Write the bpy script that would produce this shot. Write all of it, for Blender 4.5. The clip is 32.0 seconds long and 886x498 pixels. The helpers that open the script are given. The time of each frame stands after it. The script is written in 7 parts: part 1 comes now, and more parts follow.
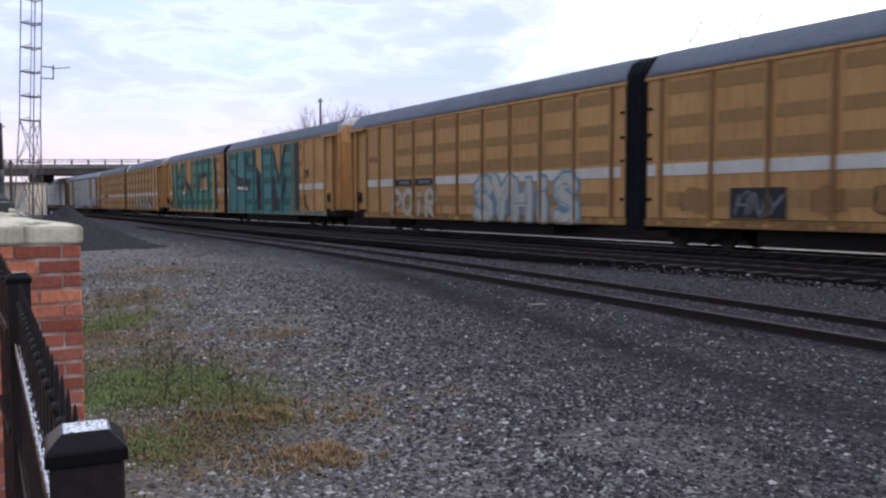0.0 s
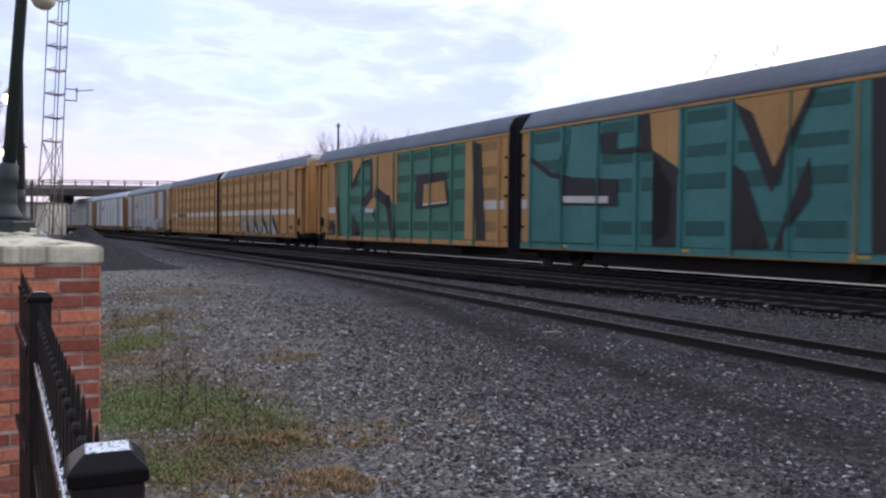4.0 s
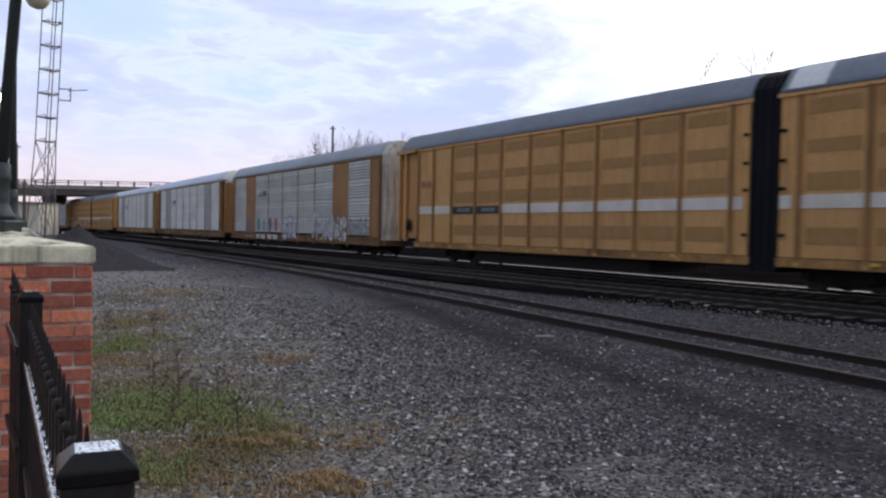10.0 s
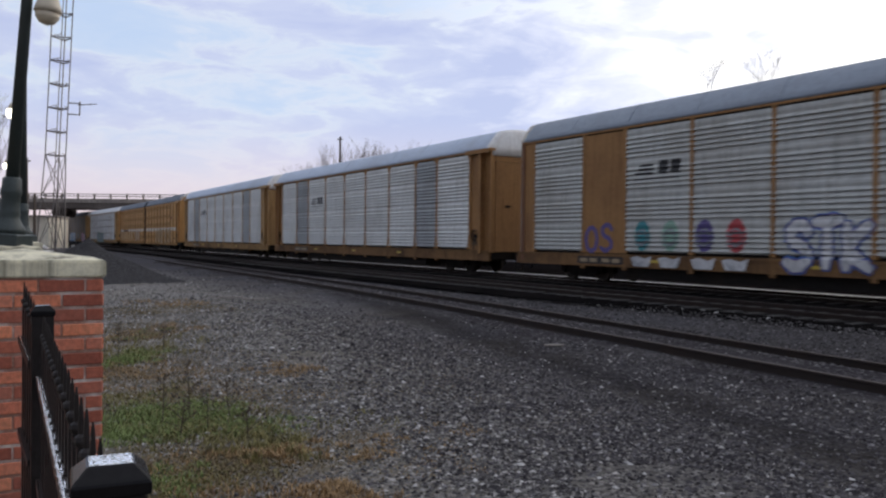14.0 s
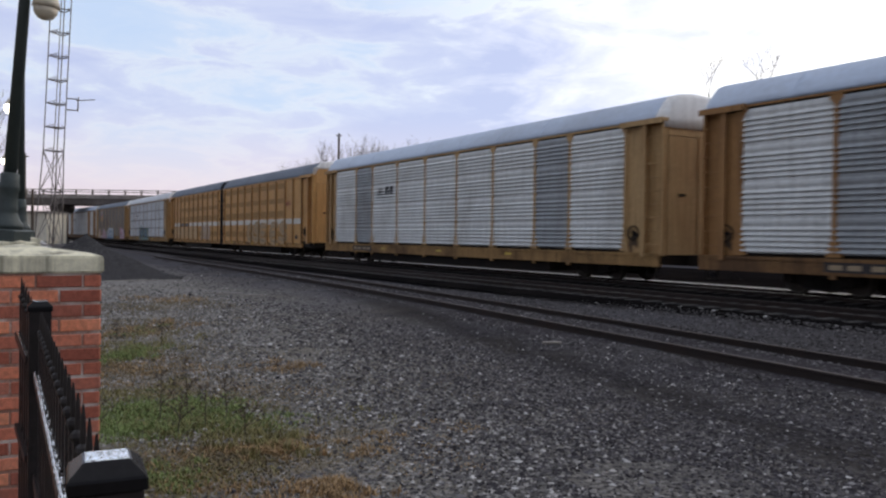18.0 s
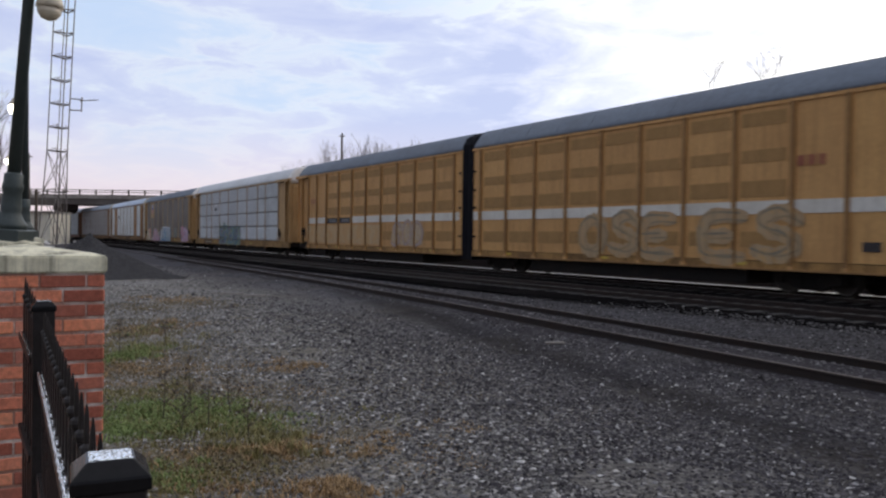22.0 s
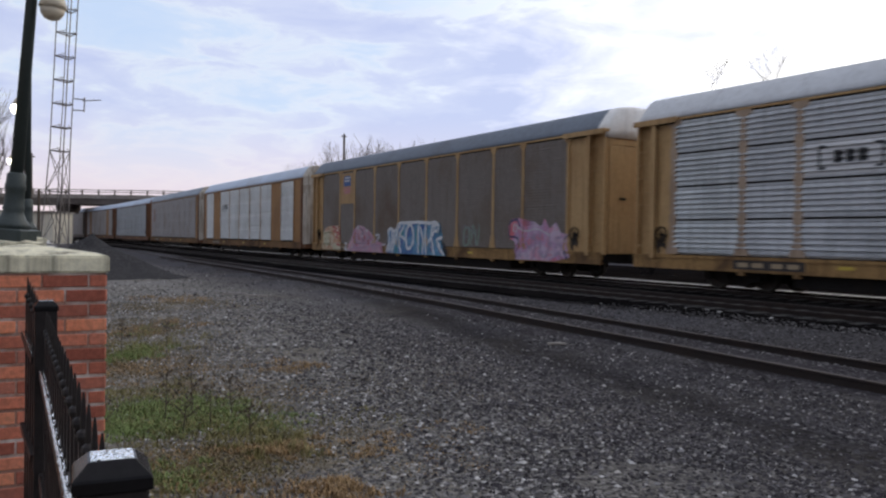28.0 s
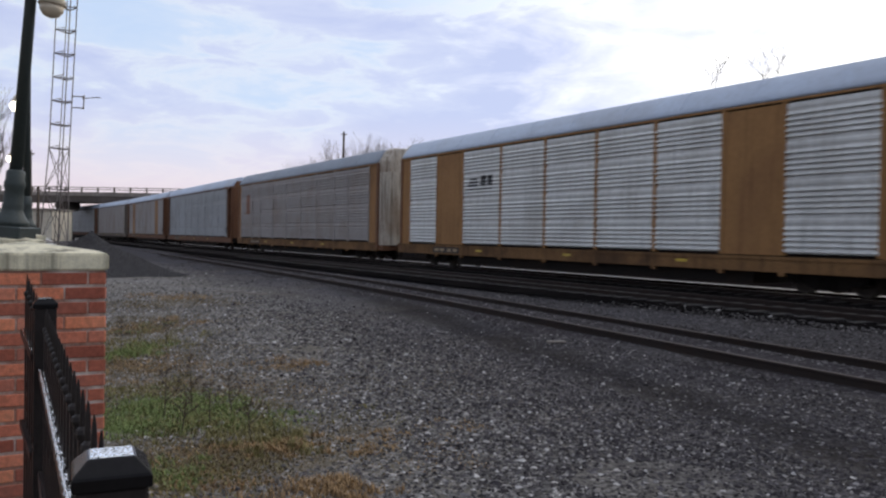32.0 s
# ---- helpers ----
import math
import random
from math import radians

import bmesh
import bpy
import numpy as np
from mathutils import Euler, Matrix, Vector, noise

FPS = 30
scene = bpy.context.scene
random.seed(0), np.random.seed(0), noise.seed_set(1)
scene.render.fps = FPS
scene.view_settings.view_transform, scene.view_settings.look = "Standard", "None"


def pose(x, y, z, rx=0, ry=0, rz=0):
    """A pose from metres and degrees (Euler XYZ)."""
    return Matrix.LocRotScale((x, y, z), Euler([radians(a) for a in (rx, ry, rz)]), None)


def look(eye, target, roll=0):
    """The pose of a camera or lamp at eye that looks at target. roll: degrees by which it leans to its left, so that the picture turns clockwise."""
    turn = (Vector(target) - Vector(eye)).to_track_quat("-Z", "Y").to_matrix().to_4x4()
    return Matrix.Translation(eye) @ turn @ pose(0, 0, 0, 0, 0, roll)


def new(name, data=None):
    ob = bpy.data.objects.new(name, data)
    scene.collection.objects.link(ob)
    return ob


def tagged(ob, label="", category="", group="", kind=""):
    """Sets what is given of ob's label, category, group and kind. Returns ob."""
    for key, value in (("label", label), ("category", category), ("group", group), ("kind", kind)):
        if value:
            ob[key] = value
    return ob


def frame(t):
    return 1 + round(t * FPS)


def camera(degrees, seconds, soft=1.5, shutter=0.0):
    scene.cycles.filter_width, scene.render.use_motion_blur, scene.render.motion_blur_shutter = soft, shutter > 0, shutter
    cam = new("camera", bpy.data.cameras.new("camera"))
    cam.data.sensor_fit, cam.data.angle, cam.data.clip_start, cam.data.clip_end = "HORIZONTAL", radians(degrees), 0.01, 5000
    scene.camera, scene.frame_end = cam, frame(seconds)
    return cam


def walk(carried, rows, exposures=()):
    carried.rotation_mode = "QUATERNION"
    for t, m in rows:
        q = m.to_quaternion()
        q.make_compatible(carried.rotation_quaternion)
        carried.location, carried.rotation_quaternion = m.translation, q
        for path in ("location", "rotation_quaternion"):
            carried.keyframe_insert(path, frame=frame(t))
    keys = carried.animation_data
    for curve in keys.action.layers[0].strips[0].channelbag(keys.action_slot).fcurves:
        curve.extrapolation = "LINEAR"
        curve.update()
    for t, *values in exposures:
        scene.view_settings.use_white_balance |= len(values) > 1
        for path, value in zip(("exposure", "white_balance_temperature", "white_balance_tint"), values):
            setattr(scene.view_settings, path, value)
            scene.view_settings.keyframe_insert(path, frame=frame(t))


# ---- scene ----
# The camera stands on one spot at a fence by the line; it is held by hand and only turns and sways a little.
EYE = (0.0, 0.0, 1.42)
TURNS = [  # seconds, yaw, pitch, roll, sway in metres
    (0.0, -1.37, -3.28, -0.16, 0.008, 0.017, -0.003),
    (0.5, -1.07, -3.34, 0.08, 0.007, 0.020, -0.004),
    (1.0, -0.91, -3.46, 0.59, 0.003, 0.024, -0.005),
    (1.5, -0.59, -3.61, 0.79, 0.001, 0.025, -0.005),
    (2.0, -0.24, -3.74, 0.99, 0.002, 0.022, -0.003),
    (2.5, 0.17, -3.80, 1.40, -0.004, 0.029, -0.006),
    (3.0, 0.10, -3.66, 2.04, -0.006, 0.029, -0.007),
    (3.5, -0.05, -3.28, 1.47, -0.006, 0.024, -0.005),
    (4.0, -0.31, -1.48, 0.70, -0.002, 0.008, -0.000),
    (4.5, -0.97, -1.15, 1.07, -0.002, 0.013, -0.004),
    (6.5, -1.76, -1.50, 1.51, -0.001, 0.012, -0.007),
    (7.0, -1.43, -1.62, 1.67, -0.002, 0.010, -0.006),
    (7.5, -1.50, -1.69, 1.77, 0.000, 0.006, -0.004),
    (8.0, -1.59, -1.61, 1.76, 0.000, 0.005, -0.005),
    (8.5, -1.48, -1.55, 1.98, -0.002, 0.008, -0.006),
    (9.0, -1.44, -1.61, 2.18, -0.006, 0.018, -0.008),
    (9.5, -1.33, -1.48, 1.96, -0.002, 0.007, -0.005),
    (10.0, -0.76, -1.23, 1.18, -0.002, 0.010, -0.003),
    (10.5, -0.88, -0.43, -0.40, 0.005, -0.005, 0.003),
    (11.0, -1.46, 0.53, -0.36, 0.004, -0.008, 0.001),
    (11.5, -1.67, 0.41, -0.02, 0.006, -0.009, 0.001),
    (12.0, -1.41, 0.16, 0.11, 0.001, -0.002, -0.000),
    (12.5, -1.19, -0.13, 0.29, 0.002, -0.002, -0.001),
    (13.0, -0.99, -0.21, 0.23, -0.001, 0.004, -0.002),
    (13.5, -0.68, -0.46, 0.21, -0.001, 0.003, -0.002),
    (14.0, -0.17, -0.58, 0.60, -0.001, -0.002, 0.001),
    (14.5, -0.10, -0.52, 0.60, -0.004, 0.004, -0.001),
    (16.5, -0.49, -0.74, 0.84, -0.000, 0.000, -0.000),
    (17.0, -0.39, -0.68, 0.85, -0.000, 0.000, -0.000),
    (17.5, -0.40, -0.76, 0.92, -0.000, 0.000, -0.000),
    (18.0, -0.29, -0.78, 0.80, -0.000, 0.000, -0.000),
    (18.5, -0.26, -0.71, 0.46, 0.000, -0.000, 0.000),
    (19.0, -0.30, -0.70, 0.44, -0.000, 0.000, 0.000),
    (19.5, -0.29, -0.73, 0.40, -0.000, 0.000, -0.000),
    (20.0, -0.35, -0.75, 0.44, 0.000, -0.000, 0.000),
    (20.5, -0.31, -0.71, 0.65, -0.000, 0.000, -0.000),
    (21.0, -0.33, -0.76, 0.73, 0.000, -0.000, -0.000),
    (21.5, -0.24, -0.77, 0.80, 0.000, -0.000, -0.000),
    (22.0, -0.08, -0.78, 0.81, 0.000, -0.000, 0.000),
    (22.5, -0.00, -0.74, 0.90, -0.000, -0.000, 0.000),
    (23.0, -0.00, -0.78, 0.85, 0.000, -0.000, 0.000),
    (23.5, 0.03, -0.75, 0.79, 0.000, -0.000, 0.000),
    (24.0, -0.04, -0.78, 0.85, 0.000, -0.000, 0.000),
    (24.5, -0.08, -0.80, 0.76, 0.000, -0.000, -0.000),
    (25.0, 0.07, -0.75, 0.80, 0.000, -0.000, 0.000),
    (25.5, 0.11, -0.84, 0.87, 0.000, -0.000, 0.000),
    (27.5, 0.01, -0.81, 0.93, 0.000, -0.000, 0.000),
    (28.0, 0.06, -0.74, 0.92, -0.000, -0.000, 0.000),
    (28.5, 0.05, -0.76, 0.98, -0.000, 0.000, -0.000),
    (29.0, 0.04, -0.82, 0.99, -0.000, 0.000, -0.000),
    (29.5, -0.00, -0.86, 0.92, -0.000, 0.000, -0.000),
    (30.0, -0.05, -0.89, 0.97, -0.000, -0.000, 0.000),
    (30.5, 0.03, -0.81, 0.90, -0.000, 0.000, -0.000),
    (31.0, 0.11, -0.85, 0.93, 0.000, -0.000, 0.000),
    (31.5, -0.02, -0.88, 0.98, -0.000, 0.000, -0.000),
    (32.0, 0.02, -0.88, 0.99, 0.000, -0.000, 0.000),
]
cam = camera(57.13, 32.0, soft=2.3, shutter=0.45)
walk(cam, [(t, pose(EYE[0] + dx, EYE[1] + dy, EYE[2] + dz, 90 + p, 0, y) @ pose(0, 0, 0, 0, 0, r)) for t, y, p, r, dx, dy, dz in TURNS],
     exposures=[(0, 0.33, 6330, 15.5), (4.5, 0.33, 6330, 15), (6.5, 0.22, 6400, 13.5), (9.7, 0.2, 6450, 12.5), (10.7, 0.0, 6650, 11.5), (12, -0.06, 6650, 11.5), (14, -0.06, 6650, 11.5), (17, 0.0, 6700, 11), (20, 0.03, 6700, 11), (32, 0.03, 6700, 11)])

# ---- world and light ----
TRACK = radians(31.065)                       # the line runs off to the far left
AHEAD = Vector((math.sin(TRACK), -math.cos(TRACK), 0))   # the way the train goes
ACROSS = Vector((math.cos(TRACK), math.sin(TRACK), 0))   # from the camera to the train
SUN_AZ, SUN_EL = radians(52), radians(9)      # clockwise from +y
sun_way = Vector((math.sin(SUN_AZ) * math.cos(SUN_EL), math.cos(SUN_AZ) * math.cos(SUN_EL), math.sin(SUN_EL)))


class Net:
    """Short hand for a node tree."""

    def __init__(self, tree):
        self.tree = tree
        tree.nodes.clear()

    def add(self, kind, values=(), **sets):
        n = self.tree.nodes.new(kind)
        if "operation" in sets:
            n.operation = sets["operation"]
        if "use_clamp" in sets:
            n.use_clamp = sets["use_clamp"]
        if "data_type" in sets:
            n.data_type = sets["data_type"]
        if "blend_type" in sets:
            n.blend_type = sets["blend_type"]
        if "feature" in sets:
            n.feature = sets["feature"]
        for k, v in dict(values).items():
            if isinstance(v, bpy.types.NodeSocket):
                self.tree.links.new(v, n.inputs[k])
            else:
                n.inputs[k].default_value = v
        return n

    def ramp(self, fac, stops, smooth=False):
        n = self.add("ShaderNodeValToRGB", {"Fac": fac})
        while len(n.color_ramp.elements) < len(stops):
            n.color_ramp.elements.new(0.5)
        for el, (at, c) in zip(n.color_ramp.elements, stops):
            el.position = at
            el.color = (*c, 1) if len(c) == 3 else c
        if smooth:
            n.color_ramp.interpolation = "EASE"
        return n.outputs["Color"]

    def math(self, op, a, b=0.0, clamp=False):
        n = self.add("ShaderNodeMath", {0: a, 1: b}, operation=op, use_clamp=clamp)
        return n.outputs[0]

    def mix(self, fac, a, b, blend="MIX"):
        n = self.add("ShaderNodeMix", data_type="RGBA", blend_type=blend)
        for i, v in ((0, fac), (6, a), (7, b)):
            if isinstance(v, bpy.types.NodeSocket):
                self.tree.links.new(v, n.inputs[i])
            else:
                n.inputs[i].default_value = v if i == 0 else (*v, 1)
        return n.outputs[2]

    def noise(self, co, scale, detail=4.0, rough=0.55, warp=0.0):
        return self.add("ShaderNodeTexNoise", {"Vector": co, "Scale": scale, "Detail": detail, "Roughness": rough, "Distortion": warp}).outputs[0]

    def moved(self, co, scale=(1, 1, 1), shift=(0, 0, 0)):
        return self.add("ShaderNodeMapping", {"Vector": co, "Scale": scale, "Location": shift}).outputs[0]


def grey(v):
    return (v, v, v)


world = bpy.data.worlds.new("sky")
scene.world = world
world.use_nodes = True
w = Net(world.node_tree)
way = w.add("ShaderNodeTexCoord").outputs["Generated"]
sky = w.add("ShaderNodeTexSky")
sky.sky_type, sky.sun_disc, sky.sun_elevation, sky.sun_rotation = "NISHITA", False, SUN_EL, SUN_AZ
sky.altitude, sky.air_density, sky.dust_density, sky.ozone_density = 200.0, 1.0, 0.6, 1.4
clear = w.add("ShaderNodeBackground", {"Color": sky.outputs[0], "Strength": 0.12})
# broken evening cloud: long streaks low down, softer heaps above, brighter towards the sunset
up = w.add("ShaderNodeSeparateXYZ", {"Vector": way}).outputs["Z"]
flat = w.add("ShaderNodeVectorMath", {0: way, 1: (1.0, 1.0, 2.3)}, operation="MULTIPLY").outputs[0]
big = w.noise(w.moved(flat, shift=(1.15, 0.4, 0.35)), 2.6, 6.0, 0.55, 0.6)
fine = w.noise(w.moved(flat, scale=(1.0, 1.0, 1.6), shift=(0.7, 2.4, 0.0)), 8.5, 6.0, 0.6, 0.5)
heap = w.math("ADD", w.math("MULTIPLY", big, 0.60), w.math("MULTIPLY", fine, 0.40))
bank = w.add("ShaderNodeVectorMath", {0: way, 1: (0.10, 0.94, 0.33)}, operation="DOT_PRODUCT").outputs["Value"]   # a bank of cloud up ahead
heap = w.math("ADD", heap, w.ramp(bank, [(0.90, grey(0.0)), (0.99, grey(0.06))]))
heap = w.math("ADD", w.math("MULTIPLY", w.math("SUBTRACT", heap, 0.5), 1.35), 0.475)
near_sun = w.add("ShaderNodeVectorMath", {0: way, 1: tuple(sun_way)}, operation="DOT_PRODUCT").outputs["Value"]
glow = w.ramp(w.math("ADD", near_sun, w.math("MULTIPLY", w.math("SUBTRACT", 0.5, heap), 0.55)), [(0.61, grey(0.0)), (0.785, grey(0.32)), (0.885, grey(0.85)), (0.98, grey(1.0))])
tint = w.ramp(up, [(0.0, (0.92, 0.77, 0.82)), (0.09, (0.92, 0.79, 0.87)), (0.2, (0.68, 0.74, 0.95)), (0.6, (0.56, 0.66, 0.90))])
lit = w.ramp(heap, [(0.32, (0.62, 0.76, 1.0)), (0.41, (0.67, 0.79, 1.0)), (0.47, (0.79, 0.86, 1.0)), (0.52, (0.685, 0.745, 0.97)), (0.62, (0.595, 0.66, 0.93))])
high = w.ramp(up, [(0.03, grey(0.0)), (0.15, grey(1.0))])
cloud = w.mix(high, tint, lit)
cloud = w.mix(glow, cloud, (1.78, 1.70, 1.60))
dim = w.ramp(w.math("ADD", w.math("MULTIPLY", near_sun, 0.5), 0.5), [(0.0, grey(0.50)), (0.45, grey(0.60)), (0.58, grey(0.92)), (1.0, grey(1.0))])
cloud = w.mix(1.0, w.mix(1.0, cloud, dim, "MULTIPLY"), (0.965, 1.0, 1.035), "MULTIPLY")
overhead = w.ramp(up, [(0.32, grey(0.0)), (0.52, grey(1.0))])   # thinner, brighter cloud overhead
cloud = w.mix(1.0, cloud, w.mix(overhead, (1.0, 1.0, 1.0), (1.34, 1.26, 1.13)), "MULTIPLY")
cloudy = w.add("ShaderNodeBackground", {"Color": cloud, "Strength": 1.06})
both = w.add("ShaderNodeMixShader", {0: 0.9, 1: clear.outputs[0], 2: cloudy.outputs[0]})
w.add("ShaderNodeOutputWorld", {"Surface": both.outputs[0]})

sun = new("sun", bpy.data.lights.new("sun", "SUN"))
sun.data.energy, sun.data.angle, sun.data.color = 0.5, radians(14), (1.0, 0.9, 0.8)
sun.matrix_world = look((0, 0, 60), Vector((0, 0, 60)) - sun_way)

# ---- materials ----
def stuff(name, colour, rough=0.7, metal=0.0, grain=40.0, deep=0.25, wear=None, worn=0.35, bump=0.15, bump_scale=None, streak=0.0, vary=0.0, coat=0.0):
    """A surface with fine grain, broad stains and, if asked, runs of dirt down its face."""
    m = bpy.data.materials.new(name)
    m.use_nodes = True
    n = Net(m.node_tree)
    co = n.add("ShaderNodeTexCoord").outputs["Object"]
    info = n.add("ShaderNodeObjectInfo").outputs["Random"]
    spread = n.add("ShaderNodeVectorMath", {0: co, 1: n.add("ShaderNodeCombineXYZ", {"X": n.math("MULTIPLY", info, 37.0), "Y": n.math("MULTIPLY", info, 11.0)}).outputs[0]}, operation="ADD").outputs[0]
    small = n.noise(spread, grain, 3.0, 0.6)
    broad = n.noise(spread, grain / 22.0, 5.0, 0.6, 0.4)
    dark = tuple(c * (1 - deep) for c in colour)
    base = n.mix(n.ramp(small, [(0.35, grey(0)), (0.65, grey(1))]), dark, colour)
    if wear:
        base = n.mix(n.math("MULTIPLY", n.ramp(broad, [(0.45, grey(0)), (0.68, grey(1))]), worn), base, wear)
    else:
        base = n.mix(n.math("MULTIPLY", n.ramp(broad, [(0.4, grey(0)), (0.7, grey(1))]), worn), base, tuple(c * 0.62 for c in colour))
    if streak:
        runs = n.noise(n.moved(spread, (5.5, 5.5, 0.28)), 1.6, 5.0, 0.65)
        base = n.mix(n.math("MULTIPLY", n.ramp(runs, [(0.48, grey(0)), (0.7, grey(1))]), streak), base, tuple(c * 0.45 for c in (wear or colour)))
    if vary:
        base = n.mix(vary, base, n.ramp(info, [(0.0, (0.40, 0.31, 0.33)), (0.45, (0.68, 0.60, 0.62)), (0.75, (0.85, 0.80, 0.80)), (1.0, (1.05, 1.05, 0.92))]), "MULTIPLY")
    shade = n.add("ShaderNodeBsdfPrincipled", {"Base Color": base, "Metallic": metal, "Coat Weight": coat,
                                               "Roughness": n.math("ADD", n.math("MULTIPLY", broad, 0.25), rough - 0.12, True)})
    if bump:
        lift = n.add("ShaderNodeBump", {"Height": n.noise(spread, bump_scale or grain * 1.5, 3.0, 0.6), "Strength": bump, "Distance": 0.01})
        n.tree.links.new(lift.outputs[0], shade.inputs["Normal"])
    n.add("ShaderNodeOutputMaterial", {"Surface": shade.outputs[0]})
    return m


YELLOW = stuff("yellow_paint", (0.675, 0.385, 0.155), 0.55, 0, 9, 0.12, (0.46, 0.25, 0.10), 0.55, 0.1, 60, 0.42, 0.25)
SILL_YELLOW = stuff("dirty_yellow_sill", (0.46, 0.26, 0.095), 0.65, 0, 14, 0.3, (0.11, 0.065, 0.035), 0.9, 0.1, 60, 0.5)
# POST_BROWN: yellow darkened for rust and for the posts' shadow side
POST_BROWN = stuff("shaded_rusty_post_paint", (0.37, 0.205, 0.085), 0.6, 0, 9, 0.2, (0.15, 0.08, 0.04), 0.5, 0.1, 60, 0.4)
YELLOW_PALE = stuff("pale_yellow_paint", (0.52, 0.335, 0.16), 0.55, 0, 9, 0.15, (0.33, 0.18, 0.08), 0.6, 0.1, 60, 0.5)
TAN = stuff("tan_paint", (0.38, 0.20, 0.08), 0.6, 0, 8, 0.15, (0.20, 0.10, 0.05), 0.55, 0.1, 60, 0.45)
GREASE = stuff("grease_stain", (0.045, 0.03, 0.02), 0.6, 0, 22, 0.4, (0.22, 0.12, 0.05), 0.9, 0.1)
SILLS = {}
for frame_name, tone in (("tan_paint", (0.26, 0.14, 0.06)), ("pale_yellow_paint", (0.40, 0.235, 0.095))):
    SILLS[frame_name] = stuff("rusty_sill_paint", tone, 0.7, 0, 14, 0.25, (0.09, 0.05, 0.03), 0.85, 0.15, 60, 0.6)
FADED_TAN = stuff("faded_tan_paint", (0.45, 0.33, 0.24), 0.65, 0, 9, 0.2, (0.27, 0.17, 0.11), 0.6, 0.1, 60, 0.5)
RUST = stuff("rusty_paint", (0.20, 0.09, 0.045), 0.7, 0, 8, 0.2, (0.14, 0.06, 0.035), 0.6, 0.15, 60, 0.5)
VENT = stuff("perforated_sheet", (0.46, 0.262, 0.105), 0.65, 0, 60, 0.3, (0.27, 0.165, 0.07), 0.4, 0.3, 130, 0.25)
STRIPE = stuff("white_reflective_stripe", (0.74, 0.71, 0.66), 0.5, 0, 12, 0.12, (0.5, 0.44, 0.36), 0.5, 0.05, 60, 0.2)
SILVER = stuff("galvanised_sheet", (0.76, 0.775, 0.775), 0.48, 0.12, 7, 0.14, (0.42, 0.41, 0.39), 0.5, 0.06, 50, 0.35)
BLUESHEET = stuff("blue_grey_sheet", (0.61, 0.64, 0.67), 0.45, 0.1, 7, 0.14, (0.28, 0.29, 0.31), 0.5, 0.06, 50, 0.45, 0.22)
SILVER_DIM = stuff("dulled_galvanised_sheet", (0.57, 0.585, 0.575), 0.5, 0.1, 7, 0.16, (0.38, 0.36, 0.33), 0.55, 0.06, 50, 0.45)
GREYSHEET = stuff("weathered_grey_sheet", (0.40, 0.425, 0.45), 0.5, 0.3, 7, 0.16, (0.22, 0.21, 0.20), 0.5, 0.06, 50, 0.35)
DULL = stuff("dull_grey_sheet", (0.39, 0.365, 0.36), 0.55, 0.25, 7, 0.16, (0.26, 0.20, 0.15), 0.55, 0.06, 50, 0.4)
BROWNSHEET = stuff("rust_brown_sheet", (0.225, 0.195, 0.175), 0.6, 0.15, 7, 0.18, (0.14, 0.085, 0.05), 0.6, 0.06, 50, 0.4)
ROOF_SLATE = stuff("slate_grey_roof", (0.185, 0.215, 0.265), 0.75, 0.0, 6, 0.14, (0.13, 0.13, 0.15), 0.5, 0.06, 40, 0.15)
ROOF_MID = stuff("weathered_metal_roof", (0.27, 0.315, 0.385), 0.6, 0.1, 6, 0.12, (0.2, 0.21, 0.24), 0.5, 0.06, 40, 0.25)
ROOF_WHITE = stuff("pale_grey_roof", (0.60, 0.62, 0.66), 0.6, 0.0, 6, 0.1, (0.42, 0.42, 0.44), 0.5, 0.06, 40, 0.25)
ROOF_SILVER = stuff("pale_metal_roof", (0.47, 0.555, 0.70), 0.5, 0.1, 6, 0.1, (0.36, 0.38, 0.43), 0.5, 0.06, 40, 0.15)
WHITEPAINT = stuff("dirty_white_paint", (0.68, 0.66, 0.63), 0.6, 0, 10, 0.15, (0.42, 0.33, 0.25), 0.5, 0.1, 40, 0.4)
DOME_WHITE = stuff("white_dome_paint", (0.84, 0.83, 0.82), 0.6, 0, 10, 0.12, (0.6, 0.52, 0.45), 0.5, 0.1, 40, 0.35)
DOOR_CREAM = stuff("weathered_cream_paint", (0.62, 0.57, 0.50), 0.6, 0, 10, 0.2, (0.24, 0.15, 0.09), 0.7, 0.1, 40, 0.85)
BLACK = stuff("black_rubber", (0.012, 0.012, 0.018), 0.8, 0, 14, 0.3, (0.03, 0.03, 0.03), 0.4, 0.2)
GRIME = stuff("grimy_iron", (0.022, 0.019, 0.018), 0.75, 0.2, 16, 0.35, (0.04, 0.028, 0.02), 0.5, 0.3)
WHEEL = stuff("greasy_wheel_steel", (0.045, 0.036, 0.03), 0.6, 0.4, 20, 0.3, (0.07, 0.045, 0.03), 0.4, 0.2)
# RAILRUST: rust whose colour also holds the shadow on the rail sides
RAILRUST = stuff("rusted_rail", (0.026, 0.017, 0.0145), 0.85, 0.1, 40, 0.3, (0.042, 0.024, 0.017), 0.5, 0.25)
RAILDUST = stuff("dusty_rail_head", (0.085, 0.066, 0.06), 0.8, 0.1, 40, 0.3, (0.05, 0.034, 0.028), 0.5, 0.2)
RAILTOP = stuff("rail_head", (0.40, 0.38, 0.37), 0.32, 0.85, 40, 0.2, (0.2, 0.14, 0.1), 0.3, 0.05)
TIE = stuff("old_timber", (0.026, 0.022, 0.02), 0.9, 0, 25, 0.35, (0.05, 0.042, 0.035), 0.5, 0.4)
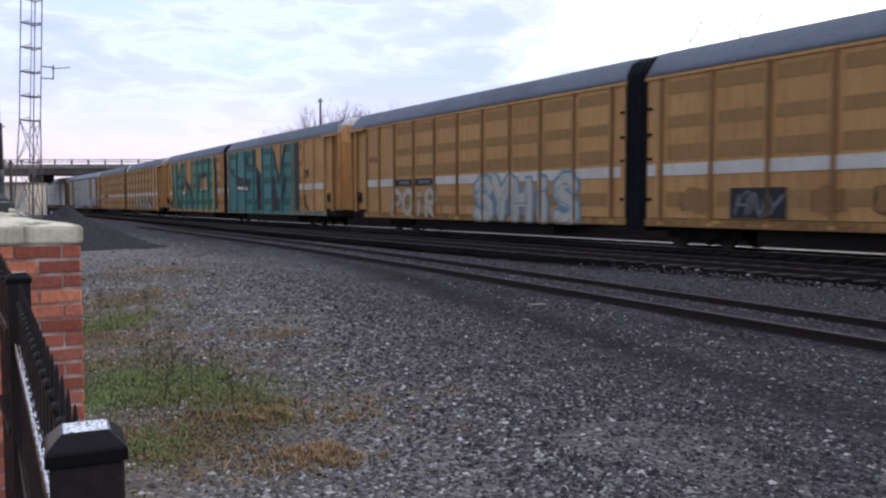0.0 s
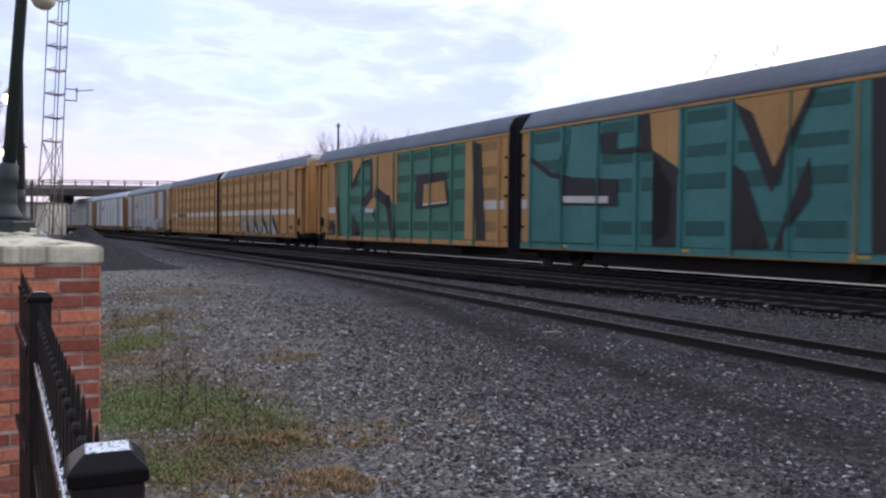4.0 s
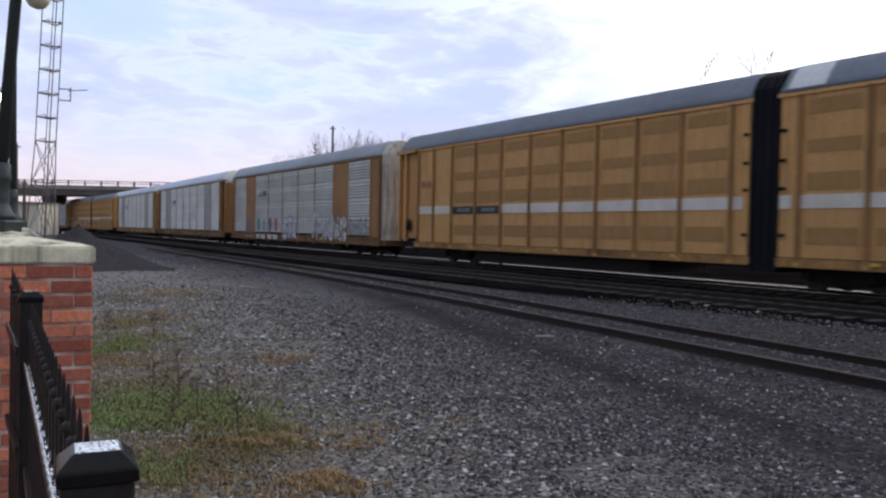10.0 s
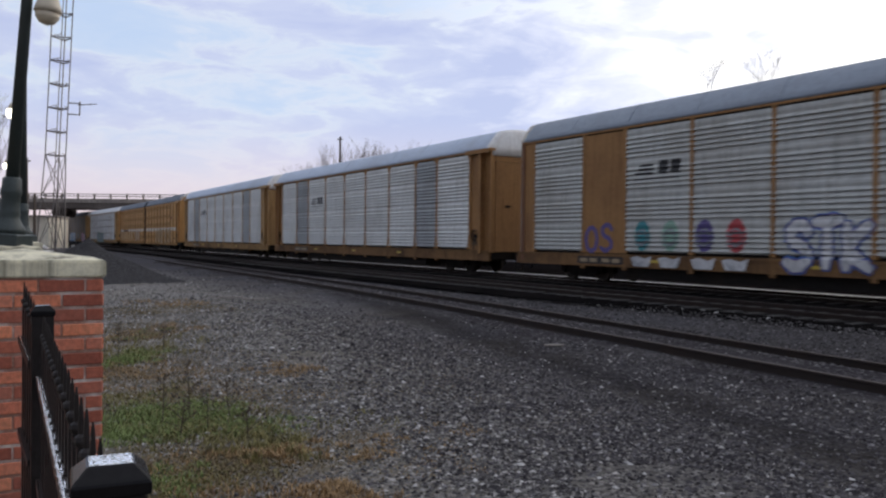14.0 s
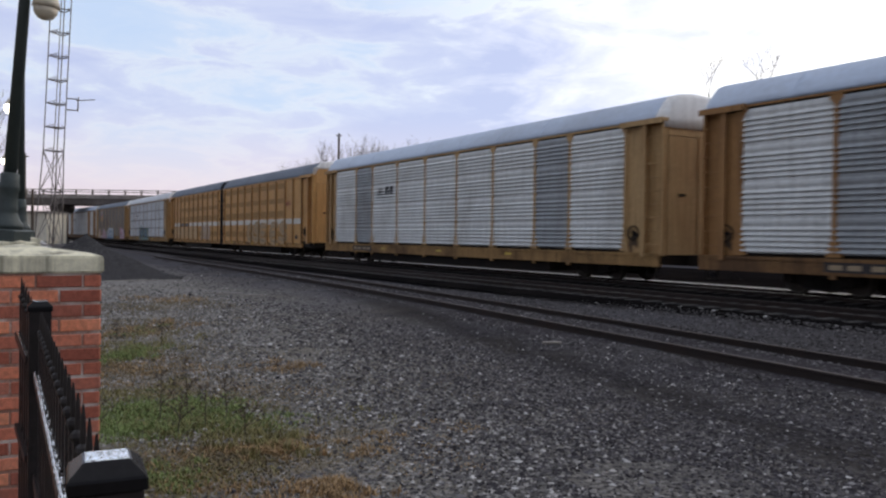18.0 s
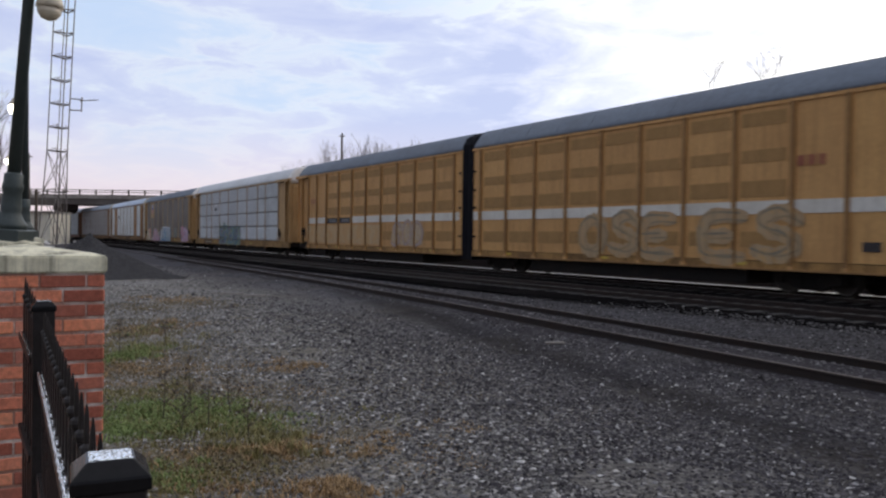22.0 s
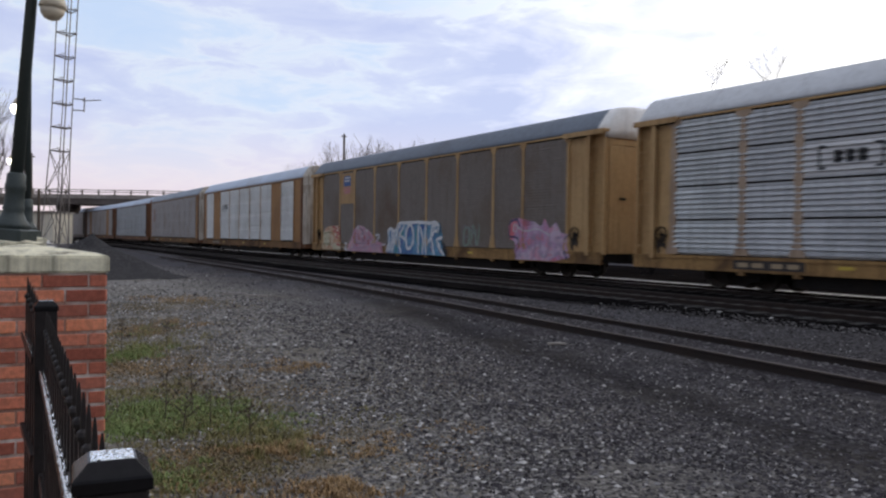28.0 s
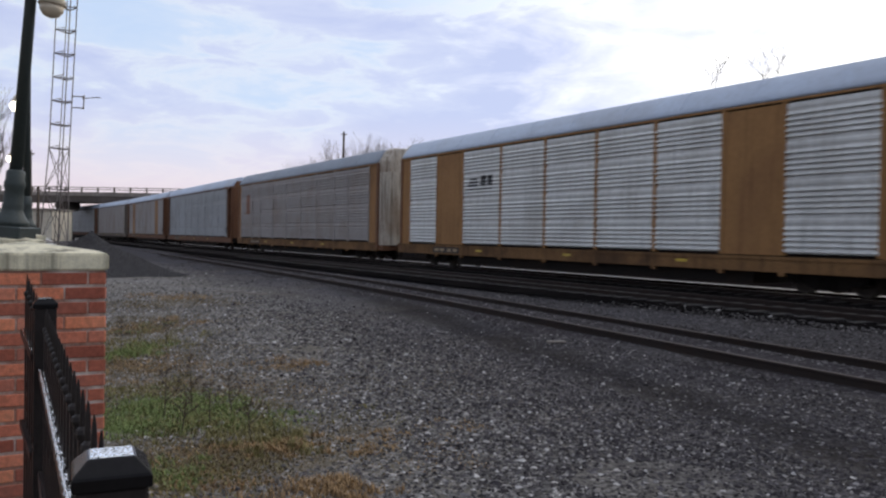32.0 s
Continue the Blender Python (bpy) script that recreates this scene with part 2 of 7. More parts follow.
TEAL = stuff("teal_spray_paint", (0.07, 0.25, 0.24), 0.55, 0, 8, 0.15, (0.03, 0.13, 0.115), 0.5, 0.08)
TEAL_GREEN = stuff("sea_green_spray_paint", (0.083, 0.255, 0.178), 0.55, 0, 8, 0.15, (0.043, 0.145, 0.09), 0.5, 0.08)
TEAL_VENT = stuff("teal_perforated_sheet", (0.03, 0.135, 0.12), 0.6, 0, 60, 0.25, None, 0.4, 0.3, 130)
GREEN_VENT = stuff("sea_green_perforated_sheet", (0.04, 0.135, 0.085), 0.6, 0, 60, 0.25, None, 0.4, 0.3, 130)
SPRAY_DARK = stuff("dark_spray_paint", (0.030, 0.024, 0.026), 0.6, 0, 9, 0.2, (0.05, 0.035, 0.03), 0.5, 0.05)
FADED_LINE = stuff("worn_olive_spray", (0.13, 0.10, 0.06), 0.6, 0, 9, 0.25, (0.28, 0.18, 0.08), 0.7, 0.05)
SPRAY = {n: stuff(n + "_spray_paint", c, 0.55, 0, 9, 0.2, None, 0.45, 0.05) for n, c in dict(
    white=(0.66, 0.66, 0.68), cream=(0.52, 0.50, 0.36), blue=(0.05, 0.13, 0.36), sky=(0.16, 0.36, 0.52), navy=(0.03, 0.04, 0.12), purple=(0.12, 0.09, 0.28),
    pink=(0.62, 0.22, 0.30), lilac=(0.42, 0.32, 0.46), red=(0.48, 0.06, 0.07), mint=(0.25, 0.42, 0.34), teal=(0.04, 0.26, 0.30), olive=(0.12, 0.16, 0.07), black=(0.02, 0.02, 0.025), rust=(0.26, 0.10, 0.05), faded=(0.40, 0.30, 0.19), ghost=(0.44, 0.31, 0.22), grey=(0.22, 0.23, 0.26)).items()}


def mottled(name, tones, scale=1.1, rough=0.55):
    """Sprayed colours that run into one another."""
    m = bpy.data.materials.new(name)
    m.use_nodes = True
    n = Net(m.node_tree)
    co = n.add("ShaderNodeTexCoord").outputs["Object"]
    field = n.noise(co, scale, 3.0, 0.6, 0.9)
    step = 0.36 / max(1, len(tones) - 1)
    col = n.ramp(field, [(0.32 + step * k, c) for k, c in enumerate(tones)])
    col = n.mix(n.math("MULTIPLY", n.ramp(n.noise(n.moved(co, (7, 7, 0.5)), 1.5, 4.0, 0.6), [(0.5, grey(0)), (0.7, grey(1))]), 0.35), col, (0.10, 0.075, 0.06))
    n.add("ShaderNodeOutputMaterial", {"Surface": n.add("ShaderNodeBsdfPrincipled", {"Base Color": col, "Roughness": rough}).outputs[0]})
    return m


MIX_BLUE = mottled("blue_and_teal_spray", [(0.04, 0.06, 0.25), (0.05, 0.18, 0.42), (0.08, 0.24, 0.40), (0.14, 0.36, 0.54), (0.06, 0.10, 0.34)])
MIX_PINK = mottled("pink_and_mauve_spray", [(0.36, 0.20, 0.27), (0.55, 0.26, 0.36), (0.50, 0.34, 0.44), (0.62, 0.36, 0.42)])
MIX_RED = mottled("red_and_lilac_spray", [(0.62, 0.10, 0.12), (0.66, 0.20, 0.26), (0.50, 0.30, 0.50), (0.62, 0.50, 0.62), (0.60, 0.14, 0.24)], 0.9)
MIX_CREAM = mottled("cream_and_red_spray", [(0.50, 0.46, 0.30), (0.60, 0.56, 0.42), (0.50, 0.22, 0.12), (0.56, 0.52, 0.36)])
MIX_MURAL = mottled("many_coloured_spray", [(0.06, 0.13, 0.26), (0.07, 0.22, 0.29), (0.17, 0.25, 0.18), (0.26, 0.28, 0.18), (0.17, 0.12, 0.28), (0.08, 0.18, 0.32)], 1.6)
MIX_WHITE = mottled("white_and_grey_spray", [(0.30, 0.31, 0.34), (0.52, 0.53, 0.56), (0.66, 0.66, 0.68), (0.44, 0.45, 0.48)], 2.0)
MIX_BRIGHT = mottled("white_spray", [(0.56, 0.60, 0.66), (0.72, 0.73, 0.75), (0.66, 0.68, 0.72)], 2.0)
MIX_PALE = mottled("cream_and_sky_spray", [(0.52, 0.49, 0.38), (0.58, 0.55, 0.45), (0.50, 0.50, 0.46), (0.56, 0.53, 0.42)], 1.4)
MIX_DUSTY = mottled("dusty_white_spray", [(0.54, 0.49, 0.42), (0.47, 0.37, 0.25), (0.58, 0.54, 0.48), (0.46, 0.33, 0.19)], 1.8)
MIX_FAINT = mottled("almost_worn_off_spray", [(0.51, 0.305, 0.13), (0.46, 0.30, 0.16), (0.43, 0.31, 0.18), (0.53, 0.315, 0.13)], 1.5)
MIX_BUFF = mottled("buff_overpaint", [(0.55, 0.31, 0.12), (0.53, 0.33, 0.15), (0.52, 0.36, 0.20), (0.55, 0.32, 0.13)], 1.2)
MIX_GHOST = mottled("worn_pale_spray", [(0.48, 0.31, 0.15), (0.50, 0.36, 0.22), (0.51, 0.41, 0.31), (0.48, 0.32, 0.16)], 2.2)


# ---- building helpers ----
MESHES = {}


def box(bm, x0, x1, y0, y1, z0, z1):
    v = [bm.verts.new((x, y, z)) for x in (x0, x1) for y in (y0, y1) for z in (z0, z1)]
    for f in ((0, 1, 3, 2), (4, 6, 7, 5), (0, 4, 5, 1), (2, 3, 7, 6), (0, 2, 6, 4), (1, 5, 7, 3)):
        bm.faces.new([v[i] for i in f])


def soften(bm, width=0.01):
    bmesh.ops.bevel(bm, geom=bm.edges[:], offset=width, segments=1, affect="EDGES", profile=0.7)


def prism(bm, outline, y0, y1):
    """An (x, z) outline drawn out from y0 to y1."""
    a = [bm.verts.new((x, y0, z)) for x, z in outline]
    b = [bm.verts.new((x, y1, z)) for x, z in outline]
    bm.faces.new(a)
    bm.faces.new(b[::-1])
    for i in range(len(a)):
        j = (i + 1) % len(a)
        bm.faces.new((a[j], a[i], b[i], b[j]))


def tube(bm, p, q, r, r2=None, sides=8, caps=True):
    """A round bar from p to q."""
    p, q = Vector(p), Vector(q)
    turn = (q - p).to_track_quat("Z", "Y").to_matrix()
    rings = []
    for at, rad in ((p, r), (q, r if r2 is None else r2)):
        rings.append([bm.verts.new(at + turn @ Vector((rad * math.cos(k * math.tau / sides), rad * math.sin(k * math.tau / sides), 0))) for k in range(sides)])
    for k in range(sides):
        bm.faces.new((rings[0][k], rings[0][(k + 1) % sides], rings[1][(k + 1) % sides], rings[1][k]))
    if caps:
        bm.faces.new(rings[0][::-1])
        bm.faces.new(rings[1])


def lathe(bm, rows, sides=20, at=(0, 0, 0)):
    """A turned shape from (radius, height) rows."""
    rings = [[bm.verts.new((at[0] + r * math.cos(k * math.tau / sides), at[1] + r * math.sin(k * math.tau / sides), at[2] + z)) for k in range(sides)] for r, z in rows]
    for a, b in zip(rings, rings[1:]):
        for k in range(sides):
            bm.faces.new((a[k], a[(k + 1) % sides], b[(k + 1) % sides], b[k]))
    bm.faces.new(rings[0][::-1])
    bm.faces.new(rings[-1])


def meshed(name, bm, material, smooth=False):
    bmesh.ops.recalc_face_normals(bm, faces=bm.faces[:])
    me = bpy.data.meshes.new(name)
    bm.to_mesh(me)
    bm.free()
    for mat in material if isinstance(material, (list, tuple)) else (material,):
        me.materials.append(mat)
    if smooth:
        me.shade_smooth()
    return me


def part(name, bm, material, parent=None, label="", at=(0, 0, 0), smooth=False):
    ob = new(name, meshed(name, bm, material, smooth))
    ob.parent = parent
    ob.location = at
    return tagged(ob, label)


def alike(name, key, build, material, parent, at=(0, 0, 0), label="", smooth=False):
    """A part that shares its mesh with all others of the same key and material."""
    key = (name, key, material.name)
    if key not in MESHES:
        bm = bmesh.new()
        build(bm)
        MESHES[key] = meshed(name, bm, material, smooth)
    ob = new(name, MESHES[key])
    ob.parent = parent
    ob.location = at
    return tagged(ob, label)


def base(name, m=None, label="", category="", group="", kind=""):
    ob = new(name)
    ob.empty_display_size = 0.2
    if m is not None:
        ob.matrix_basis = m
    return tagged(ob, label, category, group, kind)


def bent(rows, s):
    """A smooth value at s between (s, value) rows."""
    for (a, u), (b, v) in zip(rows, rows[1:]):
        if s >= b or (b, v) == rows[-1]:
            k = (s - a) / (b - a)
            return u + (v - u) * k
    return rows[-1][1]


# the side of the train nearest the camera: metres along the line, metres across
LINE = [(400, 19.1), (0, 19.1), (-20, 19.12), (-30, 19.25), (-45, 19.48), (-60, 19.68), (-75, 20.05), (-90, 20.55), (-105, 21.02), (-120, 21.40), (-135, 21.6), (-150, 21.5), (-165, 21.0), (-180, 20.1), (-200, 18.2), (-230, 14.2), (-260, 8.8), (-300, 0.0), (-420, -30.0)]


def on_line(s, off=0.0, z=0.0):
    across = sum(bent(LINE, s + d) for d in (-12, -6, 0, 6, 12)) / 5 + 1.6
    return AHEAD * s + ACROSS * (across + off) + Vector((0, 0, z))


def gone(t):
    """How far the train has come along the line at t seconds."""
    u = (t - 16) / 16
    return 20.81 + 154.137 * u + 5.01 * u * u + 0.26 * u ** 3

# ---- the train ----
ROOF_TOP, EAVE, HALF = 6.17, 5.27, 1.6
REFLECT = stuff("yellow_reflective_tape", (0.62, 0.44, 0.06), 0.45, 0, 20, 0.1, (0.4, 0.3, 0.1), 0.4, 0.05)


def ribbed(style, z0, z1):
    """The (depth, height) profile of a side sheet; depth is how far a rib stands out."""
    rows = []
    if style == "grouped":        # four bands of louvres with a smooth fold between
        step = (z1 - z0) / 4
        for k in range(4):
            a = z0 + k * step
            for j in range(5):
                b = a + (0.06 + 0.145 * j) * step
                rows += [(0.0, b), (-0.045, b + 0.003), (-0.045, b + 0.043), (0.053, b + 0.047), (0.044, b + 0.078 * step), (0.005, b + 0.13 * step)]
            rows += [(0.012, a + 0.82 * step), (0.026, a + 0.86 * step), (0.026, a + 0.93 * step), (0.004, a + 0.98 * step)]
    elif style == "stacked":      # four overlapping sheets, ribbed all over
        step = (z1 - z0) / 4
        for k in range(4):
            a = z0 + k * step
            rows += [(-0.07, a), (-0.07, a + 0.05), (0.03, a + 0.054), (0.03, a + 0.13 * step)]
            for j in range(5):
                b = a + (0.17 + 0.15 * j) * step
                rows += [(0.0, b), (-0.03, b + 0.003), (-0.03, b + 0.03), (0.055, b + 0.035), (0.034, b + 0.08 * step), (0.0, b + 0.13 * step)]
            rows += [(0.02, a + 0.93 * step), (0.02, a + 0.99 * step)]
    else:                          # narrow ribs from top to bottom
        count = 38
        step = (z1 - z0) / count
        for k in range(count):
            a = z0 + k * step
            deep = 0.022 if k % 5 in (0, 3) else 0.004
            rows += [(0.0, a), (-deep, a + 0.002), (-deep, a + 0.020), (0.026, a + 0.023), (0.020, a + 0.6 * step), (0.0, a + 0.9 * step)]
    return rows + [(0.0, z1)]


def sheet(bm, width, z0, z1, style):
    rows = ribbed(style, z0, z1)
    left = [bm.verts.new((-width / 2, -d, z)) for d, z in rows]
    right = [bm.verts.new((width / 2, -d, z)) for d, z in rows]
    for a, b, c, d in zip(left, right, right[1:], left[1:]):
        bm.faces.new((a, b, c, d))


ROOF_HALF = [(1.58, EAVE), (1.58, EAVE + 0.1), (1.50, 5.51), (1.32, 5.76), (1.11, 6.0), (0.99, 6.065), (0.72, 6.12), (0.4, 6.155), (0.06, ROOF_TOP)]


def roof_shape(bm, x0, x1):
    """A roof with straight sloping sides and a nearly flat top, from x0 to x1."""
    outline = ROOF_HALF + [(-y, z) for y, z in ROOF_HALF[::-1]]
    rings = []
    for x, k in ((x0, 0.955), (x0 + 0.1, 0.985), (x0 + 0.25, 1.0), (x1 - 0.25, 1.0), (x1 - 0.1, 0.985), (x1, 0.955)):
        rings.append([bm.verts.new((x, y * k, EAVE + (z - EAVE) * k)) for y, z in outline])
    for a, b in zip(rings, rings[1:]):
        for i in range(len(a)):
            j = (i + 1) % len(a)
            bm.faces.new((a[i], a[j], b[j], b[i]))
    bm.faces.new(rings[0][::-1])
    bm.faces.new(rings[-1])


def shell(bm, sections):
    """Skins a row of (x, outline) sections, each outline a list of (y, z), and closes both ends."""
    rings = [[bm.verts.new((x, y, z)) for y, z in line] for x, line in sections]
    for a, b in zip(rings, rings[1:]):
        for i in range(len(a)):
            j = (i + 1) % len(a)
            bm.faces.new((a[i], a[j], b[j], b[i]))
    bm.faces.new(rings[0][::-1])
    bm.faces.new(rings[-1])


def post_shape(bm, z0, z1, mid=0.055, flare=0.13):
    h = z1 - z0
    if flare > 0.26:            # bulged where the stacked sheets meet
        right = [(flare, z0), (mid, z0 + 0.12 * h)]
        for k in (1, 2, 3):
            right += [(mid, z0 + (0.25 * k - 0.06) * h), (mid + 0.04, z0 + (0.25 * k - 0.015) * h), (mid + 0.04, z0 + (0.25 * k + 0.03) * h), (mid, z0 + (0.25 * k + 0.06) * h)]
        right += [(mid, z1 - 0.05 * h), (flare, z1 - 0.03 * h), (flare, z1)]
        prism(bm, right + [(-x, z) for x, z in right[::-1]], -0.045, 0.06)
        return
    right = [(flare, z0), (flare * 0.82, z0 + 0.04 * h), (mid, z0 + 0.14 * h), (mid, z1 - 0.06 * h), (flare * 0.85, z1 - 0.03 * h), (flare * 0.85, z1)]
    prism(bm, right + [(-x, z) for x, z in right[::-1]], -0.045, 0.06)


def wheel_shape(bm):
    rows = [(0.16, -0.075), (0.36, -0.05), (0.41, -0.065), (0.425, 0.03), (0.455, 0.035), (0.455, 0.065), (0.36, 0.06), (0.10, 0.05)]
    rings = [[bm.verts.new((r * math.cos(k * math.tau / 20), y, r * math.sin(k * math.tau / 20))) for k in range(20)] for r, y in rows]
    for a, b in zip(rings, rings[1:]):
        for k in range(20):
            bm.faces.new((a[k], a[(k + 1) % 20], b[(k + 1) % 20], b[k]))
    bm.faces.new(rings[0])
    bm.faces.new(rings[-1][::-1])


def side_frame_shape(bm):
    outline = [(-1.12, 0.36), (-1.12, 0.58), (-0.95, 0.62), (-0.55, 0.74), (0.55, 0.74), (0.95, 0.62), (1.12, 0.58), (1.12, 0.36), (0.75, 0.36), (0.45, 0.20), (-0.45, 0.20), (-0.75, 0.36)]
    prism(bm, outline, -0.07, 0.07)
    for x in (-0.2, -0.07, 0.07, 0.2):
        tube(bm, (x, -0.10, 0.24), (x, -0.10, 0.52), 0.05, sides=6)
    for x in (-0.875, 0.875):
        tube(bm, (x, -0.16, 0.42), (x, 0.0, 0.42), 0.12, sides=8)


def truck(car, x):
    """A two-axle truck under a car."""
    def bolster(bm):
        box(bm, -0.2, 0.2, -1.0, 1.0, 0.5, 0.8)
        tube(bm, (-0.875, -0.95, 0.43), (-0.875, 0.95, 0.43), 0.08)
        tube(bm, (0.875, -0.95, 0.43), (0.875, 0.95, 0.43), 0.08)
    tr = alike("truck", 0, bolster, GRIME, car, (x, 0, 0), "grimy cast-iron truck")
    for y in (-1.0, 1.0):
        alike("side_frame", y, lambda bm: side_frame_shape(bm), GRIME, tr, (0, y, 0))
        for dx in (-0.875, 0.875):
            w = alike("wheel", 0, wheel_shape, WHEEL, tr, (dx, y * 0.735, 0.455), "dark greasy steel wheel")
            if y > 0:
                w.rotation_euler = (0, 0, math.pi)
    return tr


def coupler(car, x, way):
    def shape(bm):
        box(bm, -0.55, 0.25, -0.09, 0.09, 0.78, 0.98)
        prism(bm, [(0.2, 0.68), (0.5, 0.68), (0.56, 0.88), (0.5, 1.06), (0.2, 1.06)], -0.15, 0.15)
    c = alike("coupler", 0, shape, GRIME, car, (x, 0, 0))
    if way < 0:
        c.rotation_euler = (0, 0, math.pi)

    def hose(bm):
        last = Vector((0.0, 0.25, 0.75))
        for k in range(1, 7):
            nxt = Vector((0.09 * k, 0.25 - 0.02 * k, 0.75 - 0.42 * math.sin(k / 6 * math.pi * 0.75)))
            tube(bm, last, nxt, 0.025, sides=6)
            last = nxt
    h = alike("air_hose", 0, hose, BLACK, car, (x, 0, 0))
    if way < 0:
        h.rotation_euler = (0, 0, math.pi)


def brake_shape(bm):
    for k in range(14):
        a, b = k / 14 * math.tau, (k + 1) / 14 * math.tau
        tube(bm, (0.24 * math.cos(a), 0, 0.24 * math.sin(a)), (0.24 * math.cos(b), 0, 0.24 * math.sin(b)), 0.022, sides=5)
    for k in range(3):
        tube(bm, (0, 0.03, 0), (0.24 * math.cos(k * 2.1), 0, 0.24 * math.sin(k * 2.1)), 0.02, sides=5)
    tube(bm, (0, -0.02, 0), (0, 0.1, 0), 0.06)


def under_roof(k, low):
    """The roof's outline drawn in to a share k of its width, closed at the height low."""
    line = [(y * k, max(z, low + 0.01 * i)) for i, (y, z) in enumerate(ROOF_HALF, 1)]
    return [(1.58 * k, low)] + line + [(-y, z) for y, z in line[::-1]] + [(-1.58 * k, low)]


def end_doors(car, x, way, z0, material, upper, inner, cap=0.32, low=5.0):
    """Folding doors set back in the car's end, with the bay, post, rungs and beam beside them; upper is the colour of the painted roof end, if it has one, cap how far it runs along the roof."""
    xi = x - way * 0.75
    a, b = sorted((inner, xi))
    c, d = sorted((xi, x))
    top = 5.2
    key = (round(x, 2), round(inner, 2), round(z0, 2))

    def bay(bm):
        box(bm, a, b, -1.515, -1.43, z0 + 0.05, top)
        for z in (z0 + 0.1, 2.35, 3.7, top - 0.2):
            box(bm, a + 0.12, b - 0.12, -1.528, -1.515, z, z + 0.05)
        for q in (a + 0.12, b - 0.17):
            box(bm, q, q + 0.05, -1.528, -1.515, z0 + 0.1, top - 0.15)
    alike("door_bay", key, bay, material, car)

    def post(bm):
        box(bm, xi - 0.09, xi + 0.09, -1.665, -1.64, z0 - 0.08, top + 0.02)
        box(bm, xi - 0.02, xi + 0.02, -1.64, -1.40, z0 - 0.06, top)
        for z in (1.5, 2.6, 3.7, 4.7):
            box(bm, xi - 0.085, xi + 0.085, -1.64, -1.50, z, z + 0.03)
    alike("end_post", key, post, material, car)
    alike("end_wall", key, lambda bm: box(bm, c, d, -1.40, -1.34, z0, top), material, car)
    for k in range(9):
        alike("rung", key, lambda bm: tube(bm, (c + 0.02, -1.57, 0), (d + 0.06, -1.57, 0), 0.017, sides=6), material, car, (0, 0, 1.3 + 0.43 * k))
    g, h = sorted((inner - way * 0.2, x - way * 0.03))

    def end_sill(bm):
        box(bm, g, h, -1.44, 1.44, 0.66, z0 - 0.005)
        for q in (g + 0.35, h - 0.5):
            box(bm, q, q + 0.12, -1.50, -1.44, 0.55, 0.92)
        tube(bm, (g + 0.1, -1.5, 0.78), (h, -1.5, 0.74), 0.025, sides=6)
        box(bm, h - 0.32, h - 0.06, -1.5, -1.44, 0.34, 0.38)
    alike("end_sill", key, end_sill, GRIME, car)
    alike("corner_stile", key, lambda bm: box(bm, x - 0.035, x + 0.035, -1.585, -1.40, z0 - 0.03, top), material, car)
    alike("corner_stile", key, lambda bm: box(bm, x - 0.035, x + 0.035, -1.585, -1.40, z0 - 0.03, top), material, car, (0, 2.985, 0))
    e, f = sorted((inner - way * 0.15, x + way * 0.1))
    alike("door_track", key, lambda bm: (box(bm, e, f, -1.72, -1.42, top, top + 0.10), box(bm, e, f, -1.72, -1.69, top - 0.07, top)), material, car)
    # a solid dark strip paints the shade below the door track
    alike("track_gap", key, lambda bm: box(bm, a, b, -1.60, -1.50, top - 0.09, top - 0.004), GRIME, car)

    def door(bm):
        for k in range(4):
            y = -1.36 + 0.68 * k
            px = sorted((x - way * 0.06, x + way * (0.03 if k % 2 else 0.06)))
            box(bm, *px, y + 0.008, y + 0.672, z0, 4.75)
    alike("end_door", key, door, material, car, (0, 0, 0), "folding end door")
    alike("door_latch", key, lambda bm: box(bm, *sorted((x, x + way * 0.10)), -0.9, -0.62, 2.85, 2.93), GRIME, car)
    alike("end_head", key, lambda bm: shell(bm, [(x - way * 0.2, [(y, min(z, 5.9)) for y, z in under_roof(0.9, 4.77)]), (x + way * 0.04, [(y, min(z, 5.75)) for y, z in under_roof(0.86, 4.77)])]), material, car)
    if upper:
        alike("end_dome", key, lambda bm: shell(bm, [(x - way * cap, under_roof(0.99, 5.25)), (x - way * (cap - 0.05), under_roof(1.004, 5.25)), (x - way * 0.04, under_roof(1.0, 5.25)), (x + way * 0.05, [(y, min(z, 6.09)) for y, z in under_roof(0.96, low)]), (x + way * 0.09, [(y, min(z, 5.99)) for y, z in under_roof(0.88, low)])]), upper, car, (0, 0, 0), "pale painted head over the end doors", True)


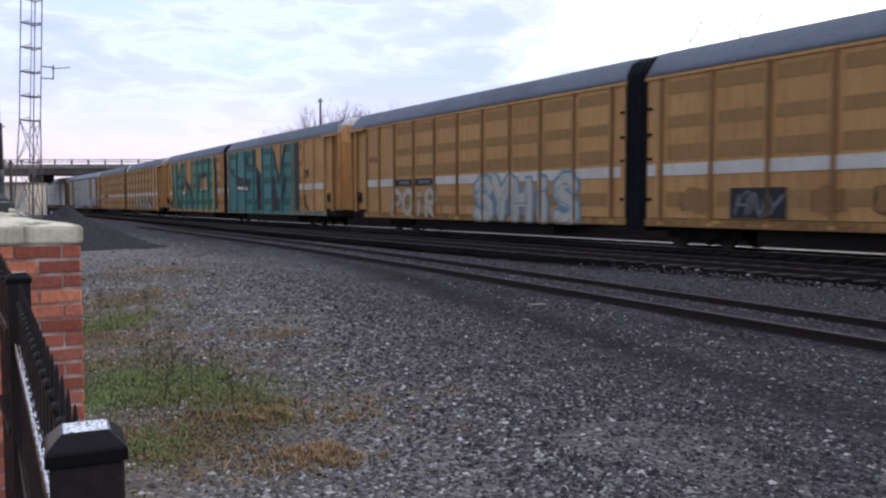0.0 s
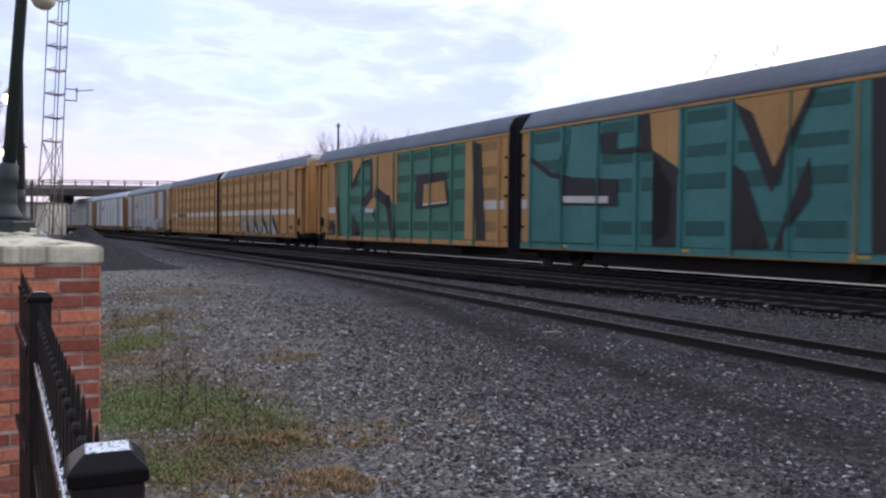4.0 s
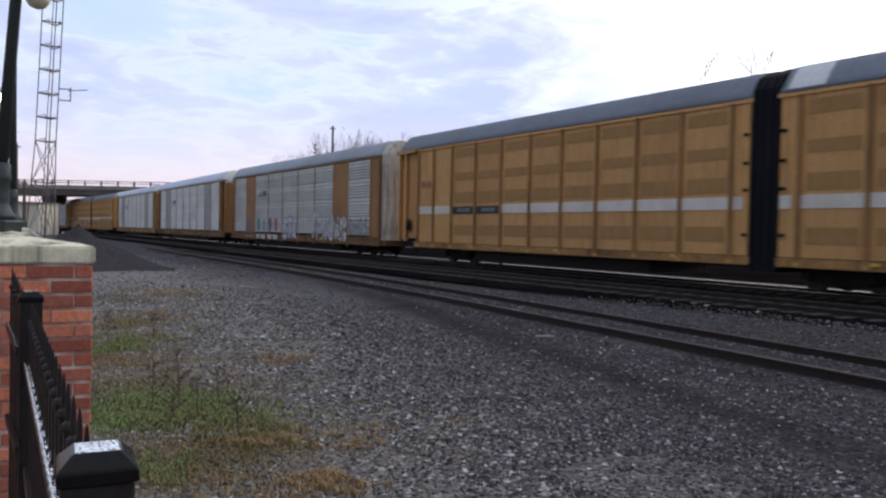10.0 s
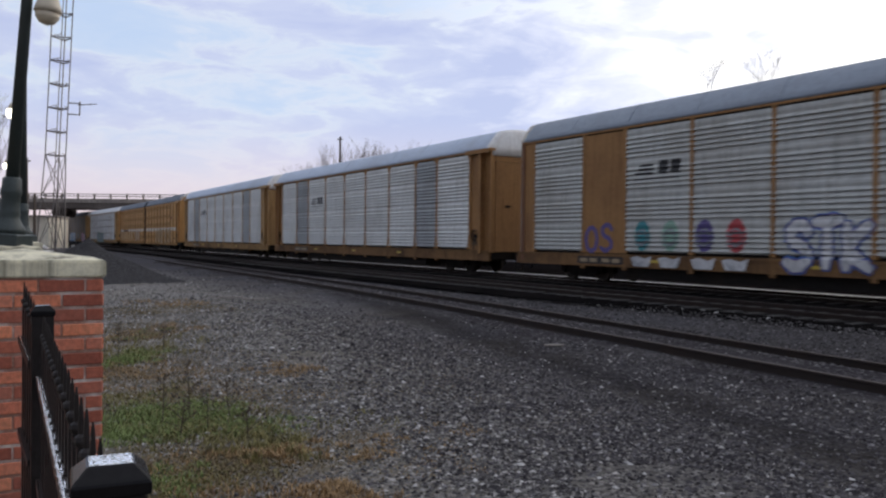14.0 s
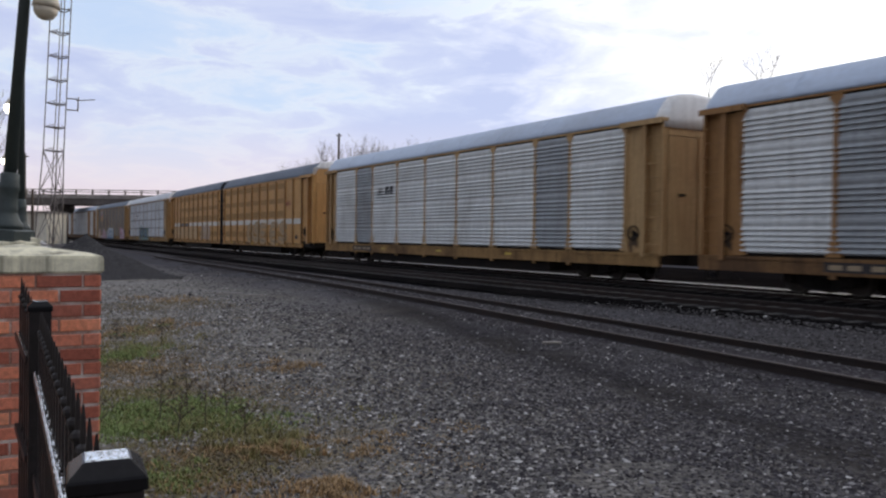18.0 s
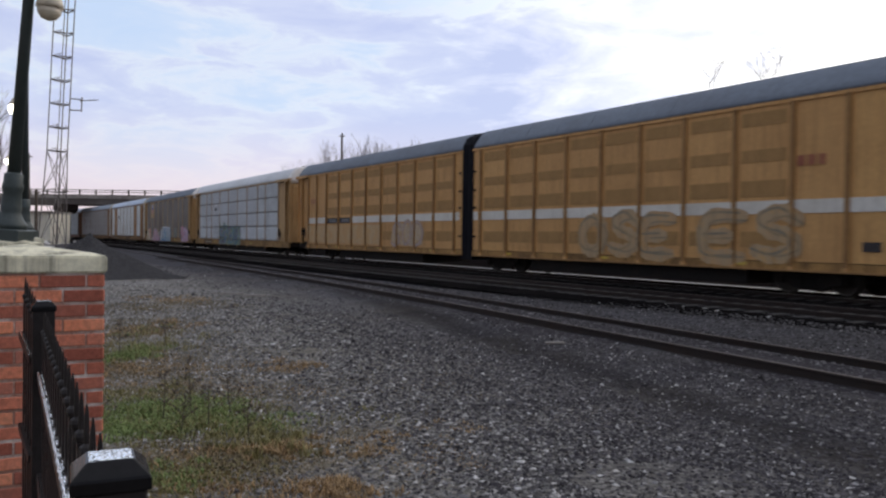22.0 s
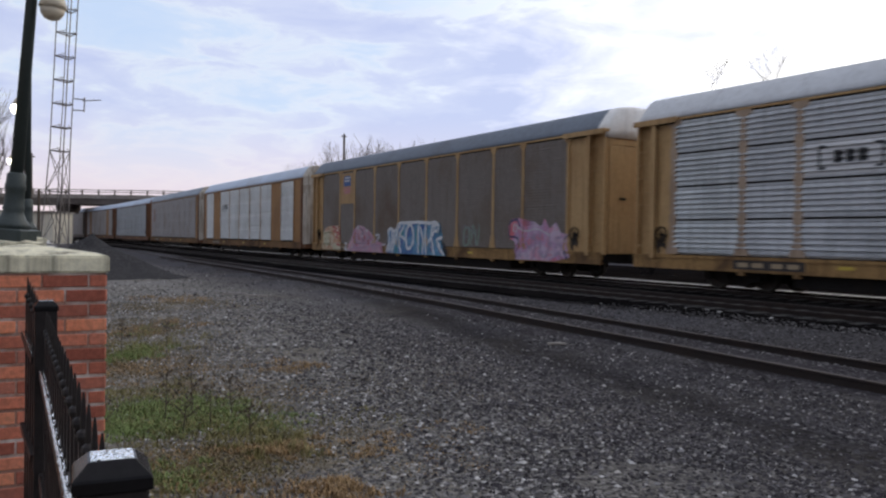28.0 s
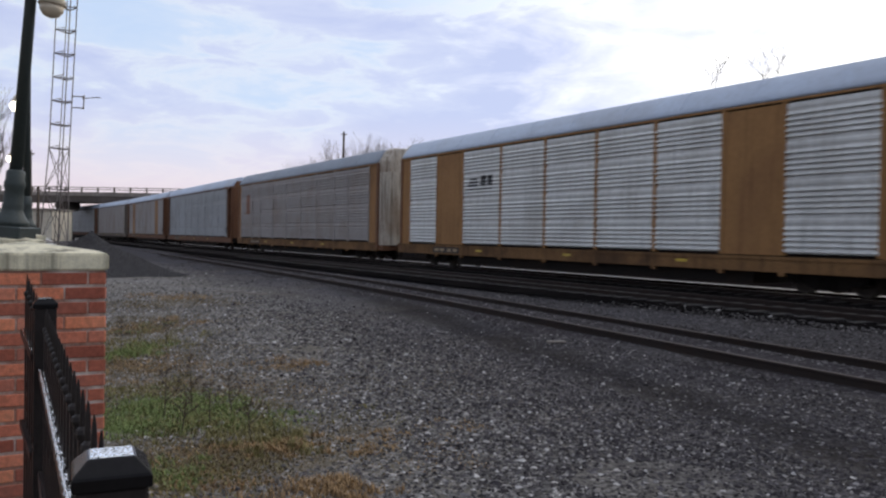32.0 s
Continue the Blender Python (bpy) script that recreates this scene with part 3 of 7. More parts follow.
def round_doors(car, x, way, z0, material, leaf, inner):
    """Curved doors that swing round the car's corners, ribbed from top to bottom, with a rusty column beside them."""
    xs = x - way * 0.62
    a, b = sorted((inner, xs))
    key = (round(x, 2), round(inner, 2))
    alike("door_bay", key, lambda bm: (box(bm, a, b, -1.53, -1.43, z0, 5.2), box(bm, a + 0.1, b - 0.1, -1.54, -1.53, 2.36, 2.42), box(bm, a + 0.1, b - 0.1, -1.54, -1.53, 3.7, 3.75)), material, car)
    alike("rusty_column", key, lambda bm: (box(bm, xs - 0.10, xs + 0.10, -1.575, -1.40, 0.68, 5.3), soften(bm, 0.012)), RUST, car)
    alike("rusty_column", key, lambda bm: (box(bm, xs - 0.10, xs + 0.10, -1.575, -1.40, 0.68, 5.3), soften(bm, 0.012)), RUST, car, (0, 2.97, 0))

    def spans(low, high):
        out = []
        for k in range(17):
            q = k / 16 * math.pi / 2
            w = 0.80 + 0.72 * math.cos(q) - (0.05 if k % 4 in (1, 2) else 0.0)
            px = xs + way * 0.66 * math.sin(q)
            if high > 5:
                out.append((px, [(y, min(z, 6.13 - 0.10 * (k / 16) ** 2)) for y, z in under_roof(w / 1.58, low)]))
            else:
                out.append((px, [(w, low), (w, high), (-w, high), (-w, low)]))
        return out
    alike("end_door", key, lambda bm: shell(bm, spans(0.9, 4.80)), leaf, car, (0, 0, 0), "curved ribbed end door")
    alike("end_head", key, lambda bm: shell(bm, spans(4.804, 6.2)), leaf, car)
    alike("end_skirt", key, lambda bm: box(bm, *sorted((xs, x - way * 0.1)), -1.45, 1.45, 0.62, 0.88), RUST, car)


def depth_at(rows, z):
    """How far a ribbed sheet stands out at a height."""
    for (d0, a), (d1, b) in zip(rows, rows[1:]):
        if a <= z <= b and b > a:
            return d0 + (d1 - d0) * (z - a) / (b - a)
    return 0.0


def painted(bm_shape, strips, lift=0.006, low=None):
    """Lays an (x, z) paint shape over posts and panels: strips are (x0, x1, y) or, for a ribbed sheet, (x0, x1, y, its profile)."""
    out = bmesh.new()
    for x0, x1, y, *ribs in strips:
        if x1 < min(v.co.x for v in bm_shape.verts) or x0 > max(v.co.x for v in bm_shape.verts):
            continue
        piece = bm_shape.copy()
        for at, way in ((x0, -1), (x1, 1)):
            bmesh.ops.bisect_plane(piece, geom=piece.verts[:] + piece.edges[:] + piece.faces[:], plane_co=(at, 0, 0), plane_no=(way, 0, 0), clear_outer=True)
        rows = ribs[0] if ribs else None
        if rows and piece.verts:
            bottom, top = min(v.co.z for v in piece.verts), max(v.co.z for v in piece.verts)
            for z in [1.04] + [z for d, z in rows]:
                if bottom < z < top:
                    bmesh.ops.bisect_plane(piece, geom=piece.verts[:] + piece.edges[:] + piece.faces[:], plane_co=(0, 0, z), plane_no=(0, 0, 1))
        made = {}
        for f in piece.faces:
            vs = []
            for v in f.verts:
                key = (round(v.co.x, 4), round(v.co.y, 5), round(v.co.z, 4))
                if key not in made:
                    face = y - depth_at(rows, v.co.z) if rows else y
                    made[key] = out.verts.new((v.co.x, (face if v.co.z > 1.041 or not low else min(y, low)) - lift + v.co.y, v.co.z))
                vs.append(made[key])
            if len(set(vs)) > 2:
                try:
                    out.faces.new(vs)
                except ValueError:
                    pass
        piece.free()
    return out


def outline_shape(points):
    bm = bmesh.new()
    bm.faces.new([bm.verts.new((x, 0, z)) for x, z in points])
    bmesh.ops.triangulate(bm, faces=bm.faces[:], ngon_method="EAR_CLIP")
    return bm


def stroke_shape(points, width):
    bm = bmesh.new()
    for i, ((xa, za), (xb, zb)) in enumerate(zip(points, points[1:])):
        d = Vector((xb - xa, zb - za)).normalized() * width / 2
        q = [(xa - d.x - d.y, za - d.y + d.x), (xb + d.x * 0.6 - d.y, zb + d.y * 0.6 + d.x), (xb + d.x * 0.6 + d.y, zb + d.y * 0.6 - d.x), (xa - d.x + d.y, za - d.y - d.x)]
        bm.faces.new([bm.verts.new((x, 0, z)) for x, z in q])
    return bm


def brush(lines, width, x0, x1, z0, z1):
    """Round sprayed lines through points given as shares of a field."""
    bm = bmesh.new()
    for q, pts in enumerate(lines):
        p = [Vector((x0 + u * (x1 - x0), z0 + v * (z1 - z0))) for u, v in pts]
        fine = []
        for i in range(len(p) - 1):
            a, b, c, d = p[max(i - 1, 0)], p[i], p[i + 1], p[min(i + 2, len(p) - 1)]
            for k in range(6):
                t = k / 6
                fine.append(0.5 * (2 * b + (c - a) * t + (2 * a - 5 * b + 4 * c - d) * t * t + (3 * b - a - 3 * c + d) * t ** 3))
        fine.append(p[-1])
        rows = []
        for i, c in enumerate(fine):
            d = (fine[min(i + 1, len(fine) - 1)] - fine[max(i - 1, 0)]).normalized()
            share = min(1.0, 0.55 + 0.3 * min(i, len(fine) - 1 - i))
            w2 = width / 2 * share * (1 + 0.12 * math.sin(i * 1.7 + q))
            lift = -0.0004 * q - 0.00012 * i
            if i == 0:
                c = c - d * width * 0.3
            elif i == len(fine) - 1:
                c = c + d * width * 0.3
            rows.append((bm.verts.new((c.x - d.y * w2, lift, max(0.62, c.y + d.x * w2))), bm.verts.new((c.x + d.y * w2, lift, max(0.62, c.y - d.x * w2)))))
        for a, b in zip(rows, rows[1:]):
            bm.faces.new((a[0], a[1], b[1], b[0]))
    bmesh.ops.triangulate(bm, faces=bm.faces[:])
    return bm


def ring_line(u, v, ru, rv, n=8):
    return [(u + ru * math.cos(k / n * math.tau), v + rv * math.sin(k / n * math.tau)) for k in range(n + 1)]


def shards(count, seed):
    """Short slanting strokes strewn over a field."""
    rnd = random.Random(seed)
    out = []
    for k in range(count):
        u, v, a = rnd.uniform(0.02, 0.97), rnd.uniform(0.06, 0.94), rnd.uniform(-0.6, 1.2)
        out.append([(u, v), (u + 0.028 * math.sin(a), min(0.98, v + rnd.uniform(0.08, 0.22) * math.cos(a)))])
    return out


def apart(lines):
    """Lines sorted into letters: those that overlap along the car belong together."""
    out = []
    for ln in sorted(lines, key=lambda q: min(u for u, v in q)):
        a, b = min(u for u, v in ln), max(u for u, v in ln)
        if out and a < out[-1][1] + 0.004:
            out[-1][0].append(ln)
            out[-1][1] = max(b, out[-1][1])
        else:
            out.append([[ln], b])
    return [q for q, b in out]


def field(car, x0, x1, z0, z1, layers, start=0.006):
    """A graffiti piece laid down layer by layer: outlines are filled, lists of lines are brushed."""
    for k, (how, shape, colour) in enumerate(layers):
        if how == "fill":
            spray(car, outline_shape([(x0 + u * (x1 - x0), max(0.62, z0 + v * (z1 - z0))) for u, v in shape]), colour, start + 0.004 * k)
        else:
            for letter in apart(shape) if len(shape) < 20 else [shape]:
                spray(car, brush(letter, how, x0, x1, z0, z1), colour, start + 0.004 * k)


def blob_shape(x0, x1, z0, z1, seed, lumps=9):
    """An uneven patch of sprayed colour."""
    rnd = random.Random(seed)
    n = 4 * lumps
    pts = []
    for k in range(n):
        a = k / n * math.tau
        r = 0.86 + 0.14 * math.sin(a * lumps + seed) + rnd.uniform(-0.07, 0.07)
        c, s = math.cos(a), math.sin(a)
        c, s = math.copysign(abs(c) ** 0.55, c), math.copysign(abs(s) ** 0.55, s)
        pts.append(((x0 + x1) / 2 + r * c * (x1 - x0) / 2, (z0 + z1) / 2 + r * s * (z1 - z0) / 2))
    return outline_shape(pts)


def stain_shape(x, z0, z1, r, seed):
    """Thrown grease: a dense middle, short streaks round it and runs below."""
    rnd = random.Random(seed)
    mid = z0 + (z1 - z0) * 0.6
    lines = []
    for k in range(26):
        a, q = rnd.uniform(0, math.tau), abs(rnd.gauss(0, 0.5))
        u, v = x + r * q * math.cos(a), mid + 1.25 * r * q * math.sin(a)
        lines.append([(u, min(v + 0.09, z1)), (u + rnd.uniform(-0.02, 0.02), max(v - 0.09, z0))])
    for k in range(7):
        u = x + rnd.uniform(-0.8, 0.8) * r
        lines.append([(u, mid), (u, rnd.uniform(z0, mid - 0.12))])
    return brush(lines, 0.075, 0, 1, 0, 1)


def spray(car, shape, colour, lift=0.006, label="spray-painted graffiti"):
    bm = painted(shape, car_strips[car], lift, -1.604 if car.name.startswith("rack") else None)
    shape.free()
    return part("graffiti", bm, colour, car, label)


car_strips = {}
TRAIN = []            # (car, its middle along the train)


def rack_car(rear, length, sheet_mat, narrow, frame_mat, roof_mat, style="grouped", label="", head=None, layout=None, post_mat=None, door_mat=None, exact=None):
    """An enclosed car carrier: ribbed side sheets between posts, folding end doors, two trucks."""
    car = base("rack_car", None, label, "freight car", "cars of the freight train")
    k = length / 28.86
    half = length / 2
    z0, z1 = 1.06, 5.16
    edges = layout or [2.25, 5.12, 7.2, 10.06, 12.93, 15.8, 18.67, 21.55, 23.62, 26.5]
    edges = [e - half for e in exact] if exact else [e * k - half for e in edges]
    panel_y, post_y = -1.535, -1.572
    strips = []
    for i, (a, b) in enumerate(zip(edges, edges[1:])):
        wd = b - a - 0.09
        slim = i in (1, 7)
        mid = ((a + b) / 2, panel_y, 0)
        if slim and narrow in (TAN, YELLOW):
            alike("side_plate", round(wd, 2), lambda bm: box(bm, -wd / 2, wd / 2, -0.02, 0.03, z0, z1), narrow, car, mid)
            strips.append((a + 0.05, b - 0.05, panel_y - 0.02))
        else:
            alike("side_sheet", (round(wd, 2), style), lambda bm: sheet(bm, wd, z0, z1, style), narrow if slim else sheet_mat, car, mid)
            strips.append((a + 0.05, b - 0.05, panel_y, ribbed(style, z0, z1)))
        # dark strips put the shade into the gaps between the stacked sheets
        if style == "stacked":
            for k4 in (1, 2, 3):
                alike("sheet_joint", round(wd, 2), lambda bm: box(bm, -wd / 2, wd / 2, -0.032, 0.0, 0.0, 0.036), GRIME, car, (mid[0], panel_y, z0 + k4 * (z1 - z0) / 4))
        if not slim:
            alike("sheet_head", round(wd, 2), lambda bm: box(bm, -wd / 2, wd / 2, -0.012, 0.02, z1, z1 + 0.05), GRIME, car, mid)
    mid_w, foot_w = {"stacked": (0.105, 0.27), "fine": (0.072, 0.23)}.get(style, (0.068, 0.22 if narrow is GREYSHEET else 0.09))
    for e in edges:
        alike("side_post", (style, foot_w), lambda bm: post_shape(bm, z0, z1 + 0.06, mid_w, foot_w), post_mat or frame_mat, car, (e, post_y + 0.045, 0))
        strips.append((e - mid_w, e + mid_w, post_y))
    # long sill with its pockets
    rounded = door_mat is DOOR_CREAM
    ends = (-half + 1.5, half - 1.27) if rounded else (-half + 0.9, half - 0.97 if head else half - 0.7)
    cut = 1.25 if rounded else 0.8
    def sill(bm):
        box(bm, -half + cut, half - cut, -0.07, 0.06, 0.60, z0 - 0.03)
        box(bm, -half + cut, half - cut, -0.10, -0.07, z0 - 0.12, z0 - 0.03)
        for e in edges[1:-1]:
            box(bm, e - 0.09, e + 0.09, -0.09, 0.0, 0.50, 0.62)
    alike("side_sill", (round(length, 1), round(edges[0], 2), cut), sill, SILLS.get(frame_mat.name, frame_mat), car, (0, -1.5, 0))
    for e in (edges[2] + 1.4, edges[4] + 1.4, edges[6] + 1.2):
        alike("reflector", 1, lambda bm: box(bm, -0.22, 0.22, -0.012, 0.0, 0.78, 0.87), REFLECT, car, (e, -1.572, 0), "yellow reflective strip")
    p = alike("data_plate", 0, lambda bm: box(bm, -1.15, 1.15, -0.012, 0.0, 0.68, 0.94), SPRAY_DARK, car, (edges[1] + 0.9, -1.572, 0), "black plate with pale lettering bars")
    for d in (-1.0, -0.5, 0.12, 0.62):
        alike("lettering", 1, lambda bm: box(bm, 0.0, 0.36, -0.018, -0.012, 0.74, 0.87), SPRAY["faded"], p, (d, 0, 0))
    alike("top_chord", (round(length, 1), ends), lambda bm: box(bm, ends[0] + 0.1, ends[1] - 0.1, -0.05, 0.05, z1 + 0.05, EAVE + 0.02), frame_mat, car, (0, -1.53, 0))
    alike("roof", (round(length, 1), ends), lambda bm: roof_shape(bm, *ends), roof_mat, car, smooth=True)
    def seam(bm):
        line = ROOF_HALF[1:6]
        rings = [[bm.verts.new((dx, -y - 0.01, z + 0.008)) for dx in (-0.014, 0.014)] + [bm.verts.new((dx, -y + 0.02, z - 0.02)) for dx in (0.014, -0.014)] for y, z in line]
        for a, b in zip(rings, rings[1:]):
            for k in range(4):
                bm.faces.new((a[k], a[(k + 1) % 4], b[(k + 1) % 4], b[k]))
    n = int(length / 2.9)
    for j in range(1, n):
        alike("roof_seam", 0, seam, roof_mat, car, (ends[0] + j * (ends[1] - ends[0]) / n, 0, 0))
    def core(bm):
        box(bm, -half + 1.75, half - 1.5, -1.42, 1.42, 0.95, EAVE - 0.02)
    alike("inner_deck", round(length, 1), core, GRIME, car)
    def far(bm):
        box(bm, ends[0] + 0.05, ends[1] - 0.05, 1.45, 1.56, 0.6, EAVE)
    alike("far_side", (round(length, 1), ends), far, frame_mat, car)
    def under(bm):
        box(bm, -half + 0.3, half - 0.3, -0.35, 0.35, 0.62, 0.98)
        box(bm, -half + 6.6, half - 6.6, -1.3, 1.3, 0.24, 0.7)
        for e in edges:
            box(bm, e - 0.08, e + 0.08, -1.4, 1.4, 0.66, 0.94)
        tube(bm, (-1.2, -0.7, 0.62), (0.2, -0.7, 0.62), 0.19, sides=10)
        box(bm, 1.2, 2.0, -0.9, -0.5, 0.45, 0.75)
    alike("underframe", (round(length, 1), round(edges[0], 2)), under, GRIME, car)
    for way in (-1, 1):
        x = half - 0.7 if way > 0 else -half + 0.93
        inner = way * (edges[-1] if way > 0 else -edges[0])
        if rounded:
            round_doors(car, x, way, 0.85, frame_mat, door_mat, inner)
        else:
            end_doors(car, x, way, 0.98, frame_mat, head if way > 0 else None, inner)
            alike("brake_wheel", 0, brake_shape, GRIME, car, (inner + way * 0.45, -1.60, 1.66), "grimy brake wheel")
            part("grease_stain", painted(stain_shape(inner + way * 0.45, 0.92, 1.85, 0.24, 7), [(-half, half, -1.53)], 0.004), GREASE, car, "dark grease stain round the brake gear")
        strips.append((*sorted((inner, x - way * 0.75)), -1.552))
        truck(car, way * (half - 4.45))
        coupler(car, way * (half - 0.55), way)
        alike("step", 0, lambda bm: [box(bm, -0.22, -0.19, -0.02, 0.02, 0.3, 0.8), box(bm, 0.19, 0.22, -0.02, 0.02, 0.3, 0.8), box(bm, -0.22, 0.22, -0.06, 0.06, 0.3, 0.33)], GRIME, car, (way * (half - 1.2), -1.45, 0))
    car_strips[car] = sorted(strips, key=lambda p: p[0])
    TRAIN.append((car, rear + half))
    return car


UNIT = 21.97


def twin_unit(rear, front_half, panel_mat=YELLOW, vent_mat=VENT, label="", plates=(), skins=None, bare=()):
    """One body of a two-part articulated car carrier; the bellows end joins it to its twin."""
    car = base("articulated_car", None, label, "freight car", "cars of the freight train")
    half, sign = UNIT / 2, (-1 if front_half else 1)   # bays are counted from the coupler end
    z0, z1 = 0.92, 5.18
    marks = [2.62 if front_half else 2.85, 4.24, 5.82] + [5.82 + 1.885 * k for k in range(1, 9)] + [21.52]
    where = lambda r: sign * (r - half)
    strips = []
    for i, (a, b) in enumerate(zip(marks, marks[1:])):
        x0, x1 = sorted((where(a), where(b)))
        wd, mid = x1 - x0 - 0.07, (x0 + x1) / 2
        skin, holes = skins(i) if skins else (panel_mat, vent_mat)
        def plate(bm):
            h = wd / 2
            ring = [(-h, 0.04), (-h, -0.018), (-h + 0.05, -0.018), (-h + 0.05, 0.0), (h - 0.05, 0.0), (h - 0.05, -0.018), (h, -0.018), (h, 0.04)]
            lo, hi = [[bm.verts.new((x, y, z)) for x, y in ring] for z in (z0, z1)]
            bm.faces.new(lo)
            bm.faces.new(hi[::-1])
            for k in range(8):
                bm.faces.new((lo[k], lo[(k + 1) % 8], hi[(k + 1) % 8], hi[k]))
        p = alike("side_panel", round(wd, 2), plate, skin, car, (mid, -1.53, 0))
        if 2 <= i <= 9:
            for lo, hi in ((4.66, 5.04), (3.65, 4.0), (2.68, 3.14), (1.28, 1.72)):
                alike("vent", (round(wd, 2), lo), lambda bm: box(bm, -wd / 2 + 0.18, wd / 2 - 0.18, -0.012, 0.0, lo, hi), holes, p)
        if i in bare:
            pass
        elif i not in plates:
            alike("stripe", round(wd, 2), lambda bm: box(bm, -wd / 2 + 0.015, wd / 2 - (0.015 if i < 10 else 0.2), -0.024, -0.002, 2.21, 2.57), STRIPE, p)
        elif plates:
            alike("number_plate", round(wd, 2), lambda bm: box(bm, -wd / 2 + 0.06, wd / 2 - 0.1, -0.026, -0.002, 2.2, 2.52), SPRAY["black"], p, (0, 0, 0), "black plate with pale lettering bars")
            alike("lettering", round(wd, 2), lambda bm: [box(bm, -0.45 + 0.2 * j, -0.31 + 0.2 * j, -0.03, -0.026, 2.28, 2.44) for j in range(5)], SPRAY["grey"], p)
        strips.append((x0 + 0.045, x1 - 0.045, -1.55))
    for i, e in enumerate(marks[:-1]):
        x = where(e)
        skin = skins(max(i - 1, 0))[0] if skins else panel_mat
        alike("side_post", 0, lambda bm: (box(bm, -0.055, 0.055, -0.085, 0.05, z0 - 0.12, z1 + 0.03), soften(bm, 0.008)), skin if skins else POST_BROWN, car, (x, -1.545, 0))
        alike("post_foot", 0, lambda bm: prism(bm, [(-0.045, 0.92), (0.045, 0.92), (0.10, 0.70), (-0.10, 0.70)], -0.06, 0.05), skin if skins else panel_mat, car, (x, -1.545, 0))
        strips.append((x - 0.045, x + 0.045, -1.632))
    def sill(bm):
        box(bm, *sorted((where(2.45), where(21.58))), -0.02, 0.05, 0.70, 0.90)
    alike("side_sill", front_half, sill, SILL_YELLOW if not skins else skins(9)[0], car, (0, -1.52, 0))
    alike("top_chord", front_half, lambda bm: box(bm, *sorted((where(0.9), where(21.58))), -0.05, 0.05, z1, EAVE + 0.02), panel_mat, car, (0, -1.53, 0))
    span = (-half + 0.39, half - 0.80) if front_half else (-half + 0.9, half - 0.39)
    alike("roof", front_half, lambda bm: roof_shape(bm, *span), ROOF_SLATE, car, smooth=True)
    def seam(bm):
        rings = [[bm.verts.new((dx, -y - 0.008, z + 0.006)) for dx in (-0.014, 0.014)] + [bm.verts.new((dx, -y + 0.02, z - 0.02)) for dx in (0.014, -0.014)] for y, z in ROOF_HALF[1:6]]
        for a, b in zip(rings, rings[1:]):
            for k in range(4):
                bm.faces.new((a[k], a[(k + 1) % 4], b[(k + 1) % 4], b[k]))
    for k in range(1, 11):
        alike("roof_seam", 0, seam, ROOF_SLATE, car, (span[0] + k * (span[1] - span[0]) / 11, 0, 0))
    alike("inner_deck", front_half, lambda bm: box(bm, *sorted((where(1.75), where(21.58))), -1.42, 1.42, 0.85, EAVE - 0.02), GRIME, car)
    alike("far_side", front_half, lambda bm: box(bm, *sorted((where(0.9), where(21.58))), 1.45, 1.56, 0.7, EAVE), panel_mat, car)
    def under(bm):
        box(bm, -half + 0.3, half - 0.1, -0.4, 0.4, 0.55, 0.9)
        box(bm, *sorted((where(7.4), where(17.6))), -1.3, 1.3, 0.24, 0.8)
        for e in marks:
            box(bm, where(e) - 0.07, where(e) + 0.07, -1.42, 1.42, 0.62, 0.86)
        box(bm, -3.0, -1.6, -1.1, -0.6, 0.42, 0.75)
        tube(bm, (2.0, -0.8, 0.55), (3.3, -0.8, 0.55), 0.17, sides=10)
    alike("underframe", front_half, under, GRIME, car)
    # bellows at the joint
    def bellows(bm):
        # folds from the joint inwards
        for k in range(4):
            x0 = 21.56 + 0.105 * k
            d = 0.0 if k % 2 else 0.05
            outline = [(1.5 + d, 0.5), (1.5 + d, 5.5), (1.3 + d, 5.84), (0.9, 6.04 + d * 0.5), (-0.9, 6.04 + d * 0.5), (-1.3 - d, 5.84), (-1.5 - d, 5.5), (-1.5 - d, 0.5)]
            ring = []
            for xx in (where(x0), where(x0 + 0.105)):
                ring.append([bm.verts.new((xx, y, z)) for y, z in outline])
            for i in range(len(outline)):
                j = (i + 1) % len(outline)
                bm.faces.new((ring[0][i], ring[0][j], ring[1][j], ring[1][i]))
            bm.faces.new(ring[0][::-1])
            bm.faces.new(ring[1])
    alike("bellows", front_half, bellows, BLACK, car, (0, 0, 0), "black rubber bellows at the joint")
    way = 1 if front_half else -1
    x = where(0.7 if front_half else 0.93)
    end_doors(car, x, way, 1.02, panel_mat, DOME_WHITE if front_half else None, where(2.58), 0.10, 5.72)
    alike("brake_wheel", 0, brake_shape, GRIME, car, (where(1.95), -1.60, 1.72), "grimy brake wheel")
    part("grease_stain", painted(stain_shape(where(1.95), 1.0, 2.0, 0.30, 11), [(-half, half, -1.53)], 0.004), GREASE, car, "dark grease stain round the brake gear")
    def ledge(bm):
        box(bm, *sorted((where(2.45), where(21.5))), -0.085, 0.0, 0.66, 0.70)
    alike("sill_ledge", front_half, ledge, POST_BROWN, car, (0, -1.52, 0))
    for z in (1.5, 2.75, 3.5, 4.3):
        alike("hinge_lug", 0, lambda bm: (box(bm, -0.07, 0.07, -0.05, 0.02, -0.045, 0.045), soften(bm, 0.01)), GRIME, car, (where(21.38), -1.55, z))
    for e in (7.5, 13.2, 18.9):
        alike("reflector", 0, lambda bm: box(bm, -0.22, 0.22, -0.012, 0.0, 0.78, 0.86), REFLECT, car, (where(e), -1.542, 0), "yellow reflective strip")
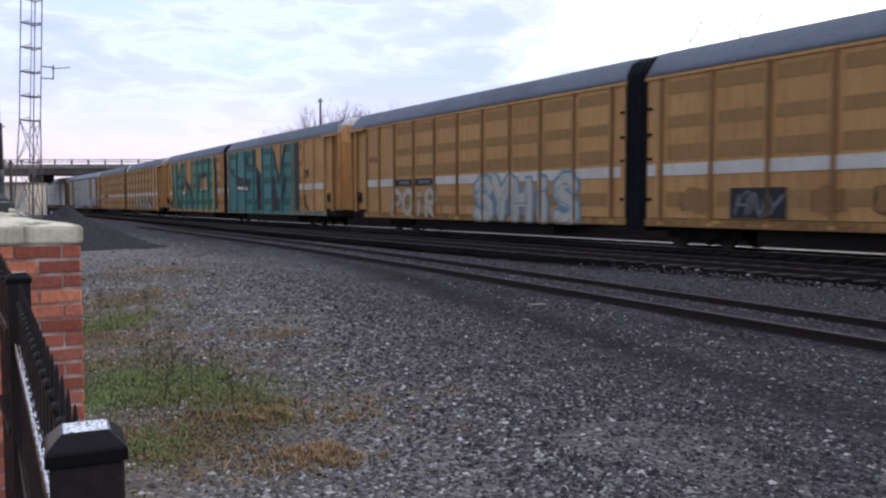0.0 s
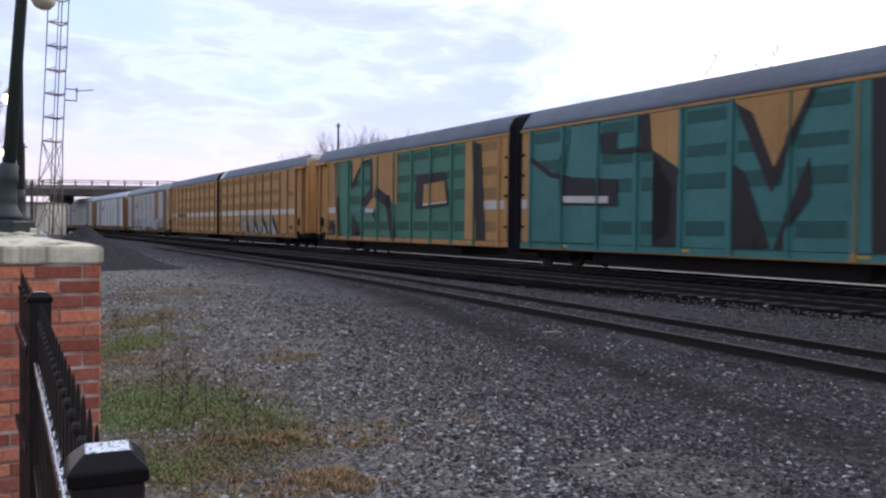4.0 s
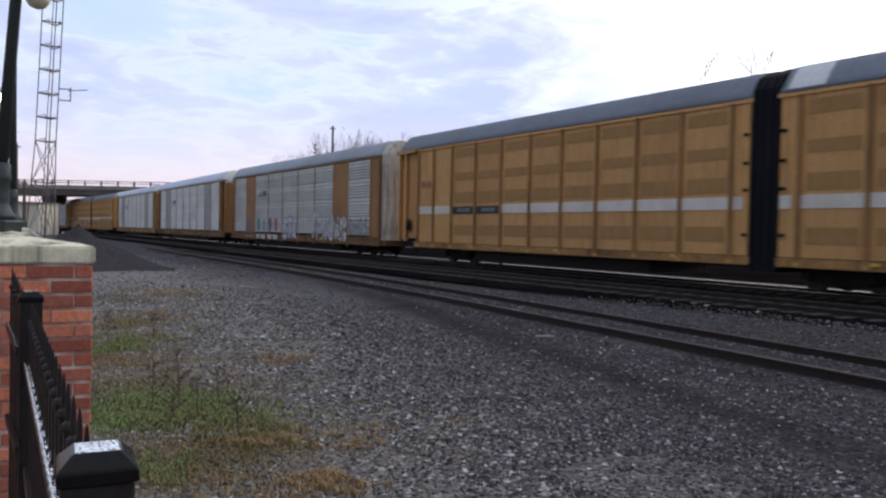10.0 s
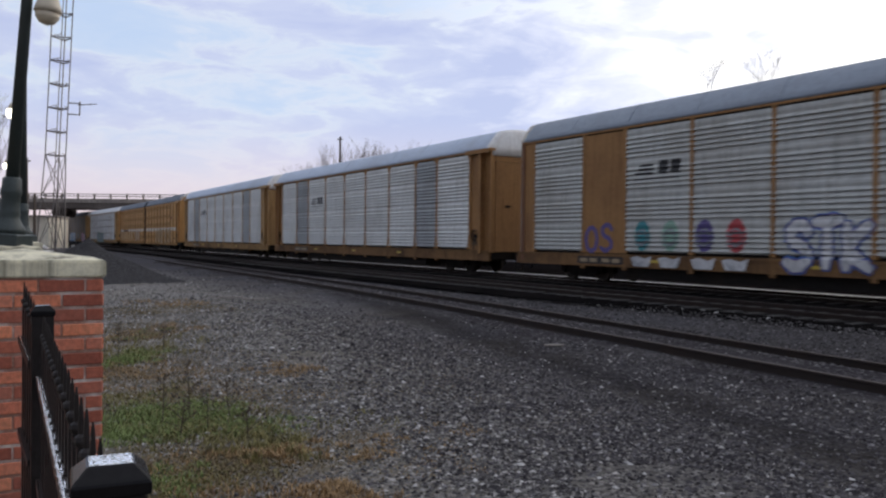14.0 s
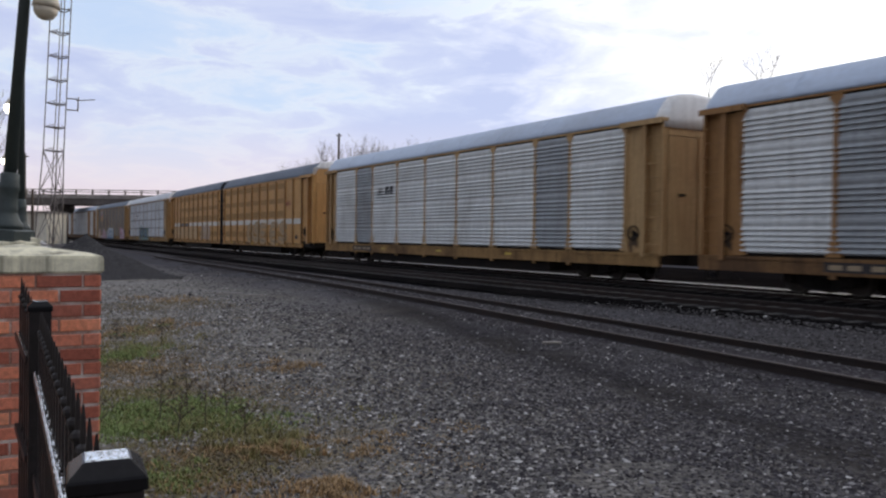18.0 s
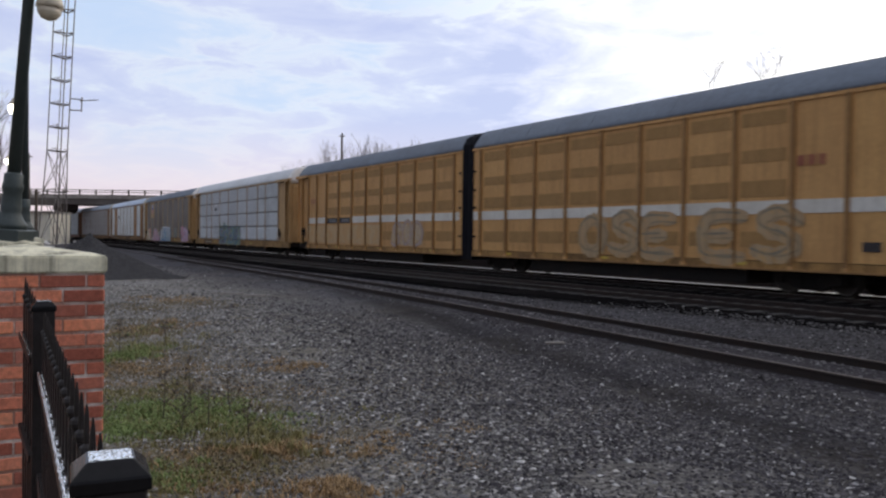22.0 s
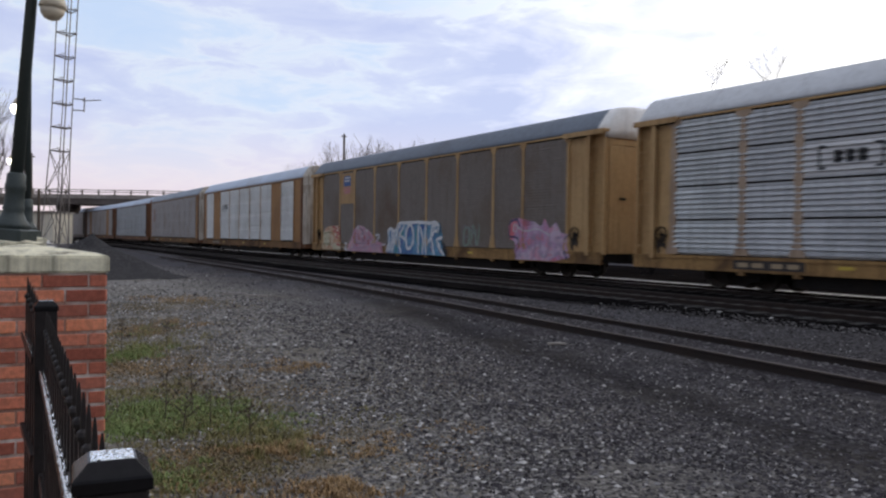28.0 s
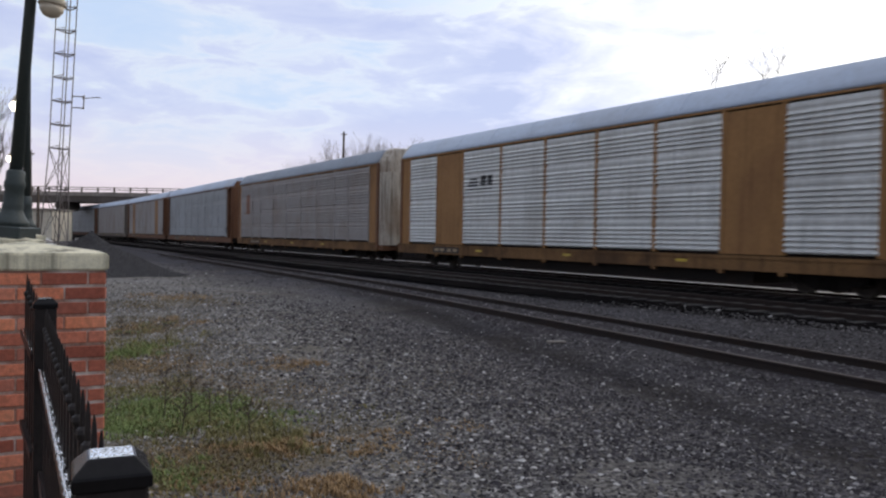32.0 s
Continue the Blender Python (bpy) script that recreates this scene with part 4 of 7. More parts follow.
    strips.append((*sorted((where(1.5 if front_half else 1.7), where(2.56))), -1.552))
    truck(car, where(5.6))
    if front_half:
        truck(car, where(UNIT - 2.0))
    coupler(car, where(0.55), way)
    car_strips[car] = sorted(strips, key=lambda p: p[0])
    TRAIN.append((car, rear + half))
    return car


for m, gloss in [(BLACK, 0.15), (GRIME, 0.15)] + [(m, 0.22) for m in (SILVER, SILVER_DIM, BLUESHEET, GREYSHEET, DULL, BROWNSHEET, YELLOW, YELLOW_PALE, TAN, VENT, POST_BROWN, STRIPE, ROOF_SLATE, *SILLS.values(), SILL_YELLOW)]:
    for nd in m.node_tree.nodes:
        if nd.type == "BSDF_PRINCIPLED":
            nd.inputs["Specular IOR Level"].default_value = gloss

# from the head of the train back; 0 is the rear of the third articulated pair
Y_LABEL = "yellow articulated car carrier with white stripe"
U = UNIT
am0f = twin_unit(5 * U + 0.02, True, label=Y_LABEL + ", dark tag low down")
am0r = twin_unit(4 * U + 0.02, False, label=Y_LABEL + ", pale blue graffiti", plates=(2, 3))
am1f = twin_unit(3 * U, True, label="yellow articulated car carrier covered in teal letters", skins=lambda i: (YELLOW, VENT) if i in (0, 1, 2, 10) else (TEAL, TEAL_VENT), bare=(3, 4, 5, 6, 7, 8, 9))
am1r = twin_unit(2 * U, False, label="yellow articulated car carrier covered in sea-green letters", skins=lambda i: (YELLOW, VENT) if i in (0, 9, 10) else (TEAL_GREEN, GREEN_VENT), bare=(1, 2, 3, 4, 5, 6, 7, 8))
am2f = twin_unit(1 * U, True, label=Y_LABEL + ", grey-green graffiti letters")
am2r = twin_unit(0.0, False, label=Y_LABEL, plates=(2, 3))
G = [0.0]
for step in (28.86, 28.86, 28.86):
    G.append(G[-1] - step)
S_LABEL = "silver ribbed car carrier with "
r1 = rack_car(G[1], 28.86, SILVER_DIM, TAN, TAN, ROOF_MID, label=S_LABEL + "tan ends and graffiti along the sill", door_mat=DOOR_CREAM)
r2 = rack_car(G[2], 28.86, SILVER, GREYSHEET, TAN, ROOF_SILVER, label=S_LABEL + "grey narrow sheets and tan ends", head=DOME_WHITE)
r3 = rack_car(G[3], 28.86, SILVER, GREYSHEET, YELLOW_PALE, ROOF_SILVER, label=S_LABEL + "grey narrow sheets and yellow frame", head=DOME_WHITE)
a3 = G[3] - 2 * U - 0.70
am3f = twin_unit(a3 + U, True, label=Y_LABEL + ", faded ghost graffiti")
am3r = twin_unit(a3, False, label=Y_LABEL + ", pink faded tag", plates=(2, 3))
g8 = G[3] - 2 * U - 28.86 + 0.42
r4 = rack_car(g8 - 0.9, a3 - g8 + 0.9, BLUESHEET, BLUESHEET, YELLOW_PALE, ROOF_WHITE, "stacked", label=S_LABEL + "faded tan posts and blue graffiti", head=DOME_WHITE, post_mat=FADED_TAN, exact=[2.47, 5.06, 6.86, 9.65, 12.43, 15.17, 17.9, 20.64, 22.59, 25.52])
r5 = rack_car(g8 - 29.86, 28.96, BROWNSHEET, BROWNSHEET, YELLOW_PALE, ROOF_SLATE, "fine", label="rust-brown ribbed car carrier with yellow posts and bright graffiti", head=DOME_WHITE, exact=[2.45, 5.15, 7.25, 9.9, 12.75, 15.65, 18.5, 21.4, 23.5, 26.3])
g10 = g8 - 2 * 28.86 - 1.4
r6 = rack_car(g10, 29.26, SILVER, TAN, TAN, ROOF_SILVER, label=S_LABEL + "tan ends and tan narrow plates", door_mat=DOOR_CREAM, exact=[2.43, 5.14, 7.38, 10.34, 13.3, 16.21, 19.02, 21.73, 23.77, 26.52])
r7 = rack_car(g10 - 28.86, 28.86, DULL, DULL, TAN, ROOF_MID, "grouped", label="dull brown-grey ribbed car carrier with orange patch", head=YELLOW, post_mat=DULL, door_mat=DOOR_CREAM)
back = [(GREYSHEET, GREYSHEET, RUST, ROOF_SILVER, "grouped"), (DULL, TAN, RUST, ROOF_SILVER, "grouped"), (DULL, DULL, BROWNSHEET, ROOF_SILVER, "fine"), (GREYSHEET, GREYSHEET, RUST, ROOF_SLATE, "grouped"), (GREYSHEET, TAN, RUST, ROOF_SILVER, "grouped"), (DULL, DULL, RUST, ROOF_SLATE, "fine")]
for k, (m1, m2, m3, m4, st) in enumerate(back):
    rack_car(g10 - 28.86 * (k + 2), 28.86, m1, m2, m3, m4, st, label="dull-coloured ribbed car carrier towards the end of the train", post_mat=m1)

# ---- ground ----
def gravel_material(name, light, dark, scale, bump=0.6, tint=None, across=None, soil=None):
    m = bpy.data.materials.new(name)
    m.use_nodes = True
    n = Net(m.node_tree)
    co = n.add("ShaderNodeTexCoord").outputs["Object"]
    cell = n.add("ShaderNodeTexVoronoi", {"Vector": co, "Scale": scale, "Randomness": 1.0})
    tone = n.add("ShaderNodeSeparateColor", {"Color": cell.outputs["Color"]}).outputs[0]
    stones = n.mix(n.ramp(tone, [(0.0, grey(0)), (0.75, grey(0.45)), (1.0, grey(1))]), dark, light)
    gaps = n.ramp(cell.outputs["Distance"], [(0.0, grey(1)), (0.55, grey(0.9)), (0.9, grey(0.35))])
    stones = n.mix(0.7, stones, gaps, "MULTIPLY")
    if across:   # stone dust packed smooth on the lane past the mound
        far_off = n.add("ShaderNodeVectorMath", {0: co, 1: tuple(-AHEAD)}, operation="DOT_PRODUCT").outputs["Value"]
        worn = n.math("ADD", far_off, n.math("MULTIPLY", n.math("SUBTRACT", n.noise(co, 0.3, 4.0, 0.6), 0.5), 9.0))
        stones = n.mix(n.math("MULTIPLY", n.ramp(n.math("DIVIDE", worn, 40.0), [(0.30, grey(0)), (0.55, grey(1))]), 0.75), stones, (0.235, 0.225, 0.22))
    broad = n.noise(co, 0.35, 5.0, 0.6, 0.5)
    stones = n.mix(n.math("MULTIPLY", n.ramp(broad, [(0.4, grey(0)), (0.7, grey(1))]), 0.45), stones, tint or tuple(c * 0.55 for c in light))
    mid = n.noise(co, 2.6, 4.0, 0.6)
    stones = n.mix(n.math("MULTIPLY", n.ramp(mid, [(0.45, grey(0)), (0.7, grey(1))]), 0.35), stones, dark)
    if across:   # the stone turns darker and a little bluer towards the tracks
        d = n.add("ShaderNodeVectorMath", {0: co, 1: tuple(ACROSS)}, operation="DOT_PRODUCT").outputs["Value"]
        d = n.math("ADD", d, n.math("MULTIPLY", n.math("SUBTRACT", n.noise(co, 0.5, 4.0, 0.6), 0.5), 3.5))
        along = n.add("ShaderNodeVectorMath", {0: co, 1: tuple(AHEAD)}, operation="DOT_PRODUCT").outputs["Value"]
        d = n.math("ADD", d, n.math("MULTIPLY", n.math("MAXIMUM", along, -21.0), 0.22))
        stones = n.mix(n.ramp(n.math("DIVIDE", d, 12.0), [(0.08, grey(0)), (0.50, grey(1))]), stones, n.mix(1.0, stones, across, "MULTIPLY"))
        # a darker rut beside the siding
        rut = n.add("ShaderNodeVectorMath", {0: co, 1: (0.951, 0.309, 0.0)}, operation="DOT_PRODUCT").outputs["Value"]
        rut = n.math("ADD", n.math("SUBTRACT", rut, 5.31), n.math("MULTIPLY", n.math("SUBTRACT", n.noise(co, 0.9, 4.0, 0.6), 0.5), 1.1))
        stones = n.mix(n.ramp(n.math("ABSOLUTE", rut), [(0.15, grey(0.9)), (0.85, grey(0))]), stones, n.mix(1.0, stones, (0.50, 0.49, 0.48), "MULTIPLY"))
    if soil:     # trodden earth between the weeds, away from the tracks
        d = n.add("ShaderNodeVectorMath", {0: co, 1: tuple(ACROSS)}, operation="DOT_PRODUCT").outputs["Value"]
        d = n.math("ADD", n.math("MULTIPLY", d, -0.135), n.math("MULTIPLY", n.noise(co, 0.9, 5.0, 0.62, 0.6), 1.3))
        stones = n.mix(n.math("MULTIPLY", n.ramp(d, [(0.40, grey(0)), (0.60, grey(1))]), 0.8), stones, n.mix(0.5, soil, n.mix(1.0, stones, (0.9, 0.8, 0.62), "MULTIPLY")))
    shade = n.add("ShaderNodeBsdfDiffuse", {"Color": stones, "Roughness": 0.6})
    lift = n.add("ShaderNodeBump", {"Height": cell.outputs["Distance"], "Strength": bump, "Distance": 0.03})
    lift.invert = True
    n.tree.links.new(lift.outputs[0], shade.inputs["Normal"])
    n.add("ShaderNodeOutputMaterial", {"Surface": shade.outputs[0]})
    return m


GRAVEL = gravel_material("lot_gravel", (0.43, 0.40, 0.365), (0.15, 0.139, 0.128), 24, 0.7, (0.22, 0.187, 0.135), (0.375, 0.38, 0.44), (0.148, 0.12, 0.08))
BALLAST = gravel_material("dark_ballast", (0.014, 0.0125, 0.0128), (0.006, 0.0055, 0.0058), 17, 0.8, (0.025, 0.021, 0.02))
SIDING_GRAVEL = gravel_material("siding_gravel", (0.12, 0.109, 0.118), (0.035, 0.032, 0.034), 22, 0.7, (0.085, 0.077, 0.08))

LOT = -0.20
SIDE = [(60, 0.0), (10, 7.35), (0, 8.57), (-4, 9.05), (-6, 9.22), (-8, 9.44), (-10, 9.69), (-13, 10.03), (-16, 10.37), (-19, 10.65), (-22, 10.88), (-25, 11.13), (-28, 11.33), (-32, 11.52), (-38, 11.8), (-55, 12.5), (-75, 13.5), (-100, 15.0), (-130, 17.0)]   # near rail of the siding


SINK = 0.16      # the siding lies lower than the running lines


def sink(d):
    """How far the ground dips at d metres past the siding's near rail."""
    k = min(1.0, max(0.0, (d + 6.0) / 4.5)) * min(1.0, max(0.0, (4.6 - d) / 2.0))
    return SINK * k * k * (3 - 2 * k)


def siding_at(s, off=0.0, z=0.0):
    across = sum(bent(SIDE, s + d) for d in (-3, -1.5, 0, 1.5, 3)) / 5
    return AHEAD * s + ACROSS * (across + off) + Vector((0, 0, z - SINK))


def lot_height(s, a):
    near = bent(SIDE, s)
    z = LOT
    d = a - near
    if d > -1.6:
        z += 0.05 * min(1.0, max(0.0, (d + 1.6) / 1.1))
    z += 0.03 * noise.noise((s * 0.35, a * 0.35, 0.0)) + 0.012 * noise.noise((s * 1.3, a * 1.3, 4.0))
    if abs(d) < 1.7 or a > 13:
        z = min(z, LOT + 0.075)
    return z - sink(d)


def strip(rows_s, profile):
    """A long sheet: profile(s) gives points across."""
    verts, faces = [], []
    n = None
    for s in rows_s:
        row = profile(s)
        n = len(row)
        verts += [tuple(p) for p in row]
    for i in range(len(rows_s) - 1):
        for j in range(n - 1):
            a = i * n + j
            faces.append((a, a + 1, a + n + 1, a + n))
    return verts, faces


def laid(name, verts, faces, material, label, kind="structure", parent=None):
    me = bpy.data.meshes.new(name)
    me.from_pydata(verts, [], faces)
    bm = bmesh.new()
    bm.from_mesh(me)
    bmesh.ops.recalc_face_normals(bm, faces=bm.faces[:])
    if bm.faces and sum(f.normal.z for f in bm.faces) < 0:
        bmesh.ops.reverse_faces(bm, faces=bm.faces[:])
    bm.to_mesh(me)
    bm.free()
    me.materials.append(material)
    me.shade_smooth()
    ob = new(name, me)
    ob.parent = parent
    return tagged(ob, label, "", "", kind)


s_rows = [3000, 1200, 400, 120, 50, 25] + [16 - 0.4 * k for k in range(190)] + [-62, -66, -72, -80, -90, -105, -130, -170, -250, -400, -900, -3000]
a_rows = [-3000, -1000, -300, -100, -40, -20, -10, -6] + [-4 + 0.4 * k for k in range(45)] + [15, 20, 24, 30, 45, 80, 200, 600, 1500, 3000]
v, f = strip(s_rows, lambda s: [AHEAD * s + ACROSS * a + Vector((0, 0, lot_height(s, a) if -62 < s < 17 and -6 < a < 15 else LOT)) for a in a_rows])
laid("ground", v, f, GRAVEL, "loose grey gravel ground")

bed_rows = [60, 40, 25] + [15 - 1.5 * k for k in range(60)] + [-80, -90, -105, -120, -140, -160, -180, -200, -230, -260, -300, -400]
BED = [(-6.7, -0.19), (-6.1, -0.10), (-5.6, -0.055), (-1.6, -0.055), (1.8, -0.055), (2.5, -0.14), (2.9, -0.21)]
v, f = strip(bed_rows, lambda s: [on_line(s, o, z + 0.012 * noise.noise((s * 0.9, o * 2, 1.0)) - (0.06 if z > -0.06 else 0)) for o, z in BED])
laid("track_bed", v, f, BALLAST, "near-black ballast under the running lines")
v, f = strip(bed_rows[:-6], lambda s: [siding_at(s, o, z + 0.035 * noise.noise((s * 0.8, o * 1.5, 9.0))) for o, z in ((-0.75, -0.17), (-0.3, -0.14), (-0.05, -0.145), (0.07, -0.11), (0.4, -0.08), (1.0, -0.075), (1.36, -0.115), (1.5, -0.125), (1.9, -0.11), (2.6, -0.15))])
laid("siding_bed", v, f, SIDING_GRAVEL, "dusty gravel packed between the siding rails")


# added pale strip: gives the bright line of lit ground seen beneath the cars
LIT_STRIP = stuff("lit_ground_grey", (0.105, 0.101, 0.107), 0.7, 0, 4, 0.15, (0.15, 0.14, 0.13), 0.5, 0.1, 30)
v, f = strip(bed_rows, lambda s: [on_line(s, o, z) for o, z in ((3.1, LOT - 0.01), (3.2, LOT + 0.02), (3.5, LOT + 0.03), (4.0, LOT + 0.02), (4.1, LOT - 0.01))])
laid("service_lane", v, f, LIT_STRIP, "pale strip added for the lit ground beyond the tracks")
# added near-black strip, keeps the view below the cars dark
v, f = strip(bed_rows, lambda s: [on_line(s, o, z) for o, z in ((4.5, LOT - 0.01), (4.7, LOT + 0.04), (9.0, LOT + 0.1), (16.0, LOT + 0.06), (16.5, LOT - 0.01))])
laid("far_bed", v, f, BALLAST, "dark strip added beyond the pale one")


# ---- tracks ----
def rail(name, at, rows, material, top, label, owner):
    """A rail with foot, web and head, swept along a line."""
    prof = [(-0.07, -0.165), (0.07, -0.165), (0.07, -0.15), (0.012, -0.135), (0.012, -0.04), (0.036, -0.032), (0.036, -0.006), (0.028, 0.0), (-0.028, 0.0), (-0.036, -0.006), (-0.036, -0.032), (-0.012, -0.04), (-0.012, -0.135), (-0.07, -0.15)]
    verts, faces = [], []
    n = len(prof)
    for s in rows:
        verts += [tuple(at(s, o, z)) for o, z in prof]
    for i in range(len(rows) - 1):
        for j in range(n):
            k = (j + 1) % n
            faces.append((i * n + j, i * n + k, (i + 1) * n + k, (i + 1) * n + j))
    me = bpy.data.meshes.new(name)
    me.from_pydata(verts, [], faces)
    bm = bmesh.new()
    bm.from_mesh(me)
    bmesh.ops.recalc_face_normals(bm, faces=bm.faces[:])
    bm.to_mesh(me)
    bm.free()
    me.materials.append(material)
    me.materials.append(top)
    for p in me.polygons:
        if p.index % n in (6, 7, 8):
            p.material_index = 1
    ob = new(name, me)
    ob.parent = owner
    return tagged(ob, label)


def tie_shape(bm):
    box(bm, -0.115, 0.115, -1.3, 1.3, -0.17, 0.0)
    soften(bm, 0.012)


def track(name, at, middle, rows, tie_rows, material, top, label, drop=-0.10):
    own = base(name, None, label, "railway track", "railway tracks", "structure")
    for side in (-0.7175, 0.7175):
        rail("rail", lambda s, o, z: at(s, middle + side + o, z), rows, material, top, "", own)
    rnd = random.Random(5)
    for s in tie_rows:
        p = at(s, middle, drop + rnd.uniform(-0.008, 0.008))
        q = at(s + 0.5, middle)
        t = alike("tie", 0, tie_shape, TIE, own, p)
        d = q - at(s, middle)
        t.rotation_euler = (0, 0, math.atan2(d.y, d.x) + radians(rnd.uniform(-1, 1)))
    return own


rail_rows = [60, 30, 15] + [10 - 4 * k for k in range(30)] + [-115, -130, -150, -170, -190, -210, -240, -280, -340]
track("running_track", on_line, 0.0, rail_rows, [16 - 0.6 * k for k in range(110)], RAILRUST, RAILTOP, "main-line track with polished rails on dark ballast")
track("second_track", on_line, -4.5, rail_rows, [14 - 0.6 * k for k in range(110)], RAILRUST, RAILRUST, "rusty second track on dark ballast")
sid_rows = [30, 20, 14] + [10 - 2 * k for k in range(40)] + [-74, -82, -92, -105]
track("siding_track", siding_at, 0.7175, sid_rows, [9 - 0.62 * k for k in range(60)], RAILRUST, RAILDUST, "rusty siding track half buried in gravel", -0.168)


# ---- loose stones ----
STONE = bpy.data.materials.new("loose_stone")
STONE.use_nodes = True
n = Net(STONE.node_tree)
isle = n.add("ShaderNodeNewGeometry").outputs["Random Per Island"]
co = n.add("ShaderNodeTexCoord").outputs["Object"]
tone = n.ramp(isle, [(0.0, (0.066, 0.060, 0.058)), (0.45, (0.158, 0.149, 0.143)), (0.78, (0.26, 0.247, 0.238)), (0.93, (0.42, 0.40, 0.385)), (1.0, (0.64, 0.62, 0.61))])
tone = n.mix(0.3, tone, n.ramp(n.noise(co, 60.0, 3.0, 0.6), [(0.3, grey(0.35)), (0.7, grey(1.0))]), "MULTIPLY")
n.add("ShaderNodeOutputMaterial", {"Surface": n.add("ShaderNodeBsdfPrincipled", {"Base Color": tone, "Roughness": 0.8, "Specular IOR Level": 0.2}).outputs[0]})
DARKSTONE = bpy.data.materials.new("dark_ballast_stone")
DARKSTONE.use_nodes = True
n = Net(DARKSTONE.node_tree)
isle = n.add("ShaderNodeNewGeometry").outputs["Random Per Island"]
tone = n.ramp(isle, [(0.0, (0.023, 0.020, 0.023)), (0.5, (0.051, 0.046, 0.051)), (0.95, (0.104, 0.096, 0.103)), (1.0, (0.27, 0.26, 0.265))])
n.add("ShaderNodeOutputMaterial", {"Surface": n.add("ShaderNodeBsdfPrincipled", {"Base Color": tone, "Roughness": 0.85, "Specular IOR Level": 0.15}).outputs[0]})


def scatter(name, spots, material, label, seed):
    """Angular stones, each a squashed and skewed octahedron, at (x, y, z, size)."""
    rnd = np.random.RandomState(seed)
    spots = np.array(spots)
    n = len(spots)
    shape = np.array([(1, 0, 0), (0, 1, 0), (-1, 0, 0), (0, -1, 0), (0, 0, 1), (0, 0, -1)], float)
    tri = np.array([(0, 1, 4), (1, 2, 4), (2, 3, 4), (3, 0, 4), (1, 0, 5), (2, 1, 5), (3, 2, 5), (0, 3, 5)])
    v = shape[None] * rnd.uniform(0.6, 1.25, (n, 6, 1)) + rnd.uniform(-0.3, 0.3, (n, 6, 3))
    v[:, :, 2] *= rnd.uniform(0.32, 0.6, (n, 1))
    a = rnd.uniform(0, math.tau, n)
    c, s = np.cos(a)[:, None], np.sin(a)[:, None]
    x, y = v[:, :, 0] * c - v[:, :, 1] * s, v[:, :, 0] * s + v[:, :, 1] * c
    v = np.stack([x, y, v[:, :, 2]], 2) * spots[:, None, 3:4] + spots[:, None, :3]
    f = (tri[None] + np.arange(n)[:, None, None] * 6).reshape(-1, 3)
    me = bpy.data.meshes.new(name)
    me.from_pydata(v.reshape(-1, 3).tolist(), [], f.tolist())
    me.materials.append(material)
    return tagged(new(name, me), label, "gravel", "", "stuff")


def stone_spots():
    rnd = random.Random(8)
    pale, dark, nearblack, dusty = [], [], [], []
    while len(pale) < 66000:
        r = 3.6 + 44 * rnd.random() ** 2.7
        a = radians(rnd.uniform(-33, 33))
        x, y = r * math.sin(a), r * math.cos(a)
        s, c = x * AHEAD.x + y * AHEAD.y, x * ACROSS.x + y * ACROSS.y
        d = c - bent(SIDE, s)
        if d > -0.55:
            continue
        big = 0.008 + 0.013 * rnd.random() ** 1.8 + (0.011 if rnd.random() < 0.04 else 0)
        size = big * (1 + r / 22)
        spot = (x, y, lot_height(s, c) + size * rnd.uniform(0.0, 0.28), size)
        if c < 2.9 and r < 9.5 and rnd.random() < 0.55:
            continue
        worn = min(1.0, max(0.0, (r - 11.5 - 9.0 * max(0.0, -x) / (1 + r * 0.3)) / 7.0))
        if rnd.random() < 0.85 * worn:
            continue
        if rnd.random() < 0.75 and noise.noise((x * 0.8, y * 0.45, 7.0)) > -0.04 + 0.15 * (c + 0.1 * s):
            continue
        if abs(0.951 * x + 0.309 * y - 5.31 + 0.7 * noise.noise((x, y, 3.0))) < 0.5 and rnd.random() < 0.8:   # the rut
            continue
        (dark if rnd.random() < min(0.85, max(0.0, (c + 0.21 * max(s, -21.0) - 0.2) / 4.3)) else pale).append(spot)
    for k in range(62000):      # the siding and the running lines
        s = 6 - 40 * rnd.random() ** 1.3
        side = rnd.random() < 0.62
        if side:
            o = rnd.uniform(-0.6, 6.2)
            if abs(o) < 0.1 or abs(o - 1.435) < 0.1:
                continue
            p = siding_at(s, o)
            z = (-0.15 if o < 0.0 else -0.085 if 0.35 < o < 1.1 else -0.12 if o < 2.7 else LOT + 0.06) - sink(o)
        else:
            o = rnd.uniform(-5.7, -2.2)
            p, z = on_line(s, o), -0.125
        (dusty if side else nearblack).append((p.x, p.y, z + rnd.uniform(-0.01, 0.02), rnd.uniform(0.018, 0.04)))
    return pale, dark, nearblack, dusty


pale, dark, nearblack, dusty = stone_spots()
scatter("gravel", pale, STONE, "loose pale and grey angular stones", 4)
scatter("ballast", dark, DARKSTONE, "dark angular ballast stones by the siding", 5)
DUSTSTONE = bpy.data.materials.new("dusty_ballast_stone")
DUSTSTONE.use_nodes = True
n = Net(DUSTSTONE.node_tree)
isle = n.add("ShaderNodeNewGeometry").outputs["Random Per Island"]
tone = n.ramp(isle, [(0.0, (0.040, 0.036, 0.037)), (0.5, (0.085, 0.078, 0.080)), (0.95, (0.15, 0.14, 0.142)), (1.0, (0.34, 0.325, 0.32))])
n.add("ShaderNodeOutputMaterial", {"Surface": n.add("ShaderNodeBsdfPrincipled", {"Base Color": tone, "Roughness": 0.85, "Specular IOR Level": 0.15}).outputs[0]})
scatter("ballast", dusty, DUSTSTONE, "dusty grey ballast stones round the siding", 7)
